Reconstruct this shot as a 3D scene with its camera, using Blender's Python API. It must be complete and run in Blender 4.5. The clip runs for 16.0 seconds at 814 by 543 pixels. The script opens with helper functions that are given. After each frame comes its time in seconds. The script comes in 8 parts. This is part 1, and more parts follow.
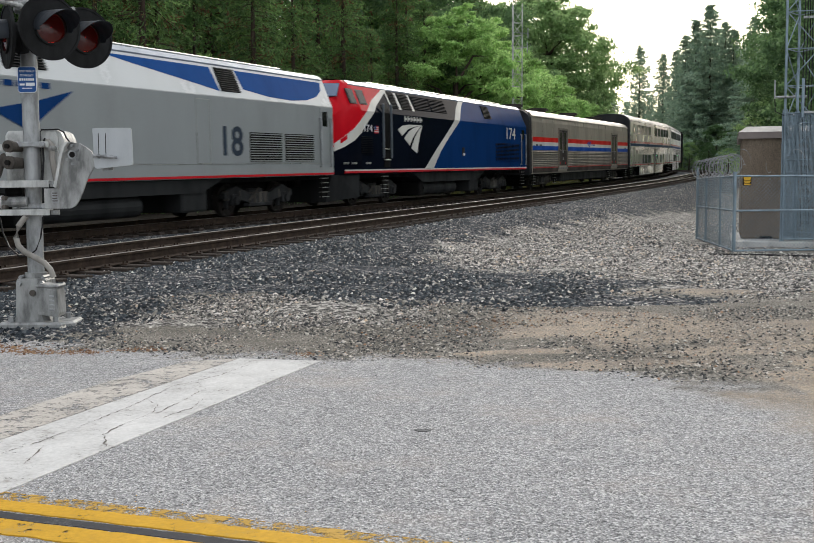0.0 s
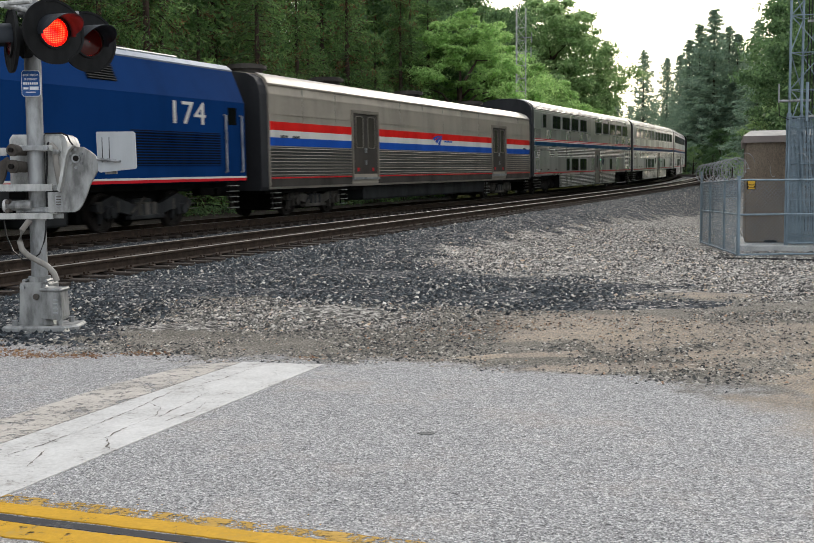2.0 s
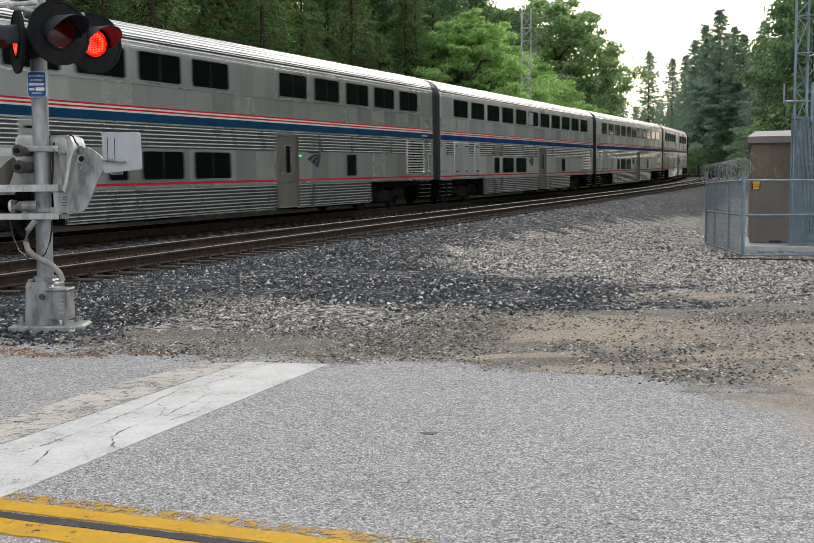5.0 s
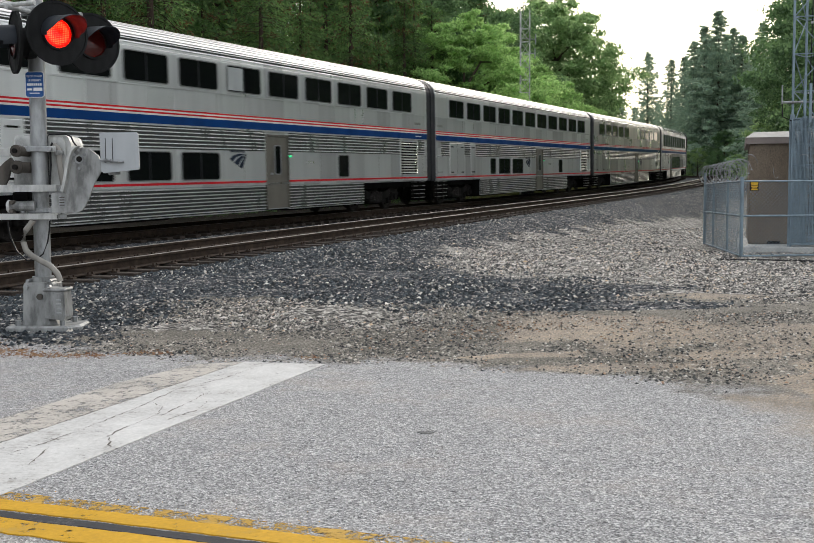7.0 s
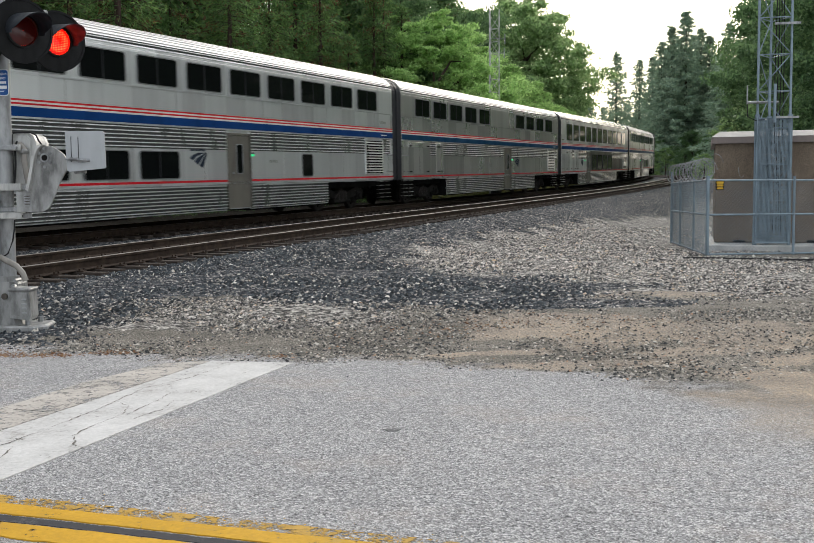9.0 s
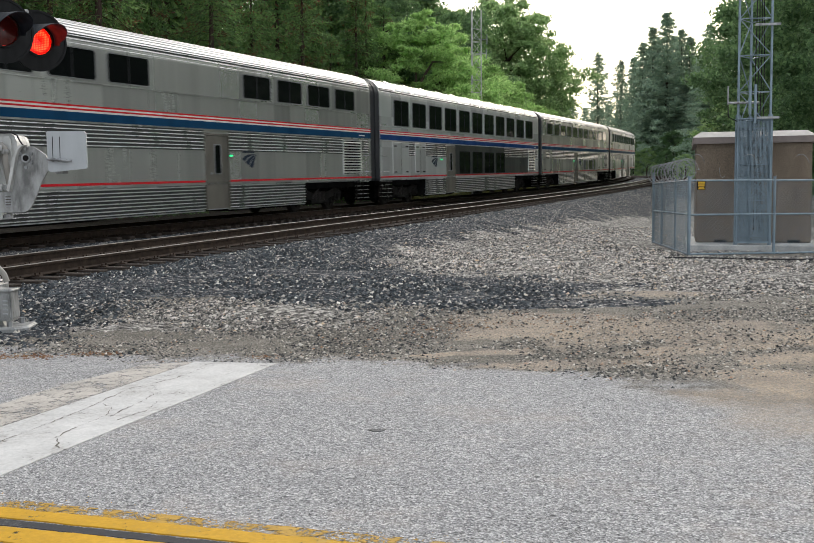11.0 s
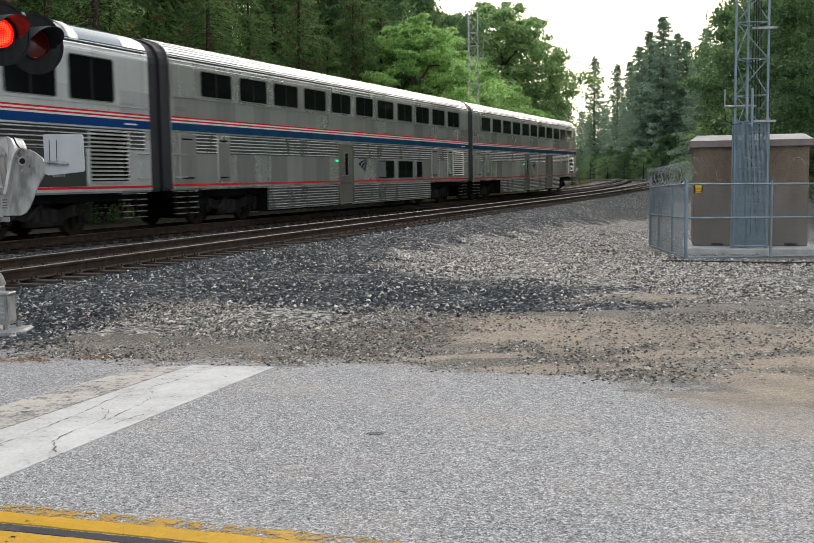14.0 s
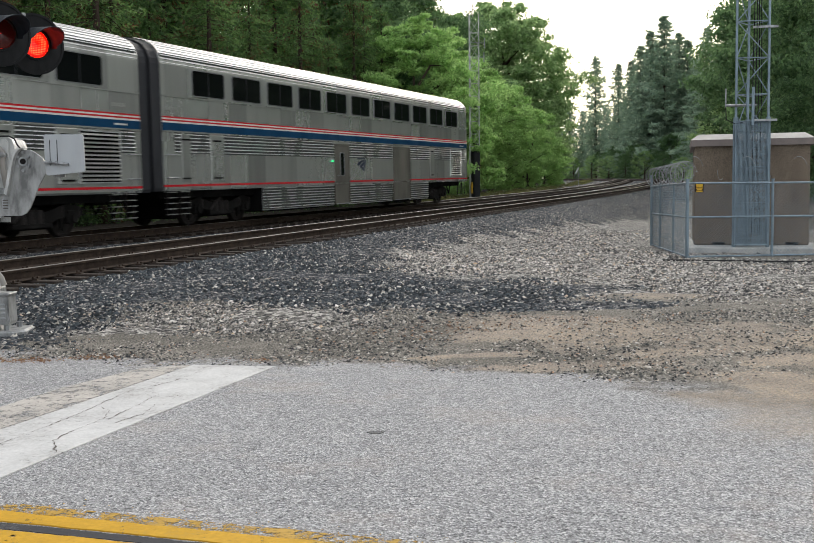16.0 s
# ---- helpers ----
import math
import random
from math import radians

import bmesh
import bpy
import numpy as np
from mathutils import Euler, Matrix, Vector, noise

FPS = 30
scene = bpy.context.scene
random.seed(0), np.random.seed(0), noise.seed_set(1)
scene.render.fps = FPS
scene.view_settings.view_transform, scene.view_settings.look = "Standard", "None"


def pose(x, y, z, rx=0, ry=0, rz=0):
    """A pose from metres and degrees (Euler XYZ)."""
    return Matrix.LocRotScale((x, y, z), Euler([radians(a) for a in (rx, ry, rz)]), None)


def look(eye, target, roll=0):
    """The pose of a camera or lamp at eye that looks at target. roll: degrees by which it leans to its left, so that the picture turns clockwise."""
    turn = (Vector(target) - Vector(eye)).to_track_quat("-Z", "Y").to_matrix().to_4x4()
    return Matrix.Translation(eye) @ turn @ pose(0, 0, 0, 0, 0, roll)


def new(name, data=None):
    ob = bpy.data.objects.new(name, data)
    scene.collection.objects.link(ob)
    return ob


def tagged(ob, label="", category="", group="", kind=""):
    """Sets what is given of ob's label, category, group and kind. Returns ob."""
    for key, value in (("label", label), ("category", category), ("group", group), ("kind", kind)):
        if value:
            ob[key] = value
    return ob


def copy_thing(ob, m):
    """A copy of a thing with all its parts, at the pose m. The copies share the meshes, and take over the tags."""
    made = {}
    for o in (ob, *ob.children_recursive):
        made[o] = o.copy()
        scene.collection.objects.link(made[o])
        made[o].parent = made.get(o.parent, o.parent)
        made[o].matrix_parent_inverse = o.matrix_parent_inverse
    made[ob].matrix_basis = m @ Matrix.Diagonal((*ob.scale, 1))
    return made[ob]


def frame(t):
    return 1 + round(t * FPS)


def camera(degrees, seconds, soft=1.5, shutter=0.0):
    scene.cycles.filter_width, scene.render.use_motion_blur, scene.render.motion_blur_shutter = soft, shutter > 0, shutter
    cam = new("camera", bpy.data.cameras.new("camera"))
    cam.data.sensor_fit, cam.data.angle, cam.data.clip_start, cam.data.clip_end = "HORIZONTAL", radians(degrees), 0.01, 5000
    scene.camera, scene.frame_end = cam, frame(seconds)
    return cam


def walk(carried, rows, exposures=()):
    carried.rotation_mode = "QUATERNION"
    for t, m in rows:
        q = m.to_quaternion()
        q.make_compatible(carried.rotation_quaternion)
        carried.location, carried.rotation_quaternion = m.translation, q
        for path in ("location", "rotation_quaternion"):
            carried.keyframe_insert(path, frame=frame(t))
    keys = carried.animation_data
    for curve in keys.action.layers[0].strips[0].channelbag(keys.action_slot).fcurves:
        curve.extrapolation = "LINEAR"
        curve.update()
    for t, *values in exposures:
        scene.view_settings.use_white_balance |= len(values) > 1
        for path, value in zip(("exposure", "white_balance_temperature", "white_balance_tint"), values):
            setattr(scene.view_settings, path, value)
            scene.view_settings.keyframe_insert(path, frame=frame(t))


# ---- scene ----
# ------------------------------------------------------------------ camera
cam = camera(43.0, 16.0, soft=0.7, shutter=0.3)
PATH = [
    (0, pose(0.000, -0.000, 1.400, 85.486, 0.367, -0.000)),
    (0.5, pose(0.003, 0.005, 1.398, 85.705, 0.406, 0.034)),
    (1, pose(0.002, 0.012, 1.392, 85.581, 0.384, 0.146)),
    (1.5, pose(0.001, 0.010, 1.391, 85.623, 0.374, 0.148)),
    (2, pose(0.005, 0.009, 1.389, 85.742, 0.397, 0.216)),
    (2.5, pose(0.007, 0.001, 1.385, 85.704, 0.372, 0.306)),
    (3, pose(0.002, 0.004, 1.390, 85.624, 0.299, 0.407)),
    (3.5, pose(0.001, 0.000, 1.391, 85.735, 0.336, 0.382)),
    (4, pose(0.002, -0.005, 1.391, 85.726, 0.348, 0.455)),
    (6.5, pose(0.031, -0.031, 1.386, 85.825, 0.397, 0.510)),
    (7, pose(0.029, -0.023, 1.382, 85.821, 0.369, 0.452)),
    (7.5, pose(0.041, -0.034, 1.378, 85.784, 0.398, 0.287)),
    (8, pose(0.046, -0.039, 1.379, 85.579, 0.324, 0.076)),
    (8.5, pose(0.056, -0.046, 1.378, 85.842, 0.348, -0.943)),
    (9, pose(0.056, -0.054, 1.377, 85.773, 0.376, -1.187)),
    (9.5, pose(0.057, -0.063, 1.377, 85.752, 0.430, -1.559)),
    (12, pose(0.037, -0.051, 1.375, 85.813, 0.451, -2.260)),
    (12.5, pose(0.043, -0.056, 1.377, 85.824, 0.495, -2.302)),
    (13, pose(0.041, -0.050, 1.375, 85.908, 0.473, -2.298)),
    (13.5, pose(0.036, -0.039, 1.369, 85.874, 0.467, -2.341)),
    (14, pose(0.034, -0.036, 1.370, 85.989, 0.426, -2.351)),
    (14.5, pose(0.035, -0.035, 1.368, 85.876, 0.465, -2.352)),
    (15, pose(0.036, -0.036, 1.365, 85.980, 0.514, -2.312)),
    (15.5, pose(0.039, -0.034, 1.363, 85.962, 0.529, -2.302)),
    (16, pose(0.044, -0.038, 1.362, 85.998, 0.567, -2.273)),
]
walk(cam, PATH)

# ------------------------------------------------------------------ world and sun
SUN_ELEV, SUN_ROT = 24.0, 18.0
world = bpy.data.worlds.new("world")
scene.world = world
world.use_nodes = True
wn = world.node_tree
wn.nodes.clear()
w_out = wn.nodes.new("ShaderNodeOutputWorld")
w_bg = wn.nodes.new("ShaderNodeBackground")
w_sky = wn.nodes.new("ShaderNodeTexSky")
w_sky.sky_type = "NISHITA"
w_sky.sun_disc = False
w_sky.sun_elevation = radians(SUN_ELEV)
w_sky.sun_rotation = radians(SUN_ROT)
w_sky.dust_density = 4.0
w_mix = wn.nodes.new("ShaderNodeMix")
w_mix.data_type = "RGBA"
w_mix.inputs["Factor"].default_value = 0.55
w_mix.inputs["B"].default_value = (15.5, 15.9, 16.4, 1.0)
wn.links.new(w_sky.outputs["Color"], w_mix.inputs["A"])
wn.links.new(w_mix.outputs["Result"], w_bg.inputs["Color"])
w_bg.inputs["Strength"].default_value = 0.120
wn.links.new(w_bg.outputs["Background"], w_out.inputs["Surface"])

sun = new("sun", bpy.data.lights.new("sun", "SUN"))
sun.data.energy = 1.1
sun.data.angle = radians(12)
sun.data.color = (1.0, 0.96, 0.88)
sun.matrix_world = look((24.7, 76.1, 35.6), (0, 0, 0))


# ------------------------------------------------------------------ materials
class Mat:
    """A node material with a principled shader and a few helpers."""

    def __init__(self, name, base=(0.5, 0.5, 0.5), rough=0.6, metal=0.0):
        self.m = bpy.data.materials.new(name)
        self.m.use_nodes = True
        self.t = self.m.node_tree
        self.p = self.t.nodes["Principled BSDF"]
        self.p.inputs["Base Color"].default_value = (*base, 1)
        self.p.inputs["Roughness"].default_value = rough
        self.p.inputs["Metallic"].default_value = metal
        if rough >= 0.7:
            self.p.inputs["Specular IOR Level"].default_value = 0.15
        self.coord = None

    def node(self, kind, **kw):
        n = self.t.nodes.new(kind)
        for k, v in kw.items():
            n.inputs[k].default_value = v
        return n

    def link(self, a, b):
        self.t.links.new(a, b)

    def pos(self):
        if self.coord is None:
            self.coord = self.t.nodes.new("ShaderNodeTexCoord").outputs["Object"]
        return self.coord

    def noise(self, scale, detail=4.0, rough=0.55, stretch=None):
        n = self.node("ShaderNodeTexNoise", Scale=scale, Detail=detail, Roughness=rough)
        if stretch:
            mp = self.t.nodes.new("ShaderNodeMapping")
            mp.inputs["Scale"].default_value = stretch
            self.link(self.pos(), mp.inputs["Vector"])
            self.link(mp.outputs["Vector"], n.inputs["Vector"])
        else:
            self.link(self.pos(), n.inputs["Vector"])
        return n.outputs["Fac"]

    def voronoi(self, scale, out="Color"):
        n = self.node("ShaderNodeTexVoronoi", Scale=scale)
        self.link(self.pos(), n.inputs["Vector"])
        return n.outputs[out]

    def ramp(self, fac, stops):
        r = self.t.nodes.new("ShaderNodeValToRGB")
        e = r.color_ramp.elements
        while len(e) < len(stops):
            e.new(0.5)
        for k, (pos_, c) in enumerate(stops):
            e[k].position = pos_
            e[k].color = (*c, 1) if len(c) == 3 else c
        self.link(fac, r.inputs["Fac"])
        return r.outputs["Color"]

    def span(self, fac, lo, hi, to0=0.0, to1=1.0):
        n = self.t.nodes.new("ShaderNodeMapRange")
        n.inputs[1].default_value, n.inputs[2].default_value = lo, hi
        n.inputs[3].default_value, n.inputs[4].default_value = to0, to1
        self.link(fac, n.inputs[0])
        return n.outputs[0]

    def math(self, op, a, b):
        n = self.t.nodes.new("ShaderNodeMath")
        n.operation = op
        for k, v in enumerate((a, b)):
            if isinstance(v, (int, float)):
                n.inputs[k].default_value = v
            else:
                self.link(v, n.inputs[k])
        return n.outputs[0]

    def mix(self, fac, a, b, blend="MIX"):
        n = self.t.nodes.new("ShaderNodeMix")
        n.data_type = "RGBA"
        n.blend_type = blend
        for key, v in (("Factor", fac), ("A", a), ("B", b)):
            sock = [s for s in n.inputs if s.name == key and (key == "Factor") == (s.type == "VALUE") and s.enabled][0]
            if isinstance(v, (int, float)):
                sock.default_value = v
            elif isinstance(v, tuple):
                sock.default_value = (*v, 1)
            else:
                self.link(v, sock)
        return [o for o in n.outputs if o.type == "RGBA"][0]

    def colour(self, c):
        self.link(c, self.p.inputs["Base Color"])
        return self

    def roughness(self, r):
        self.link(r, self.p.inputs["Roughness"])
        return self

    def bump(self, height, strength=0.3, dist=0.02):
        b = self.t.nodes.new("ShaderNodeBump")
        b.inputs["Strength"].default_value = strength
        b.inputs["Distance"].default_value = dist
        self.link(height, b.inputs["Height"])
        self.link(b.outputs["Normal"], self.p.inputs["Normal"])
        return self


def painted(name, base, rough=0.4, metal=0.0, dirt=0.25, scale=1.2, coat=0.0, spec=0.28):
    """Paint or metal with streaks, dust and slightly uneven gloss."""
    m = Mat(name, base, rough, metal)
    big = m.noise(scale, 5, 0.6, (1, 1, 0.35))
    fine = m.noise(scale * 22, 3, 0.6)
    k = m.math("ADD", m.math("MULTIPLY", big, 0.87), m.math("MULTIPLY", fine, 0.13))
    dark = tuple(c * (1 - dirt) for c in base)
    lite = tuple(min(1, c * (1 + dirt * 0.5)) for c in base)
    m.colour(m.ramp(k, [(0.36, dark), (0.52, base), (0.68, lite)]))
    m.roughness(m.span(k, 0.3, 0.7, min(1, rough * 1.3), rough * 0.75))
    m.bump(big, 0.04, 0.02)
    m.p.inputs["Specular IOR Level"].default_value = spec
    if coat:
        m.p.inputs["Coat Weight"].default_value = coat
        m.p.inputs["Coat Roughness"].default_value = 0.08
    return m.m


def sheet_steel(name, base, rough, metal, spread):
    """Rolled sheet steel: each sheet has its own tone, with vertical streaks of painted reflection and a slight ripple.
    """
    m = Mat(name, base, rough, metal)
    sep = m.t.nodes.new("ShaderNodeSeparateXYZ")
    m.link(m.pos(), sep.inputs[0])
    comb = m.t.nodes.new("ShaderNodeCombineXYZ")
    m.link(m.math("FLOOR", m.math("MULTIPLY", sep.outputs[0], 0.97), 0.0), comb.inputs[0])
    m.link(m.math("FLOOR", m.math("ADD", m.math("MULTIPLY", sep.outputs[2], 0.85), 0.08), 0.0), comb.inputs[1])
    info = m.t.nodes.new("ShaderNodeObjectInfo")
    m.link(m.math("MULTIPLY", info.outputs["Random"], 37.0), comb.inputs[2])
    wn_ = m.t.nodes.new("ShaderNodeTexWhiteNoise")
    m.link(comb.outputs[0], wn_.inputs["Vector"])
    # smeared bright and dark reflections, painted into the colour as streaks
    streak = m.noise(2.2, 5, 0.65, (1.0, 1.0, 0.10))
    fine = m.noise(30, 3, 0.6, (0.3, 1.0, 1.0))
    k = m.math("ADD", m.math("MULTIPLY", wn_.outputs["Value"], 0.50), m.math("ADD", m.math("MULTIPLY", streak, 0.40), m.math("MULTIPLY", fine, 0.10)))
    lo, hi = tuple(c * (1 - spread) for c in base), tuple(min(1, c * (1 + 0.7 * spread)) for c in base)
    m.colour(m.ramp(k, [(0.22, lo), (0.50, base), (0.78, hi)]))
    m.roughness(m.span(k, 0.2, 0.8, rough * 1.25, rough * 0.8))
    m.bump(m.noise(1.1, 3, 0.5, (1.0, 1.0, 0.5)), 0.16, 0.02)
    return m.m


STEEL = sheet_steel("stainless_steel", (0.73, 0.745, 0.745), 0.34, 0.76, 0.32)
STEEL_DULL = sheet_steel("weathered_stainless_steel", (0.49, 0.497, 0.468), 0.30, 0.72, 0.38)
RIB = painted("brushed_fluting_steel", (0.80, 0.80, 0.79), 0.30, 0.85, 0.10, 0.8)
FLUTE = painted("dark_fluted_steel", (0.085, 0.087, 0.085), 0.40, 0.6, 0.15, 0.8)
STEEL_BAG = painted("tan_stainless_steel", (0.41, 0.365, 0.305), 0.38, 0.40, 0.25, 0.7)
BAG_RIB = painted("sooty_brown_fluting", (0.25, 0.222, 0.186), 0.42, 0.4, 0.3, 0.9)
BAG_SILL = painted("sooty_brown_sill", (0.048, 0.042, 0.036), 0.6, 0.2, 0.35, 1.2)
BAG_ROOF = painted("weathered_grey_roof", (0.30, 0.285, 0.265), 0.45, 0.45, 0.25, 0.7)
ROOF_RIB = painted("dull_roof_rib", (0.42, 0.42, 0.42), 0.45, 0.7, 0.15, 0.6)
ROOF_METAL = painted("bright_roof_metal", (0.72, 0.72, 0.71), 0.38, 0.8, 0.12, 0.6)
DOOR_STEEL = painted("brown_grey_door_steel", (0.16, 0.150, 0.125), 0.45, 0.35, 0.35, 1.5)
WINDOW_RIM = painted("dull_window_frame", (0.22, 0.225, 0.22), 0.5, 0.45, 0.25, 2.0)
GREY_PANEL = painted("dark_grey_window_panel", (0.040, 0.046, 0.043), 0.4, 0.3, 0.2, 0.9)
RUBBER = painted("dark_rubber", (0.020, 0.021, 0.024), 0.6, 0.0, 0.3)
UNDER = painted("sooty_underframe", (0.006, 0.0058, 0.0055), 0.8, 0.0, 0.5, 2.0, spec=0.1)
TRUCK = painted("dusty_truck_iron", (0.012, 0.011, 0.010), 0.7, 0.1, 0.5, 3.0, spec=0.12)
RAIL_GREY = painted("dull_grey_handrail_paint", (0.085, 0.10, 0.115), 0.5, 0.2, 0.2, 4.0)
TRUCK_TAN = painted("tan_dusty_truck_iron", (0.085, 0.078, 0.068), 0.7, 0.1, 0.6, 3.0, spec=0.12)
TRUCK_GREY = painted("grey_dusty_truck_iron", (0.032, 0.033, 0.034), 0.55, 0.15, 0.6, 3.0, spec=0.15)
WHEEL = painted("wheel_steel", (0.022, 0.018, 0.016), 0.55, 0.3, 0.4, 4.0)
GLASS_DARK = painted("tinted_glass", (0.005, 0.006, 0.006), 0.06, 0.0, 0.1, spec=0.10)
GLASS_DUSTY = painted("dusty_brown_glass", (0.050, 0.044, 0.037), 0.2, 0.0, 0.3, 1.5, spec=0.2)
BLIND = painted("pale_window_blind", (0.32, 0.34, 0.33), 0.8)
BLIND_GREY = painted("grey_window_blind", (0.10, 0.11, 0.10), 0.8)
RED = painted("red_stripe_paint", (0.48, 0.012, 0.020), 0.45, 0, 0.2, spec=0.12)
RED_BAG = painted("bright_red_band_paint", (0.62, 0.010, 0.008), 0.45, 0, 0.15, spec=0.10)
WHITE = painted("white_stripe_paint", (0.60, 0.59, 0.54), 0.45, 0, 0.12, spec=0.15)
NAVY = painted("navy_stripe_paint", (0.003, 0.036, 0.140), 0.5, 0, 0.2, spec=0.06)
TEAL = painted("faded_teal_navy_paint", (0.004, 0.042, 0.098), 0.5, 0, 0.2, spec=0.06)
BLUE_BAG = painted("royal_blue_band_paint", (0.006, 0.070, 0.37), 0.45, 0, 0.15, spec=0.10)
LOCO_GREY = painted("silver_grey_loco_paint", (0.285, 0.305, 0.305), 0.38, 0.1, 0.12, 0.6, 0.15)
LOCO_WHITE = painted("pale_loco_paint", (0.50, 0.52, 0.52), 0.25, 0.1, 0.08, 0.8, 0.0, 0.15)
LOCO_BLUE = painted("bright_blue_loco_paint", (0.010, 0.062, 0.225), 0.10, 0, 0.15, 0.8, 0.0, 0.015)
LOCO_NAVY = painted("midnight_loco_paint", (0.004, 0.006, 0.012), 0.10, 0, 0.3, 0.8, 0.0, 0.015)
LOCO_MID = painted("deep_blue_loco_paint", (0.006, 0.034, 0.128), 0.10, 0, 0.2, 0.8, 0.0, 0.008)
LOCO_RED = painted("glossy_red_loco_paint", (0.50, 0.008, 0.016), 0.14, 0, 0.15, 0.8, 0.0, 0.05)
SKIRT = painted("dark_grey_tank_paint", (0.023, 0.0245, 0.025), 0.55, 0, 0.35, 1.5, spec=0.12)
GALV = painted("galvanised_steel", (0.33, 0.34, 0.345), 0.45, 0.5, 0.42, 9.0)
GALV_BLUE = painted("blue_grey_galvanised_steel", (0.22, 0.285, 0.33), 0.5, 0.4, 0.2, 5.0)
ALU = painted("grey_cast_aluminium", (0.30, 0.305, 0.30), 0.5, 0.3, 0.5, 10.0)
ALU_WHITE = painted("off_white_enamel", (0.48, 0.485, 0.47), 0.5, 0.1, 0.42, 8.0)
HUB = painted("brown_grey_hub_iron", (0.085, 0.075, 0.065), 0.6, 0.2, 0.4, 8.0)
BLACK = painted("black_enamel", (0.004, 0.0045, 0.005), 0.7, 0, 0.3, 6.0)
HOOD = painted("weathered_black_hood", (0.014, 0.018, 0.024), 0.55, 0, 0.3, 8.0)
SIGN_BLUE = painted("blue_sign_sheet", (0.012, 0.075, 0.26), 0.4, 0, 0.15, 8.0)
SIGN_WHITE = painted("white_lettering", (0.72, 0.74, 0.76), 0.5, 0, 0.08, 8.0)
SIGN_YELLOW = painted("yellow_sign_sheet", (0.60, 0.36, 0.03), 0.45, 0, 0.1, 8.0)
CONCRETE = painted("pale_concrete", (0.48, 0.475, 0.455), 0.85, 0, 0.25, 4.0)
TRIM = painted("brown_grey_eave_trim", (0.22, 0.185, 0.17), 0.6, 0, 0.15, 3.0)
SHED_ROOF = painted("cream_shed_roof", (0.50, 0.47, 0.43), 0.6, 0, 0.15, 2.0)
CABLE = painted("black_cable_jacket", (0.012, 0.012, 0.013), 0.5, 0, 0.2, 9.0)
TAN_HOSE = painted("grey_conduit", (0.28, 0.265, 0.24), 0.6, 0, 0.2, 9.0)


def rail_material():
    m = Mat("rusted_rail_steel", (0.06, 0.04, 0.03), 0.7, 0.2)
    n = m.noise(6, 5, 0.65)
    m.colour(m.ramp(n, [(0.3, (0.022, 0.016, 0.012)), (0.55, (0.050, 0.035, 0.026)), (0.75, (0.085, 0.058, 0.042))]))
    m.bump(m.noise(60, 3), 0.2, 0.004)
    return m.m


RAIL = rail_material()
RAIL_TOP = painted("dull_rail_head", (0.19, 0.172, 0.155), 0.58, 0.3, 0.3, 4.0, spec=0.15)


def tie_material():
    m = Mat("creosoted_timber", (0.05, 0.04, 0.033), 0.85)
    n = m.noise(5, 6, 0.7, (1, 12, 12))
    m.colour(m.ramp(n, [(0.3, (0.020, 0.016, 0.014)), (0.6, (0.060, 0.048, 0.040)), (0.8, (0.13, 0.11, 0.095))]))
    m.bump(n, 0.5, 0.02)
    return m.m


TIE = tie_material()


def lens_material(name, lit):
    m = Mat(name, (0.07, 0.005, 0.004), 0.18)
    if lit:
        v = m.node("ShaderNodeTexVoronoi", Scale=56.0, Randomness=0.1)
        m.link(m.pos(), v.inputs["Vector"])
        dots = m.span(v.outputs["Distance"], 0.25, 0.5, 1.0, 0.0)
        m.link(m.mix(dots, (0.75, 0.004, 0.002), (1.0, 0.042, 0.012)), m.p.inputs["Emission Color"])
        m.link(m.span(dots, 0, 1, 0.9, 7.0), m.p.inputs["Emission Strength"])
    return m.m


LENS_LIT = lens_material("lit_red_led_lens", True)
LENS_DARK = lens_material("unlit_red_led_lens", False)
LAMP_GREEN = Mat("green_door_lamp", (0.02, 0.3, 0.12), 0.3)
LAMP_GREEN.p.inputs["Emission Color"].default_value = (0.05, 1.0, 0.35, 1)
LAMP_GREEN.p.inputs["Emission Strength"].default_value = 1.2
LAMP_GREEN = LAMP_GREEN.m


def leaf_material(name, dark, mid, lite, trans=0.35):
    m = Mat(name, mid, 0.55)
    g = m.t.nodes.new("ShaderNodeNewGeometry")
    info = m.t.nodes.new("ShaderNodeObjectInfo")
    k = m.math("ADD", m.math("MULTIPLY", g.outputs["Random Per Island"], 0.75),
               m.math("ADD", m.math("MULTIPLY", m.noise(0.45, 3), 0.55), m.math("MULTIPLY", info.outputs["Random"], 0.2)))
    col = m.ramp(k, [(0.35, dark), (0.72, mid), (1.0, lite)])
    m.colour(col)
    m.p.inputs["Specular IOR Level"].default_value = 0.25
    tr = m.t.nodes.new("ShaderNodeBsdfTranslucent")
    m.link(m.mix(0.5, col, lite), tr.inputs["Color"])
    mx = m.t.nodes.new("ShaderNodeMixShader")
    mx.inputs[0].default_value = trans
    out = m.t.nodes["Material Output"]
    m.link(m.p.outputs[0], mx.inputs[1])
    m.link(tr.outputs[0], mx.inputs[2])
    m.link(mx.outputs[0], out.inputs["Surface"])
    return m.m


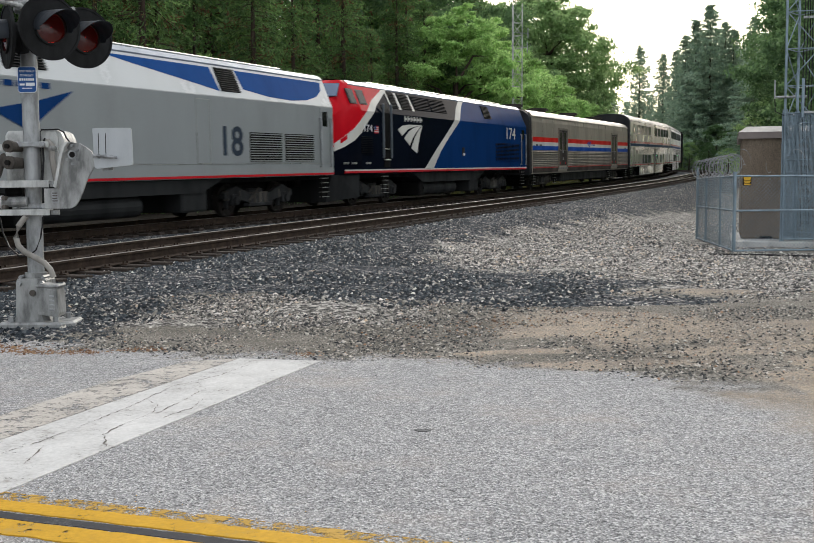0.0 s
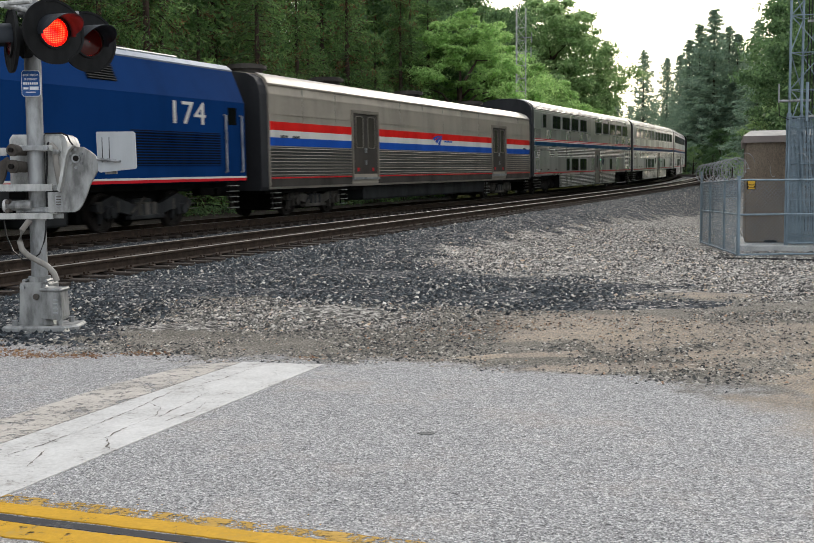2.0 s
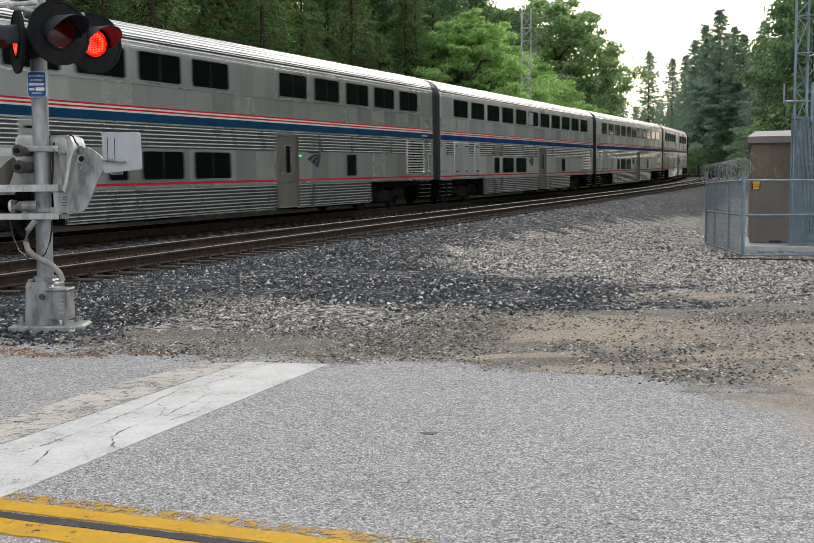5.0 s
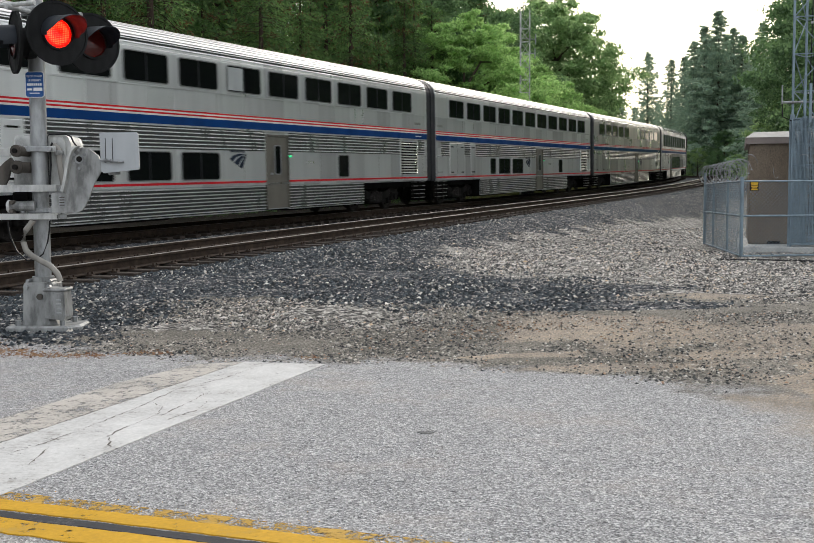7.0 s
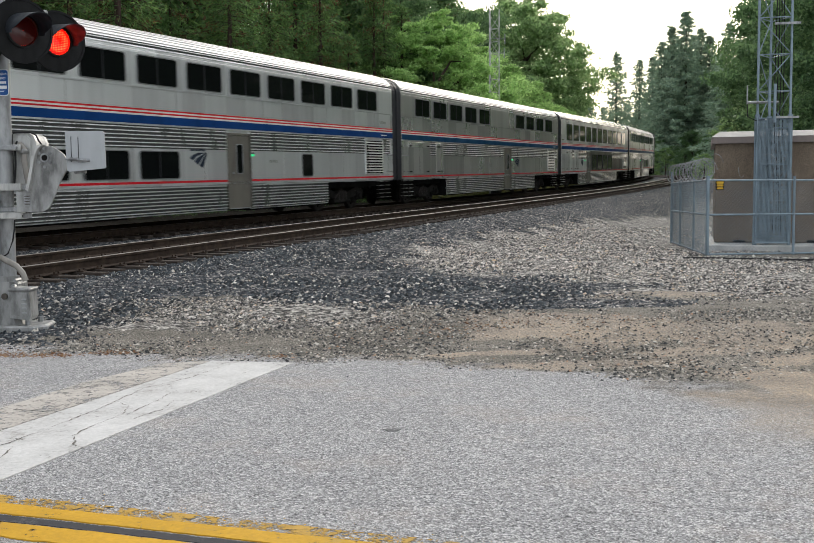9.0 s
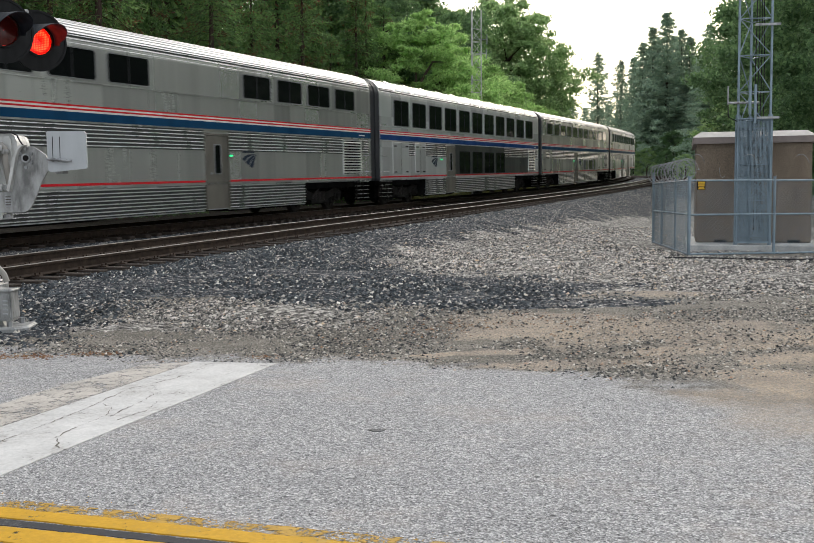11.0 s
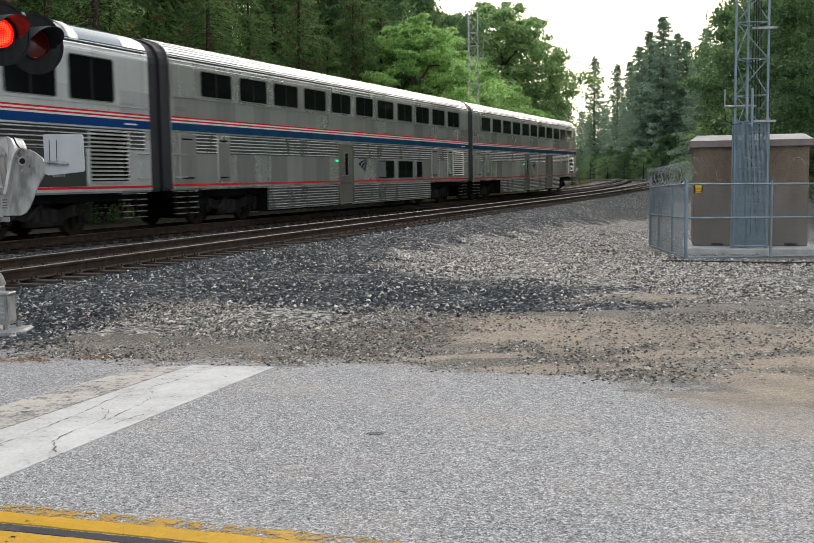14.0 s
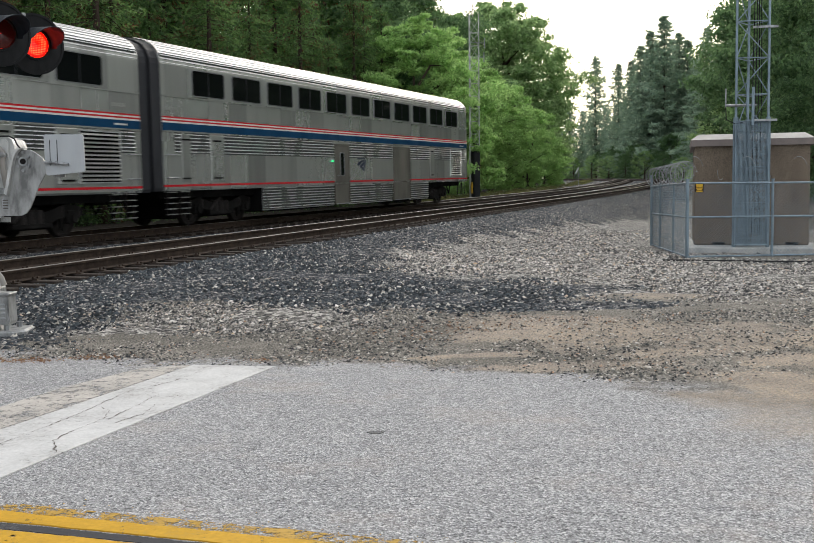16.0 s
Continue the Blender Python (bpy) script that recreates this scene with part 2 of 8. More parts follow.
LEAF_BRIGHT = leaf_material("spring_green_leaves", (0.055, 0.130, 0.030), (0.245, 0.46, 0.120), (0.50, 0.71, 0.27), 0.58)
LEAF_MID = leaf_material("green_oak_leaves", (0.045, 0.110, 0.040), (0.20, 0.35, 0.125), (0.44, 0.58, 0.27), 0.60)
LEAF_DARK = leaf_material("deep_green_leaves", (0.022, 0.056, 0.026), (0.082, 0.165, 0.070), (0.19, 0.30, 0.13), 0.6)
NEEDLE = leaf_material("cedar_needles", (0.012, 0.038, 0.015), (0.060, 0.140, 0.044), (0.20, 0.33, 0.10), 0.5)
# paler and bluer than living needles: distance haze is put into the colour
NEEDLE_HAZE = leaf_material("haze_paled_fir_needles", (0.135, 0.215, 0.175), (0.25, 0.375, 0.295), (0.40, 0.50, 0.355), 0.70)
GRASS = leaf_material("weedy_grass", (0.05, 0.075, 0.02), (0.11, 0.13, 0.035), (0.22, 0.20, 0.08))
DEADLEAF = leaf_material("brown_dead_needles", (0.05, 0.028, 0.014), (0.12, 0.068, 0.030), (0.20, 0.115, 0.05), 0.3)


def bark_material():
    m = Mat("brown_bark", (0.07, 0.05, 0.04), 0.9)
    n = m.noise(7, 6, 0.7, (1, 1, 0.2))
    m.colour(m.ramp(n, [(0.3, (0.020, 0.014, 0.011)), (0.55, (0.062, 0.043, 0.033)), (0.8, (0.13, 0.095, 0.075))]))
    m.bump(n, 0.8, 0.06)
    return m.m


BARK = bark_material()


def aggregate_material():
    m = Mat("exposed_aggregate_wall", (0.26, 0.20, 0.15), 0.85)
    v = m.voronoi(70)
    n = m.noise(1.6, 5, 0.6, (1, 1, 0.3))
    k = m.math("ADD", m.math("MULTIPLY", m.t.nodes.new("ShaderNodeSeparateColor").outputs[0], 0.0), n)
    col = m.ramp(k, [(0.3, (0.140, 0.114, 0.088)), (0.6, (0.198, 0.163, 0.130)), (0.8, (0.262, 0.222, 0.184))])
    m.colour(m.mix(0.6, col, m.mix(1.0, col, m.ramp(m.math("ADD", v, 0.0), [(0.1, (0.15, 0.14, 0.13)), (0.9, (0.9, 0.86, 0.8))]), "OVERLAY")))
    m.bump(m.voronoi(70, "Distance"), 0.6, 0.012)
    return m.m


AGGREGATE = aggregate_material()


# ------------------------------------------------------------------ mesh helpers
class MB:
    """Collects plain faces with materials and makes one mesh of them."""

    def __init__(self):
        self.v, self.f, self.mi, self.mats = [], [], [], []

    def slot(self, mat):
        if mat not in self.mats:
            self.mats.append(mat)
        return self.mats.index(mat)

    def face(self, pts, mat):
        k = len(self.v)
        self.v += [tuple(p) for p in pts]
        self.f.append(tuple(range(k, k + len(pts))))
        self.mi.append(self.slot(mat))

    def box(self, x0, x1, y0, y1, z0, z1, mat, bevel=0.0):
        """A box, its upright and long edges cut off by bevel."""
        if bevel <= 0:
            k = len(self.v)
            self.v += [(x, y, z) for x in (x0, x1) for y in (y0, y1) for z in (z0, z1)]
            s = self.slot(mat)
            for q in ((0, 1, 3, 2), (4, 6, 7, 5), (0, 4, 5, 1), (2, 3, 7, 6), (0, 2, 6, 4), (1, 5, 7, 3)):
                self.f.append(tuple(k + i for i in q))
                self.mi.append(s)
            return
        b = min(bevel, (x1 - x0) / 2.1, (y1 - y0) / 2.1, (z1 - z0) / 2.1)
        ring = lambda i: [(x0 + i, y0 + b), (x0 + b, y0 + i), (x1 - b, y0 + i), (x1 - i, y0 + b), (x1 - i, y1 - b), (x1 - b, y1 - i), (x0 + b, y1 - i), (x0 + i, y1 - b)]
        levels = [(z0, ring(b * 0.7)), (z0 + b, ring(0)), (z1 - b, ring(0)), (z1, ring(b * 0.7))]
        self.loft([[(x, y, z) for x, y in r] for z, r in levels], mat)

    def loft(self, rings, mat, caps=True, closed=True):
        """Skin between rings of equally many points."""
        k, n, s = len(self.v), len(rings[0]), self.slot(mat)
        for r in rings:
            self.v += [tuple(p) for p in r]
        for a in range(len(rings) - 1):
            for i in range(n if closed else n - 1):
                j = (i + 1) % n
                self.f.append((k + a * n + i, k + a * n + j, k + (a + 1) * n + j, k + (a + 1) * n + i))
                self.mi.append(s)
        if caps:
            self.f.append(tuple(k + i for i in range(n))[::-1])
            self.f.append(tuple(k + (len(rings) - 1) * n + i for i in range(n)))
            self.mi += [s, s]

    def tube(self, path, r, mat, n=8, caps=True):
        """A round bar along a path; r may be one radius or one for each point."""
        path = [Vector(p) for p in path]
        rs = r if isinstance(r, (list, tuple)) else [r] * len(path)
        rings = []
        for i, p in enumerate(path):
            d = (path[min(i + 1, len(path) - 1)] - path[max(i - 1, 0)]).normalized()
            a = d.cross(Vector((0, 0, 1)) if abs(d.z) < 0.9 else Vector((1, 0, 0))).normalized()
            b = d.cross(a)
            rings.append([p + (a * math.cos(2 * math.pi * q / n) + b * math.sin(2 * math.pi * q / n)) * rs[i] for q in range(n)])
        self.loft(rings, mat, caps)

    def prism(self, outline, lo, hi, mat, axis="y"):
        """An outline in the plane across the axis, thickened from lo to hi."""
        put = {"y": lambda a, b, c: (a, c, b), "x": lambda a, b, c: (c, a, b), "z": lambda a, b, c: (a, b, c)}[axis]
        self.loft([[put(a, b, lo) for a, b in outline], [put(a, b, hi) for a, b in outline]], mat)

    def data(self, name, smooth=False):
        me = bpy.data.meshes.new(name)
        me.from_pydata(self.v, [], self.f)
        for m in self.mats:
            me.materials.append(m)
        me.polygons.foreach_set("material_index", self.mi)
        bm = bmesh.new()
        bm.from_mesh(me)
        bmesh.ops.recalc_face_normals(bm, faces=bm.faces)
        bm.to_mesh(me)
        bm.free()
        if smooth:
            me.polygons.foreach_set("use_smooth", [True] * len(me.polygons))
            me.set_sharp_from_angle(angle=radians(40))
        return me


def part(name, mb, parent, label="", smooth=False):
    """One mesh under a thing or a part; a mesh that is there already may be shared."""
    ob = new(name, mb if isinstance(mb, bpy.types.Mesh) else mb.data(name, smooth))
    ob.parent = parent
    if label:
        tagged(ob, label)
    return ob


def thing(name, m, label, category, group="", kind=""):
    ob = new(name)
    ob.matrix_basis = m
    ob.empty_display_size = 0.3
    return tagged(ob, label, category, group, kind)


def writing(parent, name, text, size, mat, m, depth=0.002, width=None, bold=0.0):
    """Raised lettering in the built-in font, as a mesh."""
    cu = bpy.data.curves.new("lettering", "FONT")
    cu.body, cu.size, cu.extrude, cu.align_x, cu.align_y = text, size, depth, "CENTER", "CENTER"
    cu.offset = bold
    tmp = bpy.data.objects.new("lettering", cu)
    scene.collection.objects.link(tmp)
    me = bpy.data.meshes.new_from_object(tmp.evaluated_get(bpy.context.evaluated_depsgraph_get()))
    bpy.data.objects.remove(tmp)
    bpy.data.curves.remove(cu)
    me.materials.clear()
    me.materials.append(mat)
    if width:
        xs = [v.co.x for v in me.vertices]
        k = width / (max(xs) - min(xs))
        for v in me.vertices:
            v.co.x *= k
    me.transform(m)
    return part(name, me, parent)


# ------------------------------------------------------------------ the line of the railway
X0, Y0, TH0, K0, K1, K2, Z0, G0, G1 = -9.0632, 19.0, 0.350346, 0.0032283, -0.00010765, 1.0039e-6, 0.4274, 0.021586, 0.00005348
S_BEND, K_BEND, EASE = 106.0, -0.0105, 20.0
OFF = 4.156


def heading(s):
    """Angle to the right of +y at s metres along the far track."""
    if s < -8:
        s = -8.0
    e = max(0.0, s - S_BEND)
    s = min(s, S_BEND)
    h = TH0 + K0 * s + K1 * s * s / 2 + K2 * s ** 3 / 6
    k = K0 + K1 * s + K2 * s * s / 2
    q = min(e, EASE)
    return h + k * q + (K_BEND - k) * q * q / 2 / EASE + K_BEND * (e - q)


STEP = 1.0
S_MIN, S_MAX = -260, 420
LINE = {}
_x, _y = X0, Y0
LINE[0] = (_x, _y)
for _k in range(1, S_MAX + 1):
    _a = heading(_k - 0.5)
    _x, _y = _x + math.sin(_a), _y + math.cos(_a)
    LINE[_k] = (_x, _y)
_x, _y = X0, Y0
for _k in range(-1, S_MIN - 1, -1):
    _a = heading(_k + 0.5)
    _x, _y = _x - math.sin(_a), _y - math.cos(_a)
    LINE[_k] = (_x, _y)


def rail_z(s):
    if s < -8:
        return rail_z(-8.0) + 0.004 * (s + 8)
    if s > S_BEND:
        return rail_z(S_BEND) + 0.021 * (s - S_BEND)
    return Z0 + G0 * s + G1 * s * s


def track(s, lat=0.0, z=0.0):
    """A point beside (right: positive) and above the far track."""
    k = min(max(int(math.floor(s)), S_MIN), S_MAX - 1)
    a, b = LINE[k], LINE[k + 1]
    q = s - k
    h = heading(s)
    return Vector((a[0] + (b[0] - a[0]) * q + math.cos(h) * lat, a[1] + (b[1] - a[1]) * q - math.sin(h) * lat, rail_z(s) + z))


def far_line(s, lat=0.0, z=0.0):
    """A point on the far track, which bows away from the near one at the crossing."""
    q = min(max(s, -30.0), 33.0)
    fade = 1.0 if s < 50 else max(0.0, 1 - (s - 50) / 40) ** 2
    bow = (-0.999 + 0.05405 * q - 0.000886 * q * q) * fade
    rise = (-0.0022 + 0.00348 * q - 0.000102 * q * q) * fade
    return track(s, lat + bow, z + rise)


LINE_S = np.arange(S_MIN, S_MAX + 1)
LINE_XY = np.array([LINE[int(k)] for k in LINE_S])


def along(x, y):
    """For arrays of places: s and the distance to the right of the far track."""
    s, lat = np.zeros(len(x)), np.zeros(len(x))
    for i in range(0, len(x), 4000):
        p = np.stack([x[i:i + 4000], y[i:i + 4000]], 1)
        d = ((p[:, None, :] - LINE_XY[None]) ** 2).sum(2)
        k = d.argmin(1)
        h = np.array([heading(float(v)) for v in LINE_S[k]])
        r = p - LINE_XY[k]
        s[i:i + 4000] = LINE_S[k] + r[:, 0] * np.sin(h) + r[:, 1] * np.cos(h)
        lat[i:i + 4000] = r[:, 0] * np.cos(h) - r[:, 1] * np.sin(h)
    return s, lat


def smooth(a, b, v):
    q = np.clip((v - a) / (b - a), 0, 1)
    return q * q * (3 - 2 * q)


RAIL_H = 0.18


def ground_z(x, y):
    """Height of the ground for arrays of places."""
    s, lat = along(x, y)
    zr = np.array([rail_z(float(v)) for v in np.clip(s, S_MIN, S_MAX)])
    bed = zr - RAIL_H - 0.06
    nat = np.maximum(0.0, zr - 1.05) * smooth(20, 60, s)
    near = 0.11 * smooth(8.2, 11.0, 0.336 * x + 0.942 * y) * (1 - smooth(3, 10, s))
    nat = nat + near
    d = lat - OFF
    k = 1 - smooth(1.55, 5.2, d)
    k = np.where(lat < -1.5, 1 - 0.25 * smooth(2.2, 6.0, -lat), k)
    road = 1 - smooth(7.4, 9.0, 0.336 * x + 0.942 * y)
    z = nat + (bed - nat) * k
    z = np.where(lat < -6, np.maximum(z, bed - 0.3 + 0.10 * np.clip(-lat - 9, 0, 60) * (1 - smooth(60, 95, s))), z)
    z = z + 0.13 * np.clip(d - 6, 0, 70) * smooth(75, 115, s)
    z = z * (1 - road * smooth(0.5, 3, d))
    return z


# ------------------------------------------------------------------ ground
def spaced(lo, hi, fine_lo, fine_hi, fine, grow=1.25):
    out = list(np.arange(fine_lo, fine_hi, fine))
    st, v = fine, out[-1]
    while v < hi:
        st *= grow
        v += st
        out.append(v)
    st, v, left = fine, out[0], []
    while v > lo:
        st *= grow
        v -= st
        left.append(v)
    return np.array(left[::-1] + out)


def vnoise(x, y, scale, seed=0.0):
    return np.array([noise.noise((a * scale, b * scale, seed)) for a, b in zip(x, y)])


def drift_of(x, y, cx, cy, rx, ry, n2, n3):
    """A low drift of sand, uneven at its rim."""
    return 1 - smooth(0.35, 1.25, np.hypot((x - cx) / rx, (y - cy - 0.10 * (x - cx)) / ry) + 0.35 * n2 + 0.30 * n3)


def zones(x, y):
    """Shares of asphalt, dark ballast, pale gravel and sandy dirt."""
    s, lat = along(x, y)
    d = lat - OFF
    w = 0.336 * x + 0.942 * y
    u = 0.942 * x - 0.336 * y
    n1, n2, n3 = vnoise(x, y, 0.45, 3.1), vnoise(x, y, 1.6, 7.7), vnoise(x, y, 4.5, 2.2)
    rim = w - (7.92 - 0.085 * np.clip(u + 3, 0, 9)) + 0.34 * n1 + 0.34 * n2 + 0.34 * n3
    asphalt = 1 - smooth(-0.40 - 1.0 * smooth(-2, 0.5, u), 0.35 + 0.45 * smooth(-2, 0.5, u), rim)
    drifts = np.maximum.reduce([drift_of(x, y, 1.75, 8.20, 1.0, 0.24, n2, n3), drift_of(x, y, 2.9, 8.75, 0.9, 0.22, n2, n3), drift_of(x, y, 0.9, 8.75, 0.7, 0.18, n2, n3), drift_of(x, y, 3.6, 8.2, 0.7, 0.3, n2, n3)])
    asphalt = asphalt * (1 - 0.85 * drifts)
    toe = np.interp(s, (3, 10, 16, 36, 44), (4.4, 3.6, 3.5, 4.2, 4.8))
    ballast = 1 - smooth(-0.7, 0.7, d - toe + 1.0 * n1 + 0.6 * n2 + 0.3 * n3)

    # a spread of dark stone across the yard, in two lobes
    def lobe(cx, cy, rx, ry, turn):
        c, q = math.cos(turn), math.sin(turn)
        a, b = (x - cx) * c + (y - cy) * q, -(x - cx) * q + (y - cy) * c
        return 1 - smooth(0.55, 1.25, np.hypot(a / rx, b / ry) + 0.30 * n1 + 0.22 * n2 + 0.10 * n3)

    spill = np.maximum.reduce([lobe(0.6, 14.2, 2.6, 3.0, 0.3), lobe(2.0, 11.7, 1.7, 0.50, 0.05), lobe(2.5, 13.9, 1.5, 0.8, 0.12), lobe(-0.4, 16.8, 1.6, 2.6, -0.2)])
    dark = np.maximum(ballast, 0.92 * spill) * (1 - asphalt)
    sand = smooth(-0.4, 1.8, x + 0.9 * n1 + 0.4 * n2) * (1 - smooth(10.4, 12.2, w + 0.10 * x + 0.9 * n1 + 0.5 * n2))
    sand = np.maximum(sand, lobe(3.4, 12.7, 1.3, 0.5, 0.1))
    patch = smooth(-0.35, 0.30, n1 + 0.5 * n2 + 0.25 * n3)
    dirt = sand * (0.40 + 0.60 * patch) * (1 - 0.9 * dark)
    dust = smooth(-2.4, 0.1, rim + 0.5 * n1) * smooth(-0.15, 0.45, n1 + 0.5 * n2 + 0.3 * n3) * smooth(-4, 1, u)
    dirt = np.maximum(dirt * (1 - asphalt) + dust * asphalt, 0.95 * drifts)
    strip = np.maximum(lobe(-2.6, 11.6, 3.4, 1.5, 0.1), lobe(-0.6, 11.0, 1.2, 0.8, 0.2))
    pale = (1 - asphalt) * (1 - dark) * (1 - dirt) * np.maximum(smooth(11.5, 14.5, w + 0.6 * n1 + 0.4 * n2), strip) * (1 - 0.9 * lobe(10.6, 23.1, 4.4, 1.6, 0.1))
    return asphalt, dark, pale, dirt


def ground_material():
    m = Mat("yard_ground", (0.2, 0.19, 0.18), 0.9)
    at = m.t.nodes.new("ShaderNodeVertexColor")
    at.layer_name = "zones"
    sep = m.t.nodes.new("ShaderNodeSeparateColor")
    m.link(at.outputs["Color"], sep.inputs["Color"])
    fine, mid, big = m.noise(55, 3, 0.7), m.noise(6, 6, 0.75), m.noise(0.9, 7, 0.75)
    cell = m.node("ShaderNodeTexVoronoi", Scale=34.0)
    m.link(m.pos(), cell.inputs["Vector"])
    cs = m.t.nodes.new("ShaderNodeSeparateColor")
    m.link(cell.outputs["Color"], cs.inputs["Color"])
    cell2 = m.node("ShaderNodeTexVoronoi", Scale=125.0)
    m.link(m.pos(), cell2.inputs["Vector"])
    cs2 = m.t.nodes.new("ShaderNodeSeparateColor")
    m.link(cell2.outputs["Color"], cs2.inputs["Color"])
    cell3 = m.node("ShaderNodeTexVoronoi", Scale=13.0)
    m.link(m.pos(), cell3.inputs["Vector"])
    cs3 = m.t.nodes.new("ShaderNodeSeparateColor")
    m.link(cell3.outputs["Color"], cs3.inputs["Color"])
    edge = m.math("ADD", m.math("MULTIPLY", mid, 0.5), m.math("MULTIPLY", fine, 0.5))

    def sharp(v):
        return m.span(m.math("ADD", v, m.math("MULTIPLY", m.math("SUBTRACT", edge, 0.5), 1.3)), 0.42, 0.58)

    soil = m.ramp(m.math("ADD", m.math("MULTIPLY", big, 0.6), m.math("MULTIPLY", cs2.outputs[0], 0.4)),
                  [(0.25, (0.060, 0.056, 0.048)), (0.45, (0.150, 0.138, 0.118)), (0.60, (0.225, 0.205, 0.175)), (0.75, (0.38, 0.345, 0.295))])
    cell4 = m.node("ShaderNodeTexVoronoi", Scale=62.0)
    m.link(m.pos(), cell4.inputs["Vector"])
    cs4 = m.t.nodes.new("ShaderNodeSeparateColor")
    m.link(cell4.outputs["Color"], cs4.inputs["Color"])
    asph_k = m.math("ADD", m.math("ADD", m.math("MULTIPLY", cs2.outputs[0], 0.60), m.math("MULTIPLY", cs4.outputs[0], 0.20)), m.math("MULTIPLY", big, 0.20))
    asph = m.ramp(asph_k, [(0.14, (0.085, 0.085, 0.085)), (0.36, (0.240, 0.238, 0.237)), (0.60, (0.355, 0.352, 0.350)), (0.82, (0.66, 0.65, 0.64))])
    asph = m.mix(m.span(m.noise(0.9, 6, 0.75), 0.52, 0.80, 0, 0.62), asph, (0.36, 0.295, 0.245))
    asph = m.mix(m.span(m.noise(0.35, 5, 0.7), 0.45, 0.7, 0, 0.3), asph, m.mix(1.0, asph, (0.72, 0.72, 0.74), 'MULTIPLY'))
    dark = m.ramp(m.math('ADD', m.math('MULTIPLY', cs.outputs[0], 0.55), m.math('MULTIPLY', cs3.outputs[0], 0.45)), [(0.2, (0.010, 0.012, 0.016)), (0.5, (0.036, 0.041, 0.050)), (0.7, (0.090, 0.098, 0.11)), (0.84, (0.46, 0.43, 0.39))])
    pale = m.ramp(m.math('ADD', m.math('MULTIPLY', cs.outputs[1], 0.5), m.math('MULTIPLY', cs3.outputs[1], 0.5)), [(0.2, (0.026, 0.026, 0.026)), (0.40, (0.125, 0.118, 0.107)), (0.62, (0.295, 0.278, 0.253)), (0.8, (0.56, 0.535, 0.49))])
    dirt = m.ramp(m.math("ADD", m.math("MULTIPLY", big, 0.7), m.math("MULTIPLY", cs2.outputs[1], 0.3)),
                  [(0.28, (0.165, 0.145, 0.122)), (0.44, (0.275, 0.238, 0.198)), (0.57, (0.36, 0.300, 0.238)), (0.72, (0.51, 0.40, 0.28))])
    c = m.mix(sharp(sep.outputs[2]), soil, pale)
    c = m.mix(sharp(at.outputs["Alpha"]), c, dirt)
    c = m.mix(sharp(sep.outputs[1]), c, dark)
    asph = m.mix(m.math("MULTIPLY", m.span(m.math("ADD", at.outputs["Alpha"], m.math("MULTIPLY", m.math("SUBTRACT", edge, 0.5), 1.2)), 0.2, 0.9), 0.6), asph, dirt)
    c = m.mix(m.span(m.math("ADD", sep.outputs[0], m.math("MULTIPLY", m.math("SUBTRACT", edge, 0.5), 2.6)), 0.30, 0.70), c, asph)
    m.colour(c)
    stone = m.math("MULTIPLY", m.math("SUBTRACT", 1.0, sharp(sep.outputs[0])), m.math("ADD", cell.outputs["Distance"], 0.0))
    m.bump(m.math("ADD", m.math("MULTIPLY", stone, 1.0), m.math("MULTIPLY", cell2.outputs["Distance"], 0.25)), 0.7, 0.03)
    return m.m


def build_ground():
    xs = spaced(-900, 900, -9, 19, 0.16)
    ys = spaced(-900, 1500, 3.0, 56, 0.16)
    X, Y = np.meshgrid(xs, ys)
    x, y = X.ravel(), Y.ravel()
    z = ground_z(x, y)
    near = (x > -10) & (x < 20) & (y > 2) & (y < 58)
    bumps = np.zeros(len(x))
    bumps[near] = 0.025 * vnoise(x[near], y[near], 0.8, 1.3) + 0.012 * vnoise(x[near], y[near], 2.7, 4.2)
    w = 0.336 * x + 0.942 * y
    z = z + bumps * smooth(7.4, 9, w)
    a = np.zeros((len(x), 4), dtype=np.float32)
    zn = zones(x, y)
    for k in range(4):
        a[:, k] = zn[k]
    far = smooth(60, 140, np.hypot(x, y))
    a[:, 2] *= 1 - far
    nx, ny = len(xs), len(ys)
    i = np.arange(nx * ny).reshape(ny, nx)
    quads = np.stack([i[:-1, :-1], i[:-1, 1:], i[1:, 1:], i[1:, :-1]], -1).reshape(-1, 4)
    me = bpy.data.meshes.new("ground")
    me.from_pydata(np.stack([x, y, z], 1).tolist(), [], quads.tolist())
    at = me.color_attributes.new("zones", "FLOAT_COLOR", "POINT")
    at.data.foreach_set("color", a.ravel())
    me.materials.append(ground_material())
    me.polygons.foreach_set("use_smooth", [True] * len(me.polygons))
    return tagged(new("ground", me), "gravel yard, sandy dirt and worn asphalt road beside the railway", "ground", kind="structure")


GROUND = build_ground()


def zground(x, y):
    return float(ground_z(np.array([float(x)]), np.array([float(y)]))[0])


# road paint
def road_xy(u, w):
    return (0.942 * u + 0.336 * w, -0.336 * u + 0.942 * w)


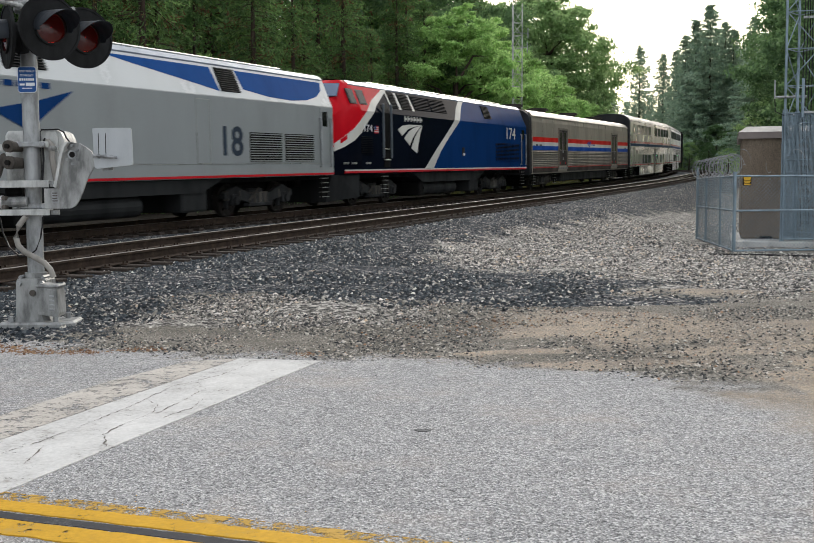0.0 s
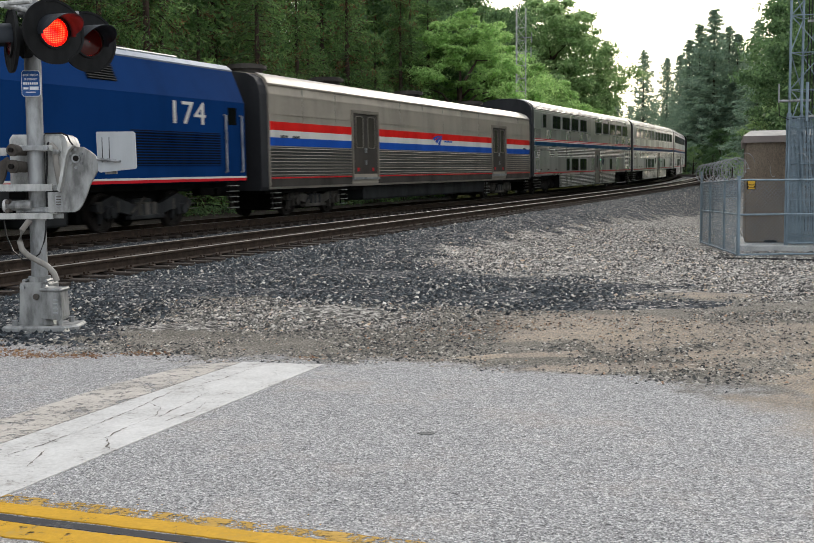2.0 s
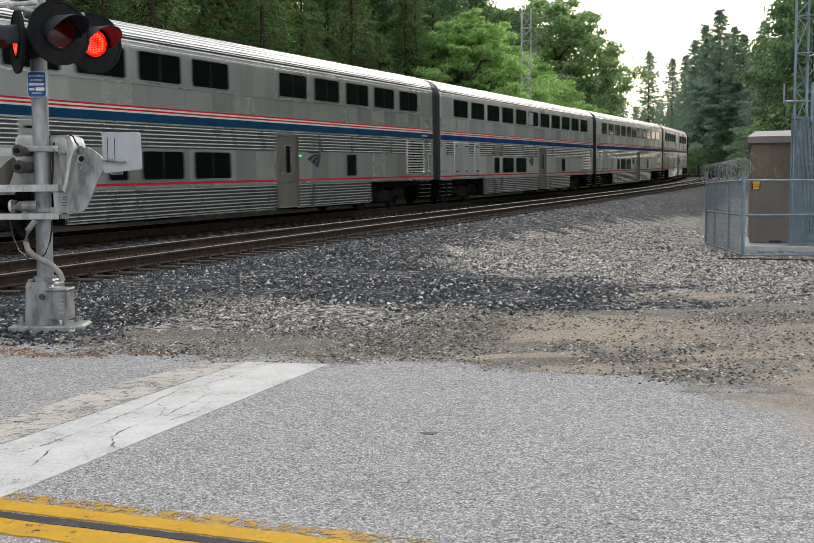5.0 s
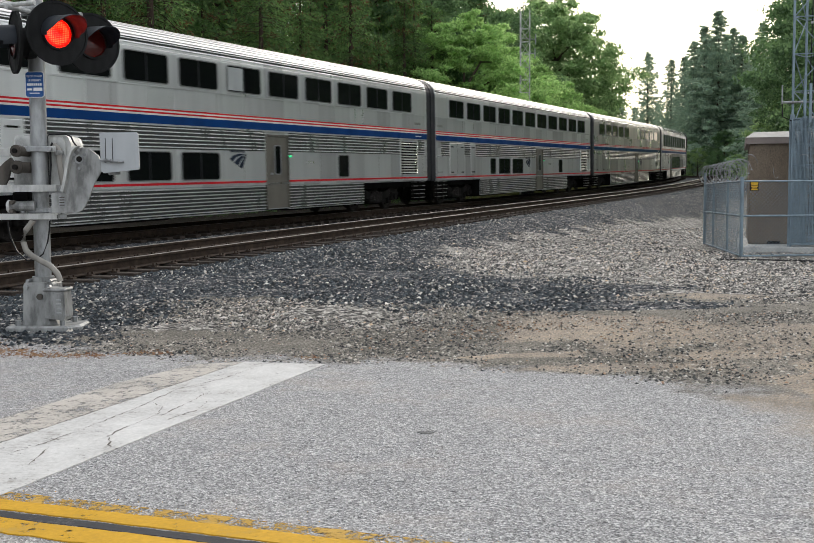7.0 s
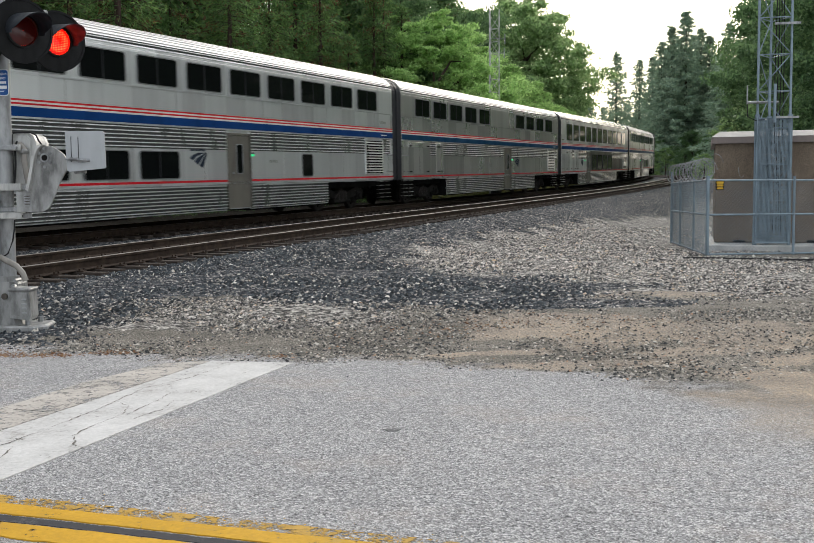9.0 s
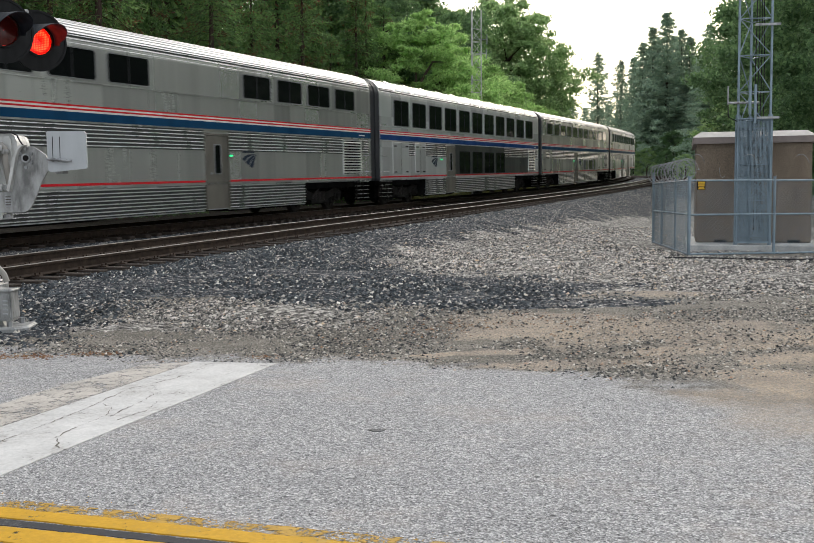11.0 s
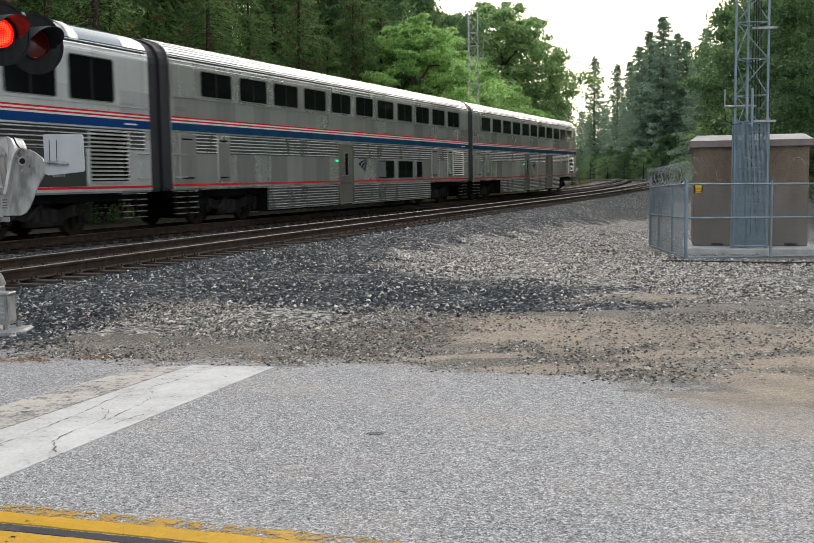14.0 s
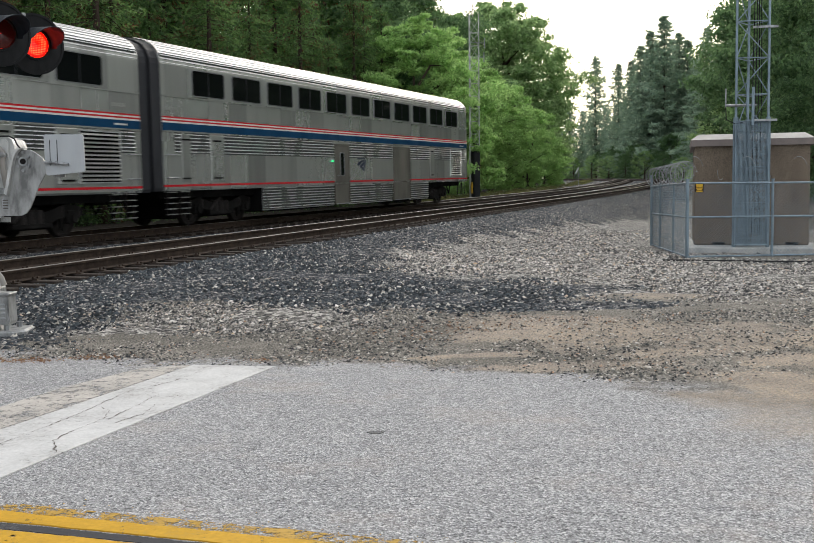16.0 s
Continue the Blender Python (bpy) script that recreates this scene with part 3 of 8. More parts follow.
def paint_material(name, base, worn, wear=0.0, bare=0.0):
    """Road paint, thinned by wear; where it has gone (the share bare) the asphalt shows through."""
    m = Mat(name, base, 0.7)
    n, f, c = m.noise(2.2, 5, 0.7), m.noise(40, 3, 0.7), m.noise(9, 6, 0.75)
    k = m.math("ADD", m.math("MULTIPLY", n, 0.6), m.math("MULTIPLY", f, 0.4))
    m.colour(m.ramp(k, [(0.34 + wear, worn), (0.44 + wear, tuple(0.8 * q for q in base)), (0.62 + wear, base)]))
    m.bump(f, 0.4, 0.004)
    if bare:
        g = m.math("ADD", m.math("MULTIPLY", c, 0.5), m.math("ADD", m.math("MULTIPLY", f, 0.3), m.math("MULTIPLY", n, 0.2)))
        clear = m.t.nodes.new("ShaderNodeBsdfTransparent")
        mx = m.t.nodes.new("ShaderNodeMixShader")
        m.link(m.span(g, 0.36 + 0.24 * bare, 0.40 + 0.24 * bare), mx.inputs[0])
        m.link(clear.outputs[0], mx.inputs[1])
        m.link(m.p.outputs[0], mx.inputs[2])
        m.link(mx.outputs[0], m.t.nodes["Material Output"].inputs["Surface"])
    return m.m


PAINT_WHITE = paint_material("worn_white_road_paint", (0.63, 0.62, 0.60), (0.33, 0.31, 0.29), 0.015, 0.08)
PAINT_YELLOW = paint_material("worn_yellow_road_paint", (0.62, 0.35, 0.03), (0.44, 0.28, 0.07), 0.0, 0.12)
PAINT_FRINGE = paint_material("flaking_yellow_paint_edge", (0.52, 0.32, 0.07), (0.36, 0.27, 0.14), 0.04, 0.50)
PAINT_BLACK = paint_material("tar_strip", (0.055, 0.055, 0.06), (0.12, 0.12, 0.12))
OIL = paint_material("faded_oil_stain", (0.14, 0.14, 0.14), (0.24, 0.24, 0.24), 0.0, 0.3)
PAINT_FADED = paint_material("dusty_faded_paint", (0.55, 0.51, 0.46), (0.36, 0.34, 0.31), 0.04, 0.36)


def road_patch(name, outline, mat, label, category, rise=0.006, cuts=()):
    """A painted patch on the asphalt with an uneven rim."""
    mb = MB()
    pts = []
    for (ax, ay), (bx, by) in zip(outline, outline[1:] + outline[:1]):
        n = max(2, int(math.hypot(bx - ax, by - ay) / 0.05))
        for i in range(n):
            q = i / n
            j = 0.010 * noise.noise((ax * 9 + i * 0.7, ay * 7, bx))
            pts.append((ax + (bx - ax) * q + j, ay + (by - ay) * q + j))
    mb.prism(pts, -0.03, rise, mat, "z")
    ob = new(name, mb.data(name))
    return tagged(ob, label, category, kind="structure")


def build_road_paint():
    # the stop line lies along w from the centre line to the road's edge
    a, b = (-0.72, 8.40), (-1.41, 8.55)
    d = Vector((-0.305, -0.952))
    lo_a = (a[0] + d.x * 3.95, a[1] + d.y * 3.95)
    lo_b = (b[0] + d.x * 3.95, b[1] + d.y * 3.95)
    road_patch("stop_line", [a, b, lo_b, lo_a], PAINT_WHITE, "cracked worn white stop line painted on grey asphalt", "stop line")
    c1, c2 = (-1.43, 8.55), (-1.82, 8.42)
    road_patch("faded_stop_line", [c1, c2, (c2[0] + d.x * 0.9 - 0.12, c2[1] + d.y * 0.9), (c2[0] + d.x * 2.2 - 0.10, c2[1] + d.y * 2.2), (c2[0] + d.x * 3.3, c2[1] + d.y * 3.3), (c1[0] + d.x * 3.6, c1[1] + d.y * 3.6)], PAINT_FADED,
               "dusty faded older stop line beside the white one", "road marking", rise=0.004)
    # cracks are thin flat brown-grey ribbons laid over the paint
    crack = Mat("dark_crack", (0.15, 0.135, 0.12), 0.9).m
    rnd = random.Random(3)
    for line in (((-2.18, 5.43), (-2.07, 5.69), (-1.96, 6.08), (-1.81, 6.63), (-1.70, 7.30), (-1.42, 7.77), (-1.26, 8.30)),
                 ((-1.66, 5.58), (-1.75, 5.86), (-1.74, 6.02), (-1.62, 6.44), (-1.64, 6.69), (-1.77, 6.88)),
                 ((-2.05, 5.19), (-1.98, 5.23), (-2.01, 5.59)), ((-1.34, 7.14), (-1.30, 7.19), (-1.23, 7.10)), ((-1.59, 6.39), (-1.51, 6.79), (-1.43, 7.27)),
                 ((-1.52, 6.30), (-1.40, 6.55), (-1.38, 6.90))):
        left, right = [], []
        for (ax, ay), (bx, by) in zip(line, line[1:]):
            n = max(3, int(math.hypot(bx - ax, by - ay) / 0.035))
            for i in range(n):
                q = i / n
                x, y = ax + (bx - ax) * q + rnd.gauss(0, 0.006), ay + (by - ay) * q + rnd.gauss(0, 0.006)
                wd = rnd.choice((0.0004, 0.0012, 0.0028, 0.0060)) * rnd.uniform(0.7, 1.1)
                left.append((x - wd, y))
                right.append((x + wd, y))
        mb = MB()
        mb.loft([[(x, y, z) for x, y in left] for z in (0.0082,)] + [[(x, y, 0.0082) for x, y in right]], crack, caps=False, closed=False)
        tagged(new("crack", mb.data("crack")), "thin dark crack across the white stop line", "crack", kind="structure")
    for k, (w0, w1, mat, lab) in enumerate(((3.60, 3.72, PAINT_YELLOW, "yellow"), (3.34, 3.50, PAINT_YELLOW, "yellow"))):
        pts = [road_xy(-9, w0), road_xy(7, w0), road_xy(7, w1), road_xy(-9, w1)]
        road_patch("centre_line", pts, mat, "worn yellow centre line painted on grey asphalt", "centre line")
    road_patch("flaking_line_edge", [road_xy(-9, 3.722), road_xy(7, 3.722), road_xy(7, 3.83), road_xy(-9, 3.83)], PAINT_FRINGE, "flaking edge of the yellow centre line", "road marking", rise=0.004)
    road_patch("tar_strip", [road_xy(-9, 3.515), road_xy(7, 3.515), road_xy(7, 3.585), road_xy(-9, 3.585)], PAINT_BLACK,
               "dark tar strip between the two yellow lines", "tar strip", rise=0.003)
    mb = MB()
    mb.prism([(0.045 * math.cos(q) * (1 + 0.3 * math.sin(3 * q)), 0.04 * math.sin(q) * (1 + 0.25 * math.cos(2 * q))) for q in np.linspace(0, 2 * math.pi, 18, endpoint=False)], -0.03, 0.0012, OIL, "z")
    ob = new("oil_spot", mb.data("oil_spot"))
    ob.location = (0.085, 5.93, 0.003)
    tagged(ob, "small dark oil spot on the grey asphalt", "oil spot", kind="structure")


build_road_paint()


# ------------------------------------------------------------------ track
def rail_sweep(lat, s0, s1, line, step=1.0):
    """A flat-bottomed rail: rusty sides and a bright head."""
    prof = [(-0.075, -0.18), (0.075, -0.18), (0.075, -0.168), (0.012, -0.145), (0.009, -0.05), (0.036, -0.042), (0.037, -0.006)]
    top = [(0.037, -0.006), (0.028, 0.0), (-0.028, 0.0), (-0.037, -0.006)]
    prof2 = [(-0.037, -0.006), (-0.036, -0.042), (-0.009, -0.05), (-0.012, -0.145), (-0.075, -0.168), (-0.075, -0.18)]
    mb = MB()
    n = int((s1 - s0) / step)
    for p, mat in ((prof, RAIL), (top, RAIL_TOP), (prof2, RAIL)):
        mb.loft([[line(s0 + (s1 - s0) * i / n, lat + a, b) for a, b in p] for i in range(n + 1)], mat, caps=False, closed=False)
    return mb


def build_track(name, lat, s0, s1, label, ties, line=track):
    t = thing(name, Matrix.Identity(4), label, "railway track", kind="structure")
    for side in (-0.755, 0.755):
        part("rail", rail_sweep(lat + side, s0, s1, line), t)
    mb = MB()
    mb.box(-1.3, 1.3, -0.115, 0.115, -0.17, 0.0, TIE, 0.012)
    tie = mb.data("tie")
    rest = MB()
    plates = MB()
    s, k = s0, 0
    while s < s1:
        p = line(s, lat + random.uniform(-0.05, 0.05), -RAIL_H - 0.012)
        m = Matrix.Translation(p) @ Matrix.Rotation(-heading(s) + random.uniform(-0.02, 0.02), 4, "Z")
        if ties[0] < s < ties[1]:
            part("tie", tie, t).matrix_basis = m
            for side in (-0.755, 0.755):
                for e in (-0.12, 0.12):
                    q = m @ Vector((side + e, 0, 0))
                    plates.box(q.x - 0.05, q.x + 0.05, q.y - 0.08, q.y + 0.08, q.z, q.z + 0.022, RAIL)
                    for f in (-0.06, 0.05):
                        plates.box(q.x - 0.014 + f * 0.3, q.x + 0.014 + f * 0.3, q.y + f - 0.014, q.y + f + 0.014, q.z + 0.02, q.z + 0.055, RAIL)
        else:
            rest.loft([[m @ Vector((x, y, z)) for x, y in ((-1.3, -0.11), (1.3, -0.11), (1.3, 0.11), (-1.3, 0.11))] for z in (-0.17, 0.0)], TIE)
        s += 0.55
        k += 1
    tagged(part("distant_ties", rest, t), kind="stuff")
    tagged(part("tie_plates", plates, t), kind="stuff")
    return t


TRACK_NEAR = build_track("near_track", OFF, -16, 260, "empty railway track with rusty rails on dark ballast", (-3, 70))
TRACK_FAR = build_track("far_track", 0.0, -120, 260, "railway track that carries the passing train", (-6, 24), far_line)


# ------------------------------------------------------------------ train
V, SLOWING = 13.1394, 0.00232
S7 = 23.1217
CAR = 25.91
HALF = 1.53


def car_pose(sc, base):
    a, b = far_line(sc - base), far_line(sc + base)
    x = (b - a).normalized()
    y = Vector((0, 0, 1)).cross(x).normalized()
    z = x.cross(y)
    m = Matrix((x, y, z)).transposed().to_4x4()
    m.translation = (a + b) / 2
    return m


TRAIN = []


def wheelset_mesh():
    mb = MB()
    for y in (-0.755, 0.755):
        prof = [(0.0, -0.07), (0.12, -0.085), (0.16, -0.03), (0.38, -0.03), (0.40, -0.065), (0.455, -0.065), (0.462, 0.04), (0.48, 0.07), (0.0, 0.075)]
        n = 24
        s = 1 if y > 0 else -1
        mb.loft([[(r * math.cos(2 * math.pi * i / n), y - s * h, r * math.sin(2 * math.pi * i / n)) for i in range(n)] for r, h in prof], WHEEL, caps=False)
        for i in range(6):
            a = i * math.pi / 3
            mb.tube([(0.28 * math.cos(a), y - 0.05, 0.28 * math.sin(a)), (0.28 * math.cos(a), y + 0.05, 0.28 * math.sin(a))], 0.035, TRUCK, 6)
    mb.tube([(0, -1.02, 0), (0, 1.02, 0)], 0.08, WHEEL, 10)
    return mb.data("wheelset", True)


WHEELSET = wheelset_mesh()


def truck_frame_mesh(wb, heavy, iron, spring):
    mb = MB()
    for y in (-1.0, 1.0):
        y0, y1 = y - 0.07, y + 0.07
        h = 0.12 if heavy else 0.06
        out = [(-wb / 2 - 0.45, 0.50), (-wb / 2 - 0.45, 0.66), (-wb / 2 + 0.1, 0.74 + h), (-0.5, 0.62), (0.5, 0.62), (wb / 2 - 0.1, 0.74 + h),
               (wb / 2 + 0.45, 0.66), (wb / 2 + 0.45, 0.50), (wb / 2 - 0.3, 0.48), (0.55, 0.36), (-0.55, 0.36), (-wb / 2 + 0.3, 0.48)]
        mb.prism(out, y0, y1, iron, "y")
        for x in (-wb / 2, wb / 2):
            mb.box(x - 0.17, x + 0.17, y - 0.13, y + 0.13, 0.32, 0.62, iron, 0.03)
            mb.tube([(x, y - 0.2, 0.46), (x, y + 0.2, 0.46)], 0.12, iron, 12)
            for e in (-0.3, 0.3):
                mb.tube([(x + e, y, 0.46), (x + e, y, 0.72)], 0.085, spring, 8)
            mb.box(x - 0.33, x - 0.27, y - 0.05, y + 0.05, 0.22, 0.55, iron)
        for x in (-0.28, 0.0, 0.28):
            mb.tube([(x, y, 0.36), (x, y, 0.66)], 0.11, spring, 10)
        mb.tube([(-0.62, y * 1.08, 0.42), (-0.15, y * 1.12, 0.78)], 0.035, spring, 6)
        mb.box(-0.65, 0.65, y - 0.1, y + 0.1, 0.26, 0.36, iron, 0.02)
    mb.box(-0.35, 0.35, -0.95, 0.95, 0.45, 0.75, iron, 0.03)
    # plain dark block, added to close the view between the side frames
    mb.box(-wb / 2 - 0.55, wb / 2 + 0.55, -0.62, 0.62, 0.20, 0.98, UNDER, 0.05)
    for x in (-wb / 2 - 0.38, wb / 2 + 0.38):
        mb.box(x - 0.05, x + 0.05, -1.0, 1.0, 0.52, 0.62, iron)
    return mb.data("truck_frame")


TRUCK_COACH = truck_frame_mesh(2.6, False, TRUCK, WHEEL)
TRUCK_BAG = truck_frame_mesh(2.6, True, TRUCK_TAN, TRUCK_GREY)
TRUCK_LOCO = truck_frame_mesh(2.74, True, TRUCK_GREY, TRUCK_TAN)
WHEELSETS = []


def add_trucks(car, base, wb, mesh):
    for x in (-base, base):
        tr = part("truck", mesh, car, "dark dusty iron truck")
        tr.location = (x, 0, 0)
        for e in (-wb / 2, wb / 2):
            w = part("wheelset", WHEELSET, tr)
            w.location = (e, 0, 0.462)
            WHEELSETS.append((w, e))


def ribs(mb, x0, x1, z0, z1, y, mat, pitch=0.085, depth=0.022):
    """Fluting: dark flats with narrow raised ribs, on both sides."""
    n = max(1, round((z1 - z0) / pitch))
    h = (z1 - z0) / n
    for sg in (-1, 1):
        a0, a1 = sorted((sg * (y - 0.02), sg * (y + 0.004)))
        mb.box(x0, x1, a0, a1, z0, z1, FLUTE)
        for i in range(n):
            z = z0 + i * h
            a, b = sg * (y + 0.003), sg * (y + 0.004 + depth)
            prof = [(a, z + 0.32 * h), (b, z + h * 0.41), (b - sg * 0.002, z + h * 0.50), (a, z + h * 0.68)]
            mb.loft([[(x, q, r) for q, r in prof] for x in (x0, x1)], mat, caps=True, closed=True)


def band(mb, x0, x1, z0, z1, y, mat, proud=0.006):
    for sg in (-1, 1):
        a, b = sorted((sg * (y - 0.02), sg * (y + proud)))
        mb.box(x0, x1, a, b, z0, z1, mat)


def window_mesh(wd, ht, divided=True, rim=WINDOW_RIM, glass=GLASS_DARK):
    """A coach window in its rubber-set frame; the glass faces -y."""
    mb = MB()
    w, h, r = wd / 2, ht / 2, min(0.07, wd / 6)

    def rounded(w, h, r):
        out = []
        for cx, cy, a0 in ((w - r, h - r, 0), (-w + r, h - r, 90), (-w + r, -h + r, 180), (w - r, -h + r, 270)):
            for a in (0, 30, 60, 90):
                out.append((cx + r * math.cos(radians(a0 + a)), cy + r * math.sin(radians(a0 + a))))
        return out

    o, i = rounded(w + 0.024, h + 0.024, r + 0.02), rounded(w, h, r)
    n = len(o)
    mb.loft([[(a, 0.01, b) for a, b in o], [(a, -0.020, b) for a, b in o], [(a, -0.020, b) for a, b in i], [(a, -0.004, b) for a, b in i]], rim, caps=False)
    mb.face([(a, -0.006, b) for a, b in i][::-1], glass)
    if divided:
        mb.box(-0.012, 0.012, -0.014, -0.002, -h, h, RUBBER)
    return mb.data("window", False)


WIN_UP = window_mesh(1.60, 0.66)
WIN_SMALL = window_mesh(0.68, 0.66, False)
WIN_LOUNGE = window_mesh(1.60, 0.98)
WIN_LOUNGE_LOW = window_mesh(1.60, 1.02, True, RUBBER)


def put_windows(car, xs, z, mesh, y=HALF, name="window"):
    for sg in (-1, 1):
        for x in xs:
            w = part(name, mesh, car)
            w.matrix_basis = Matrix.Translation((x, sg * (y + 0.003), z)) @ Matrix.Rotation(0 if sg < 0 else math.pi, 4, "Z")


def step_meshes():
    """A corner stirrup bent from one bar, and the rung that it carries."""
    strap, rung = MB(), MB()
    strap.tube([(-0.19, 0, 1.0), (-0.19, 0, 0.31), (0.19, 0, 0.31), (0.19, 0, 1.0)], 0.026, TRUCK, 6)
    rung.box(-0.2, 0.2, -0.06, 0.06, -0.011, 0.011, STEEL_DULL)
    return strap.data("step"), rung.data("rung")


STEP_MESH, RUNG_MESH = step_meshes()


def put_step(car, x, y, z):
    st = part("step", STEP_MESH, car, "corner stirrup of dull steel rungs")
    st.location = (x, y, z)
    for k in range(5):
        part("rung", RUNG_MESH, st).location = (0, 0, 0.311 + 0.145 * k)


SL_PROFILE = [(-1.50, 0.98), (-HALF, 1.06), (-HALF, 4.22), (-1.515, 4.36), (-1.45, 4.54), (-1.32, 4.69), (-1.08, 4.81), (-0.72, 4.90), (-0.3, 4.94)]
SL_PROFILE = SL_PROFILE + [(-a, b) for a, b in SL_PROFILE[::-1]]


def fan(mb, x, z, w, h, y0, y1, mat):
    """Three curved blades that spread leftwards from a tip at the upper right."""
    blades = ([(-0.50, 0.10), (-0.30, 0.34), (0.00, 0.48), (0.50, 0.50), (0.15, 0.36), (-0.12, 0.22), (-0.34, -0.10)],
              [(-0.26, -0.16), (-0.06, 0.12), (0.18, 0.32), (0.50, 0.47), (0.30, 0.22), (0.12, -0.06), (-0.04, -0.40)],
              [(0.02, -0.46), (0.18, -0.12), (0.32, 0.16), (0.51, 0.43), (0.42, 0.12), (0.34, -0.20), (0.24, -0.62)])
    for b in blades:
        mb.prism([(x + w * u, z + h * v) for u, v in b], y0, y1, mat, "y")


def superliner(name, sc7, label, upper, lower, door, vents, skirt_steel=STEEL, body_steel=STEEL, lounge=False, doors2=(), slim=(), panels=(), rear=False, blind=None, emblem=-2.0, lamp=0.71, navy=NAVY):
    car = thing(name, Matrix.Identity(4), label, "passenger car", "cars of the train")
    TRAIN.append((car, sc7, 9.07))
    HL = 12.55
    mb = MB()
    mb.loft([[(x, a, b) for a, b in SL_PROFILE] for x in (-HL, HL)], body_steel)
    part("body", mb, car)
    # roof
    mb = MB()
    roof = [(-1.492, 4.46), (-1.455, 4.555), (-1.39, 4.635), (-1.325, 4.705), (-1.21, 4.77), (-1.08, 4.828), (-0.90, 4.878), (-0.72, 4.918), (-0.3, 4.96)]
    roof = roof + [(-a, b) for a, b in roof[::-1]]
    mb.loft([[(x, a, b) for a, b in roof] for x in (-HL + 0.02, HL - 0.02)], ROOF_METAL, caps=False, closed=False)
    part("roof", mb, car, "bright ribbed metal roof", True)
    for a, b in roof[1:8] + roof[-8:-1]:
        if not lounge:
            mb = MB()
            mb.tube([(-HL + 0.1, a, b), (HL - 0.1, a, b)], 0.016, ROOF_RIB, 5)
            part("roof_rib", mb, car)
    if lounge:
        for i in range(11):
            x0 = -10.95 + 2.08 * i
            for sg in (-1, 1):
                arc = [(-1.51, 4.44), (-1.46, 4.57), (-1.33, 4.725), (-1.09, 4.85), (-0.75, 4.935)]
                pane = MB()
                pane.loft([[(x, -sg * a, b + 0.012) for a, b in arc] for x in (x0 + 0.05, x0 + 1.78)], LOUNGE_GLASS, caps=False, closed=False)
                part("roof_window", pane, car, "curved tinted roof window", True)
                rim = MB()
                rim.loft([[(x, -sg * a * 1.012, b + 0.025) for a, b in arc] for x in (x0 - 0.26, x0 + 0.03)], ROOF_METAL, caps=False, closed=False)
                part("roof_rib", rim, car, "", True)
    # fluting
    mb = MB()
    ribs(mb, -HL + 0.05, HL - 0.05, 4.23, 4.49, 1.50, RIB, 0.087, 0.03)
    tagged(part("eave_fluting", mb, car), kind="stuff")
    gaps = sorted([(door - 0.64, door + 0.64)] + [(a - 0.05, b + 0.05) for a, b in panels] + [(v - 0.8, v + 0.8) for v in vents] + [(d - 0.97, d + 0.97) for d in doors2])
    x = -12.0
    runs = []
    for a, b in gaps + [(12.3, 12.3)]:
        if a - x > 0.15:
            runs.append((x, a))
        x = max(x, b)
    for a, b in runs:
        z0 = 1.955
        if lounge:
            if not -9.6 < (a + b) / 2 < 13:
                continue
            if a > -4.5:
                a, z0 = 4.93, 2.01
        fm = MB()
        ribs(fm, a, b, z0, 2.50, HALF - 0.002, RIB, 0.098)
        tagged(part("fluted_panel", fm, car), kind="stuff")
    mb = MB()
    cuts = [(-7.39, door - 0.63), (door + 0.63, 7.15)]
    for d in doors2:
        cuts = [(a, d - 0.95) if a < d < b else (a, b) for a, b in cuts] + [(d + 0.95, 7.15)]
    for a, b in cuts:
        mb = MB()
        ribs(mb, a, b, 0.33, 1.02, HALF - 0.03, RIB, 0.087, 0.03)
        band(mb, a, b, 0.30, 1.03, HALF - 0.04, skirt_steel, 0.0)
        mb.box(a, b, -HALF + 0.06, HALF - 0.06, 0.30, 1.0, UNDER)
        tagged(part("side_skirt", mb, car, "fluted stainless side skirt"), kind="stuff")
    # stripes
    mb = MB()
    for z0, z1, mat in ((2.544, 2.742, navy), (2.742, 2.785, WHITE), (2.785, 2.826, RED), (2.826, 2.864, WHITE), (2.864, 2.905, RED)):
        band(mb, -HL + 0.01, HL - 0.01, z0, z1, HALF, mat, 0.008)
    part("stripe_band", mb, car, "navy, white and red stripe band")
    mb = MB()
    for a, b in ((-HL, door - 0.63), (door + 0.63, HL)):
        band(mb, a, b, 1.09, 1.145, HALF, RED, 0.008)
    part("red_stripe", mb, car)
    mb = MB()
    if lounge:
        band(mb, -HL, HL, 3.045, 3.075, HALF, body_steel, 0.02)
        band(mb, -3.48, 10.0, 1.15, 2.0, HALF, GREY_PANEL, 0.004)
        band(mb, -3.48, 4.92, 2.0, 2.50, HALF, GREY_PANEL, 0.004)
    else:
        band(mb, -HL, HL, 3.405, 3.44, HALF, body_steel, 0.02)
    band(mb, -HL, HL, 2.503, 2.540, HALF, body_steel, 0.018)
    band(mb, -HL, HL, 1.025, 1.086, HALF, body_steel, 0.012)
    for xx in (-9.6, -5.4, -1.3, 3.0, 7.1, 10.9):
        band(mb, xx - 0.006, xx + 0.006, 2.91, 3.04 if lounge else 3.40, HALF, STEEL_DULL, 0.004)
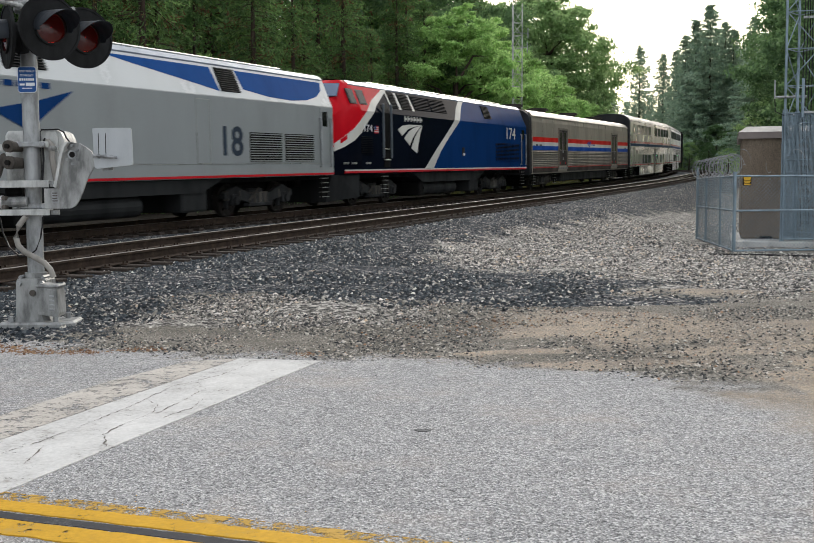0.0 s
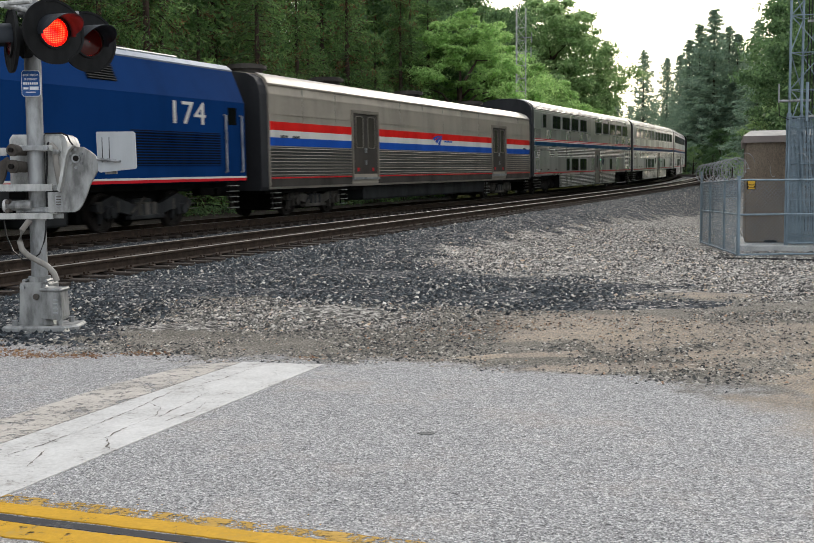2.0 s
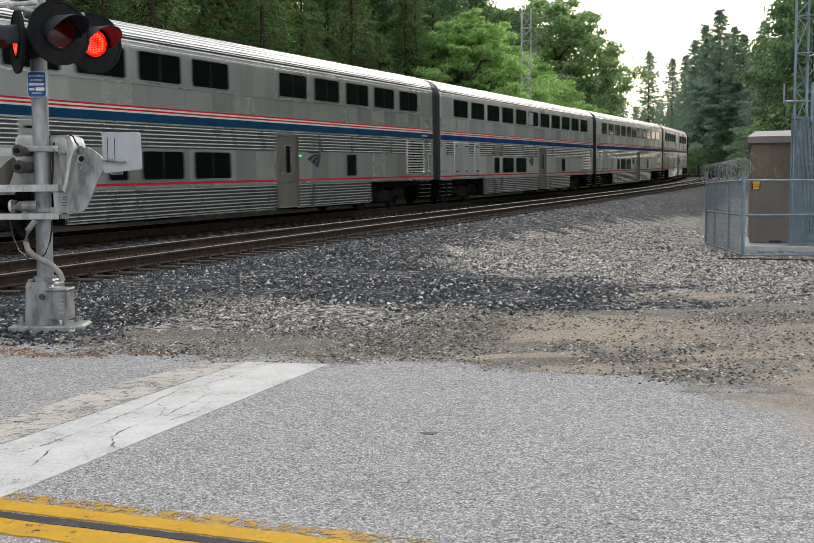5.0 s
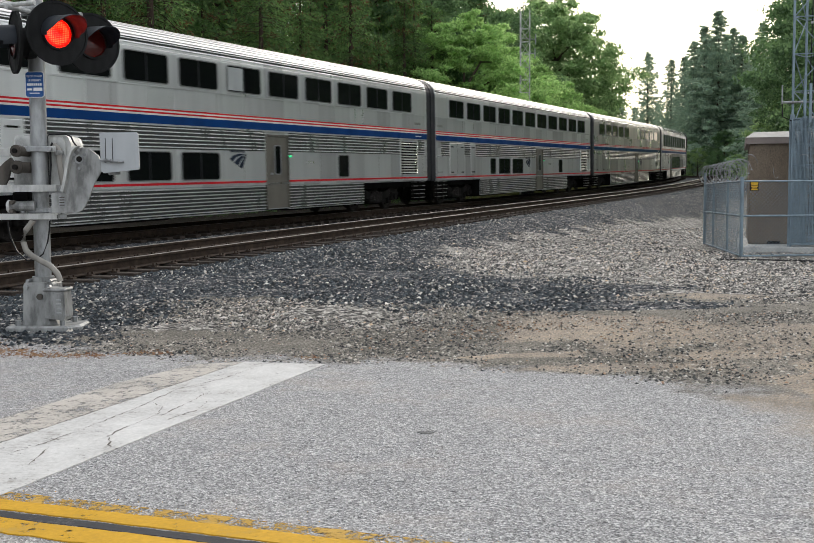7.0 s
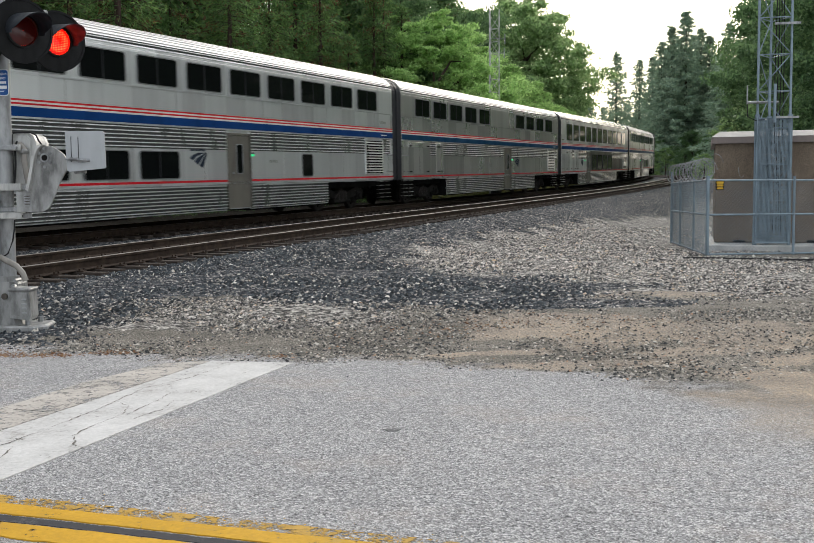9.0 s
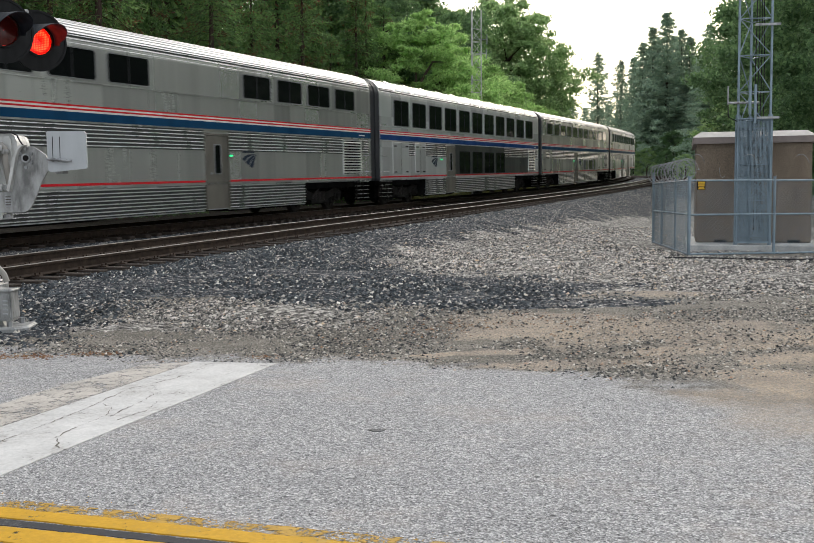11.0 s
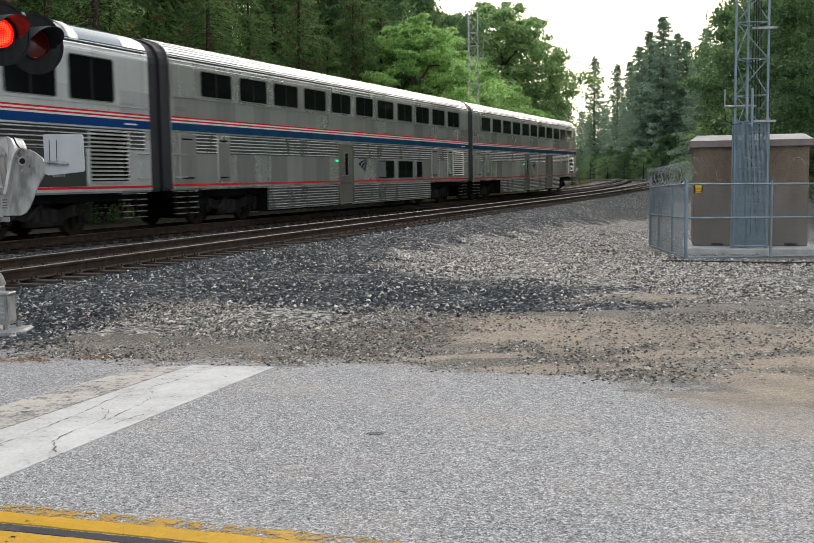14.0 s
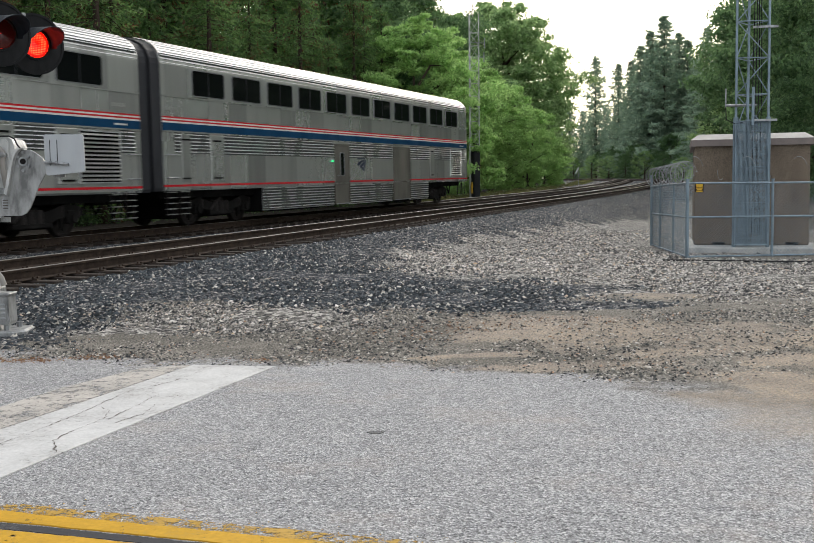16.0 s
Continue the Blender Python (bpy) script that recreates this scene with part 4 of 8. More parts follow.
        band(mb, xx + 1.2, xx + 1.212, 1.17, 2.02, HALF, STEEL_DULL, 0.004)
    part("moulding", mb, car)
    # windows
    put_windows(car, upper, 3.835, WIN_UP)
    put_windows(car, slim, 3.835, WIN_SMALL)
    if blind is not None:
        mb = MB()
        x0, z0 = (0.0, 3.835) if blind == 0 else (2.04, 1.545)
        mb.box(x0 - 0.77, x0 - 0.06, -HALF - 0.013, -HALF - 0.010, z0 - 0.30, z0 + 0.30, BLIND if blind == 0 else BLIND_GREY)
        part("window_blind", mb, car, "drawn pale window blind")
    if lounge:
        for o in [c for c in car.children if c.name.startswith("window")]:
            o.data = WIN_LOUNGE
            o.location.z = 3.62
        put_windows(car, lower, 1.70, WIN_LOUNGE_LOW)
    else:
        put_windows(car, [x for x, big in lower if big], 1.545, WIN_UP)
        put_windows(car, [x for x, big in lower if not big], 1.545, WIN_SMALL)
    # doors
    for sg in (-1, 1):
        for dx, glazed in [(door, True)] + [(d, False) for d in doors2]:
            mb = MB()
            w = 0.56 if glazed else 0.86
            y0, y1 = sorted((sg * (HALF - 0.05), sg * (HALF + 0.012)))
            mb.box(dx - w, dx + w, y0, y1, 0.34, 2.38, DOOR_STEEL, 0.02)
            y0, y1 = sorted((sg * (HALF - 0.05), sg * (HALF + 0.03)))
            for e in (-w - 0.05, w):
                mb.box(dx + e, dx + e + 0.05, y0, y1, 0.34, 2.42, DOOR_STEEL)
            mb.box(dx - w, dx + w, y0, y1, 2.38, 2.43, DOOR_STEEL)
            mb.box(dx - w, dx + w, y0, y1, 0.33, 0.36, GALV)
            d = part("door", mb, car, "weathered steel side door")
            if glazed:
                g = part("door_window", DOOR_WIN, d)
                g.matrix_basis = Matrix.Translation((dx, sg * (HALF + 0.014), 1.72)) @ Matrix.Rotation(0 if sg < 0 else math.pi, 4, "Z")
                hm = MB()
                y0, y1 = sorted((sg * HALF, sg * (HALF + 0.05)))
                hm.box(dx - 0.38, dx - 0.32, y0, y1, 1.30, 1.36, GALV)
                part("handle", hm, d)
                lm = MB()
                lm.box(dx + lamp - 0.05, dx + lamp + 0.05, *sorted((sg * HALF, sg * (HALF + 0.06))), 1.86, 1.91, GALV)
                lm.box(dx + lamp - 0.035, dx + lamp + 0.035, *sorted((sg * HALF, sg * (HALF + 0.055))), 1.80, 1.85, LAMP_GREEN)
                part("door_lamp", lm, car, "small green indicator lamp beside the door")
    # louvres and blank panels
    for vx, sg in [(v, sg) for v in vents for sg in (-1, 1)]:
        mb = MB()
        y0, y1 = sorted((sg * (HALF - 0.02), sg * (HALF + 0.004)))
        mb.box(vx - 0.75, vx + 0.75, y0, y1, 1.26, 2.42, UNDER)
        for k in range(12):
            z = 1.29 + k * 0.095
            a, b = sg * (HALF + 0.004), sg * (HALF + 0.045)
            mb.loft([[(x, q, r) for q, r in ((a, z + 0.040), (b, z), (b, z + 0.012), (a, z + 0.052))] for x in (vx - 0.74, vx + 0.74)], STEEL_DULL)
        for e in (-0.78, 0.74):
            mb.box(vx + e, vx + e + 0.04, *sorted((sg * (HALF - 0.02), sg * (HALF + 0.03))), 1.23, 2.45, STEEL)
        for z in (1.23, 2.42):
            mb.box(vx - 0.74, vx + 0.74, *sorted((sg * (HALF - 0.02), sg * (HALF + 0.03))), z, z + 0.03, STEEL)
        part("louvre", mb, car, "dark louvred vent")
    for a, b, sg in [(a, b, sg) for a, b in panels for sg in (-1, 1)]:
        mb = MB()
        mb.box(a, b, *sorted((sg * (HALF - 0.02), sg * (HALF + 0.014))), 1.22, 2.47, body_steel, 0.01)
        mid = (a + b) / 2
        if b - a > 1:
            mb.box(mid - 0.008, mid + 0.008, *sorted((sg * HALF, sg * (HALF + 0.017))), 1.25, 2.44, UNDER)
        for e in (a + 0.1, b - 0.4):
            for z in (1.28, 2.30):
                mb.box(e, e + 0.28, *sorted((sg * HALF, sg * (HALF + 0.025))), z, z + 0.045, UNDER)
        part("service_panel", mb, car)
    # wedge emblem and small plates
    mb = MB()
    ex = door + emblem
    y0, y1 = -HALF - 0.01, -HALF + 0.01
    fan(mb, ex, 1.70, 0.80, 0.36, y0, y1, NAVY_DULL)
    for q in range(6):
        mb.box(ex - 0.36 + 0.12 * q, ex - 0.28 + 0.12 * q, y0, y1, 1.91, 1.96, NAVY_DULL)
    part("emblem", mb, car, "dark wedge-shaped emblem")
    mb = MB()
    for xx, w in ((-12.1, 0.55), (11.7, 0.55)):
        for k in range(5):
            band(mb, xx - w / 2 + k * w / 5, xx - w / 2 + k * w / 5 + w / 7, 3.06, 3.15, HALF, STEEL_DULL, 0.004)
    band(mb, 11.5, 12.0, 2.62, 2.66, HALF, WHITE, 0.012)
    for k in range(4):
        band(mb, door + 1.7 + 0.12 * k, door + 1.78 + 0.12 * k, 1.62, 1.70, HALF, STEEL_DULL, 0.005)
    tagged(part("lettering_bars", mb, car), kind="stuff")
    # grab irons at the ends
    mb = MB()
    for sg in (-1, 1):
        for xx in (-12.2, 12.2):
            for z in (1.32, 1.92):
                mb = MB()
                mb.tube([(xx - 0.22, sg * HALF, z), (xx - 0.21, sg * (HALF + 0.06), z), (xx + 0.21, sg * (HALF + 0.06), z), (xx + 0.22, sg * HALF, z)], 0.018, GALV, 6)
                part("grab_iron", mb, car)
    for sg in (-1, 1):
        for xx in (-12.15, -11.55, 11.55, 12.15):
            put_step(car, xx, sg * (HALF - 0.08), 0.06)
    # ends
    for sg in (-1, 1):
        mb = MB()
        prof = [(a * 0.985, b - 0.02 if b > 2 else b) for a, b in SL_PROFILE]
        if rear and sg > 0:
            mb.box(HL - 0.02, HL + 0.05, -1.4, 1.4, 1.0, 4.5, STEEL_DULL, 0.02)
            mb.box(HL + 0.04, HL + 0.30, -0.55, 0.55, 1.1, 3.3, RUBBER, 0.05)
        else:
            mb.loft([[(x, a, b) for a, b in prof] for x in sorted((sg * (HL - 0.05), sg * (CAR / 2 - 0.01)))], RUBBER)
        part("diaphragm", mb, car, "dark rubber end diaphragm")
    # under the floor
    mb = MB()
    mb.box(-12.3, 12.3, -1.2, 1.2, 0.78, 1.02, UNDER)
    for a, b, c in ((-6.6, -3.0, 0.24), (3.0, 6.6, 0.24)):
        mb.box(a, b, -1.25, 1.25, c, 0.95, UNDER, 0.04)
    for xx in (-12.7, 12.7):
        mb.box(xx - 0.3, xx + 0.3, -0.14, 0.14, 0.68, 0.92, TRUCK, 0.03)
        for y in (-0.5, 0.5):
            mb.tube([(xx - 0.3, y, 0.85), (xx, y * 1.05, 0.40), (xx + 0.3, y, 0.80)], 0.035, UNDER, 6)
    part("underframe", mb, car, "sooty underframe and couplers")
    add_trucks(car, 9.07, 2.6, TRUCK_COACH)
    return car


def lounge_glass():
    m = Mat("pale_sky_reflecting_glass", (0.20, 0.245, 0.28), 0.10, 0.7)
    return m.m


LOUNGE_GLASS = lounge_glass()
NAVY_DULL = painted("faded_navy_decal", (0.022, 0.032, 0.05), 0.5, 0, 0.2, spec=0.1)
DOOR_WIN = window_mesh(0.30, 0.78, False, GALV)

UP11 = [2.06 * k for k in range(-5, 6)]
SLEEPER = [(-5.75, False), (-4.11, True), (-2.08, True), (5.68, False)]
SLEEPER_PANELS = ((-11.06, -9.42), (-8.64, -8.06))


def sl(n):
    return S7 + CAR * (n + 0.5)


superliner("superliner_car", sl(-2) + 0.10, "silver double-deck sleeping car with dark windows and a navy stripe", [2.06 * k for k in (-4, -3, -2, -1, 1, 2, 3, 4, 5)],
           SLEEPER, 1.65, [10.86], slim=(-10.66,), body_steel=STEEL_DULL, panels=((-11.6, -9.7), (-8.64, -8.06)), emblem=1.6, navy=TEAL)
superliner("superliner_car", sl(-1), "bright silver double-deck sleeping car with evenly spaced windows", UP11, SLEEPER, 1.62, [10.86], panels=SLEEPER_PANELS, blind=0)
superliner("superliner_car", sl(0), "bright silver double-deck sleeping car with a row of dark windows", UP11, SLEEPER, 1.62, [10.86], panels=SLEEPER_PANELS)
superliner("superliner_car", sl(1), "silver double-deck dining car with a blank panel amid its windows", [2.06 * k for k in (-5, -4, -3, -2, -1, 2, 3, 4, 5)],
           [], 1.80, [10.86], body_steel=STEEL_DULL, panels=((-11.9, -9.5), (-8.75, -7.9)), emblem=1.75, navy=TEAL)
superliner("superliner_lounge_car", sl(2), "silver double-deck lounge car with tall windows and curved roof panes", UP11,
           [2.06 * k for k in (-1, 0, 1, 2)], -4.14, [10.86], lounge=True, panels=((-11.26, -9.5), (-8.76, -7.5)), emblem=-2.2, lamp=-1.32)
superliner("superliner_car", sl(3), "weathered double-deck coach with a row of dark windows", UP11, [(2.04, True), (4.12, True), (5.73, False)], -1.72, [10.93], body_steel=STEEL_DULL,
           panels=((-12.2, -11.45), (-10.32, -9.68), (7.31, 8.07), (9.43, 10.12)), blind=-1, emblem=1.5, lamp=-0.78, navy=TEAL)
superliner("superliner_car", sl(4), "weathered double-deck coach at the end of the train", UP11, [], -1.72, [10.87],
           doors2=(4.02,), body_steel=STEEL_DULL, rear=True, panels=((-11.69, -11.30), (-10.28, -9.62), (7.37, 7.91)), emblem=1.75, lamp=-0.78, navy=TEAL)


def baggage_car(sc7):
    car = thing("baggage_car", Matrix.Identity(4), "tan steel baggage car with red, white and blue bands", "baggage car", "cars of the train")
    TRAIN.append((car, sc7, 9.07))
    HL = 12.5
    prof = [(-1.48, 0.85), (-HALF, 0.95), (-HALF, 3.55), (-1.49, 3.80), (-1.36, 4.00), (-1.10, 4.13), (-0.6, 4.20)]
    prof = prof + [(-a, b) for a, b in prof[::-1]]
    mb = MB()
    mb.loft([[(x, a, b) for a, b in prof] for x in (-HL, HL)], STEEL_BAG)
    part("body", mb, car)
    mb = MB()
    roof = [(-1.515, 3.84), (-1.375, 4.02), (-1.11, 4.15), (-0.6, 4.22), (0.6, 4.22), (1.11, 4.15), (1.375, 4.02), (1.515, 3.84)]
    mb.loft([[(x, a, b) for a, b in roof] for x in (-HL + 0.02, HL - 0.02)], BAG_ROOF, caps=False, closed=False)
    for sg in (-1, 1):
        mb.box(-HL, HL, *sorted((sg * 1.46, sg * 1.535)), 3.79, 3.83, STEEL_BAG)
    part("roof", mb, car, "weathered grey-brown metal roof", True)
    for x in (-11.2, -6.2, 0.8, 8.0):
        mb = MB()
        mb.tube([(x, 0, 4.18), (x, 0, 4.38)], 0.50, BAG_SILL, 20)
        mb.tube([(x, 0, 4.38), (x, 0, 4.48)], 0.62, BAG_SILL, 20)
        mb.tube([(x, 0, 4.48), (x, 0, 4.52)], 0.52, BAG_SILL, 20)
        part("roof_vent", mb, car, "low round roof vent")
    mb = MB()
    doors = (-6.35, 7.67)
    spans = [(-HL + 0.03, doors[0] - 1.02), (doors[0] + 1.02, doors[1] - 1.02), (doors[1] + 1.02, HL - 0.03)]
    for a, b in spans:
        for z0, z1, mat in ((2.525, 2.77, RED_BAG), (2.32, 2.525, WHITE), (2.085, 2.32, BLUE_BAG)):
            band(mb, a, b, z0, z1, HALF, mat, 0.007)
        band(mb, a, b, 1.15, 1.19, HALF, RED, 0.02)
    part("stripe_band", mb, car, "red, white and blue bands")
    mb = MB()
    for a, b in spans:
        ribs(mb, a, b, 1.20, 2.06, HALF - 0.002, BAG_RIB, 0.095)
        band(mb, a, b, 0.92, 1.145, HALF, BAG_SILL, 0.004)
        band(mb, a, b, 2.975, 3.00, HALF, STEEL_BAG, 0.016)
        band(mb, a, b, 3.50, 3.52, HALF, STEEL_BAG, 0.01)
    tagged(part("fluting", mb, car), kind="stuff")
    mb = MB()
    for a, b in spans:
        for x in np.arange(a + 1.9, b - 0.5, 2.1):
            band(mb, x, x + 0.012, 2.73, 3.78, HALF, STEEL_DULL, 0.003)
    tagged(part("panel_seams", mb, car), kind="stuff")
    for dx in doors:
        for sg in (-1, 1):
            mb = MB()
            y0, y1 = sorted((sg * (HALF - 0.08), sg * (HALF + 0.008)))
            mb.box(dx - 0.93, dx + 0.93, y0, y1, 1.24, 3.24, BAG_SILL, 0.02)
            y0, y1 = sorted((sg * (HALF - 0.05), sg * (HALF + 0.05)))
            for e in (-1.02, 0.93):
                mb.box(dx + e, dx + e + 0.09, y0, y1, 1.10, 3.34, BAG_RIB)
            mb.box(dx - 0.93, dx + 0.93, y0, y1, 3.24, 3.34, BAG_RIB)
            mb.box(dx - 1.02, dx + 1.02, y0, y1, 1.06, 1.14, GALV)
            d = part("door", mb, car, "wide sliding baggage door")
            for e in (-0.45, 0.45):
                w = part("door_window", BAG_WIN, d)
                w.matrix_basis = Matrix.Translation((dx + e, sg * (HALF + 0.012), 2.62)) @ Matrix.Rotation(0 if sg < 0 else math.pi, 4, "Z")
            hm = MB()
            for z in (1.55, 1.95):
                hm.box(dx - 0.04, dx + 0.04, *sorted((sg * HALF, sg * (HALF + 0.05))), z, z + 0.16, GALV)
            for e in (-0.62, 0.5):
                hm.box(dx + e, dx + e + 0.14, *sorted((sg * HALF, sg * (HALF + 0.016))), 1.33, 1.45, RED)
            part("latch", hm, d)
    mb = MB()
    y0, y1 = -HALF - 0.012, -HALF
    fan(mb, 0.15, 2.52, 1.0, 0.34, y0, y1, BLUE_BAG)
    for k in range(8):
        mb.box(0.80 + 0.12 * k, 0.88 + 0.12 * k, y0, y1, 2.44, 2.51, BLUE_BAG)
    for x in (-11.9, -11.2, 11.4):
        for k in range(4):
            mb.box(x + 0.11 * k, x + 0.08 + 0.11 * k, y0, y1, 2.31, 2.39, RUBBER)
    part("emblem", mb, car, "small blue wedge emblem and lettering bars")
    mb = MB()
    mb.box(-6.0, 6.3, -1.30, 1.30, 0.36, 0.86, SKIRT, 0.06)
    mb.box(-12.4, 12.4, -1.25, 1.25, 0.72, 0.92, UNDER)
    for xx in (-12.8, 12.8):
        mb.box(xx - 0.3, xx + 0.3, -0.14, 0.14, 0.68, 0.92, TRUCK, 0.03)
    part("underframe", mb, car, "dark underframe with a long equipment box")
    for sg in (-1, 1):
        mb = MB()
        mb.loft([[(x, a * 0.97, b - 0.03) for a, b in prof] for x in sorted((sg * (HL - 0.05), sg * 12.9))], RUBBER)
        part("diaphragm", mb, car, "dark rubber end diaphragm")
        for xx in (-7.9, 6.2, -12.1, 12.1):
            put_step(car, xx, sg * (HALF - 0.08), 0.0)
    add_trucks(car, 9.07, 2.6, TRUCK_BAG)
    return car


BAG_WIN = window_mesh(0.50, 1.0, False, BAG_RIB, GLASS_DUSTY)
baggage_car(S7 - CAR * 2.5 + 0.08)


def clip_z(pts, z, above):
    out = []
    for (ax, az), (bx, bz) in zip(pts, pts[1:] + pts[:1]):
        ia, ib = (az >= z) == above, (bz >= z) == above
        if ia:
            out.append((ax, az))
        if ia != ib:
            q = (z - az) / (bz - az)
            out.append((ax + (bx - ax) * q, z))
    return out


SHOULDER, LEAN = 3.20, 0.42


def skin_y(z):
    return HALF if z <= SHOULDER else HALF - (z - SHOULDER) * LEAN


def side_paint(mb, pts, mat, proud=0.006, sides=(-1, 1)):
    """A painted field on both loco sides, bent over the shoulder."""
    for above in (False, True):
        q = clip_z(pts, SHOULDER, above)
        if len(q) < 3:
            continue
        for sg in sides:
            mb.loft([[(x, sg * (skin_y(z) + d), z + (d * LEAN if above else 0)) for x, z in q] for d in (-0.01, proud)], mat)


def louvre_panel(x0, x1, z0, z1, pitch, sides, mats, proud=0.012):
    mb = MB()
    side_paint(mb, [(x0, z0), (x1, z0), (x1, z1), (x0, z1)], mats[0], proud, sides)
    n = int((z1 - z0) / pitch)
    for k in range(n):
        z = z0 + (k + 0.2) * (z1 - z0) / n
        side_paint(mb, [(x0 + 0.02, z), (x1 - 0.02, z), (x1 - 0.02, z + pitch * 0.4), (x0 + 0.02, z + pitch * 0.4)], mats[1], proud + 0.03, sides)
    return mb


def louvre(car, x0, x1, z0, z1, pitch, label="", mats=(UNDER, BLACK)):
    for sg in (-1, 1):
        part("louvre", louvre_panel(x0, x1, z0, z1, pitch, (sg,), mats), car, label)


def loco(sc7, label, scheme):
    car = thing("diesel_locomotive", Matrix.Identity(4), label, "locomotive", "cars of the train")
    TRAIN.append((car, sc7, 6.6))
    new_paint = scheme == "dark"
    lower = LOCO_NAVY if new_paint else LOCO_GREY
    upper = LOCO_NAVY if new_paint else LOCO_WHITE
    prof = [(-1.50, 1.08), (-HALF, 1.12), (-HALF, SHOULDER), (-skin_y(4.06), 4.06), (-1.02, 4.20), (-0.5, 4.27)]
    prof = prof + [(-a, b) for a, b in prof[::-1]]
    mb = MB()
    mb.loft([[(x, a, b) for a, b in prof] for x in (-8.6, 10.35)], lower)
    part("body", mb, car, "", False)
    # nose: leaning windscreen over a snub front
    mb = MB()
    nose_mat = LOCO_RED if new_paint else LOCO_WHITE

    def section(x, top, wide):
        out = []
        for a, b in prof:
            bb = min(b, top)
            k = wide
            if b > SHOULDER and top < 4.2:
                k = wide * (1 - 0.02)
            out.append((x, a * k, bb))
        return out

    rings = [section(-8.6, 4.27, 1.0), section(-9.15, 4.20, 0.985), section(-9.8, 3.55, 0.93), section(-10.25, 2.98, 0.86), section(-10.45, 2.80, 0.80)]
    mb.loft(rings, lower)
    part("nose", mb, car, "sloping nose", True)
    # painted shell over the upper nose
    mb = MB()
    cover = [[(x - 0.012, y * 1.008, max(z, float(np.interp(x, (-10.45, -10.25, -9.8, -9.15, -8.6), (1.96, 1.96, 2.14, 2.40, 2.72)))) + (0.01 if z > 2.75 else 0)) for x, y, z in r] for r in rings]
    mb.loft(cover, nose_mat)
    part("nose_cover", mb, car, "painted upper nose", True)
    mb = MB()
    for sg in (-1, 1):
        a = [(-9.28, sg * 0.10, 4.09), (-9.28, sg * 1.08, 4.06), (-9.76, sg * 1.22, 3.62), (-9.76, sg * 0.10, 3.63)]
        mb.loft([[(x, y, z) for x, y, z in a], [(x - 0.05, y, z + 0.03) for x, y, z in a]], WINDSCREEN)
    part("windscreen", mb, car, "pale reflecting windscreen")
    # roof
    mb = MB()
    for sg in (-1, 1):
        mb.loft([[(x, sg * a, b) for a, b in ((1.17, 4.03), (1.19, 4.09), (1.03, 4.225), (0.5, 4.29), (0.0, 4.30))] for x in (-8.9, 10.33)],
                LOCO_ROOF, caps=False, closed=False)
    mb.box(-6.5, 8.5, -0.75, 0.75, 4.27, 4.34, STEEL_DULL, 0.03)
    for x in (-2.0, 3.2, 6.4):
        mb.tube([(x, 0, 4.33), (x, 0, 4.40)], 0.62, BLACK, 18)
    part("roof", mb, car, "pale roof with black fan covers")
    mb = MB()
    if new_paint:
        side_paint(mb, [(-8.62, 4.05), (-6.3, 4.05), (-7.5, 3.52), (-8.4, 3.02), (-8.62, 2.88)], LOCO_RED, 0.012)
        part("red_field", mb, car, "red painted cab field")
        mb = MB()
        side_paint(mb, [(-6.25, 4.06), (-5.85, 4.06), (-7.25, 3.42), (-8.2, 2.80), (-8.62, 2.50), (-8.62, 2.92), (-8.4, 3.07), (-7.5, 3.60)], WHITE, 0.016)
        for sg in (-1, 1):
            mb.loft([[(-8.6, sg * (1.545 + d), 2.50), (-8.6, sg * (1.545 + d), 2.93), (-9.15, sg * (1.525 + d), 2.60), (-9.8, sg * (1.445 + d), 2.30), (-10.27, sg * (1.335 + d), 2.08), (-10.27, sg * (1.335 + d), 1.84), (-9.8, sg * (1.445 + d), 1.98), (-9.15, sg * (1.525 + d), 2.20)] for d in (-0.02, 0.012)], WHITE)
        side_paint(mb, [(-3.05, 1.25), (-2.2, 1.25), (-1.35, 1.95), (-0.35, 2.55), (0.65, 3.10), (1.15, 3.45), (1.65, 3.82), (2.15, 4.06), (1.55, 4.06), (0.95, 3.75), (0.15, 3.15), (-0.75, 2.60), (-1.75, 2.05), (-2.45, 1.62)], WHITE, 0.012)
        part("white_stripe", mb, car, "sweeping white stripes")
        mb = MB()
        side_paint(mb, [(-2.2, 1.245), (10.34, 1.245), (10.34, 4.05), (2.1, 4.05), (1.65, 3.82), (1.15, 3.45), (0.65, 3.10), (-0.35, 2.55), (-1.35, 1.95)], LOCO_MID, 0.008)
        part("blue_field", mb, car, "deep blue rear field")
        mb = MB()
        for z0, z1, mat in ((1.195, 1.245, WHITE), (1.125, 1.195, RED)):
            side_paint(mb, [(-9.9, z0), (10.35, z0), (10.35, z1), (-9.9, z1)], mat, 0.014)
        part("sill_stripe", mb, car, "white and red sill stripe")
        mb = MB()
        for a, b in ((-6.0, -5.9), (-5.3, -5.05), (-4.05, -3.85)):
            side_paint(mb, [(a, 3.38), (b, 3.38), (b - 0.08, 4.0), (a - 0.08, 4.0)], WHITE, 0.016)
        part("white_posts", mb, car)
        for a, b in ((-5.9, -5.32), (-5.02, -4.08)):
            louvre(car, a, b, 3.42, 3.98, 0.055, "black louvred vent")
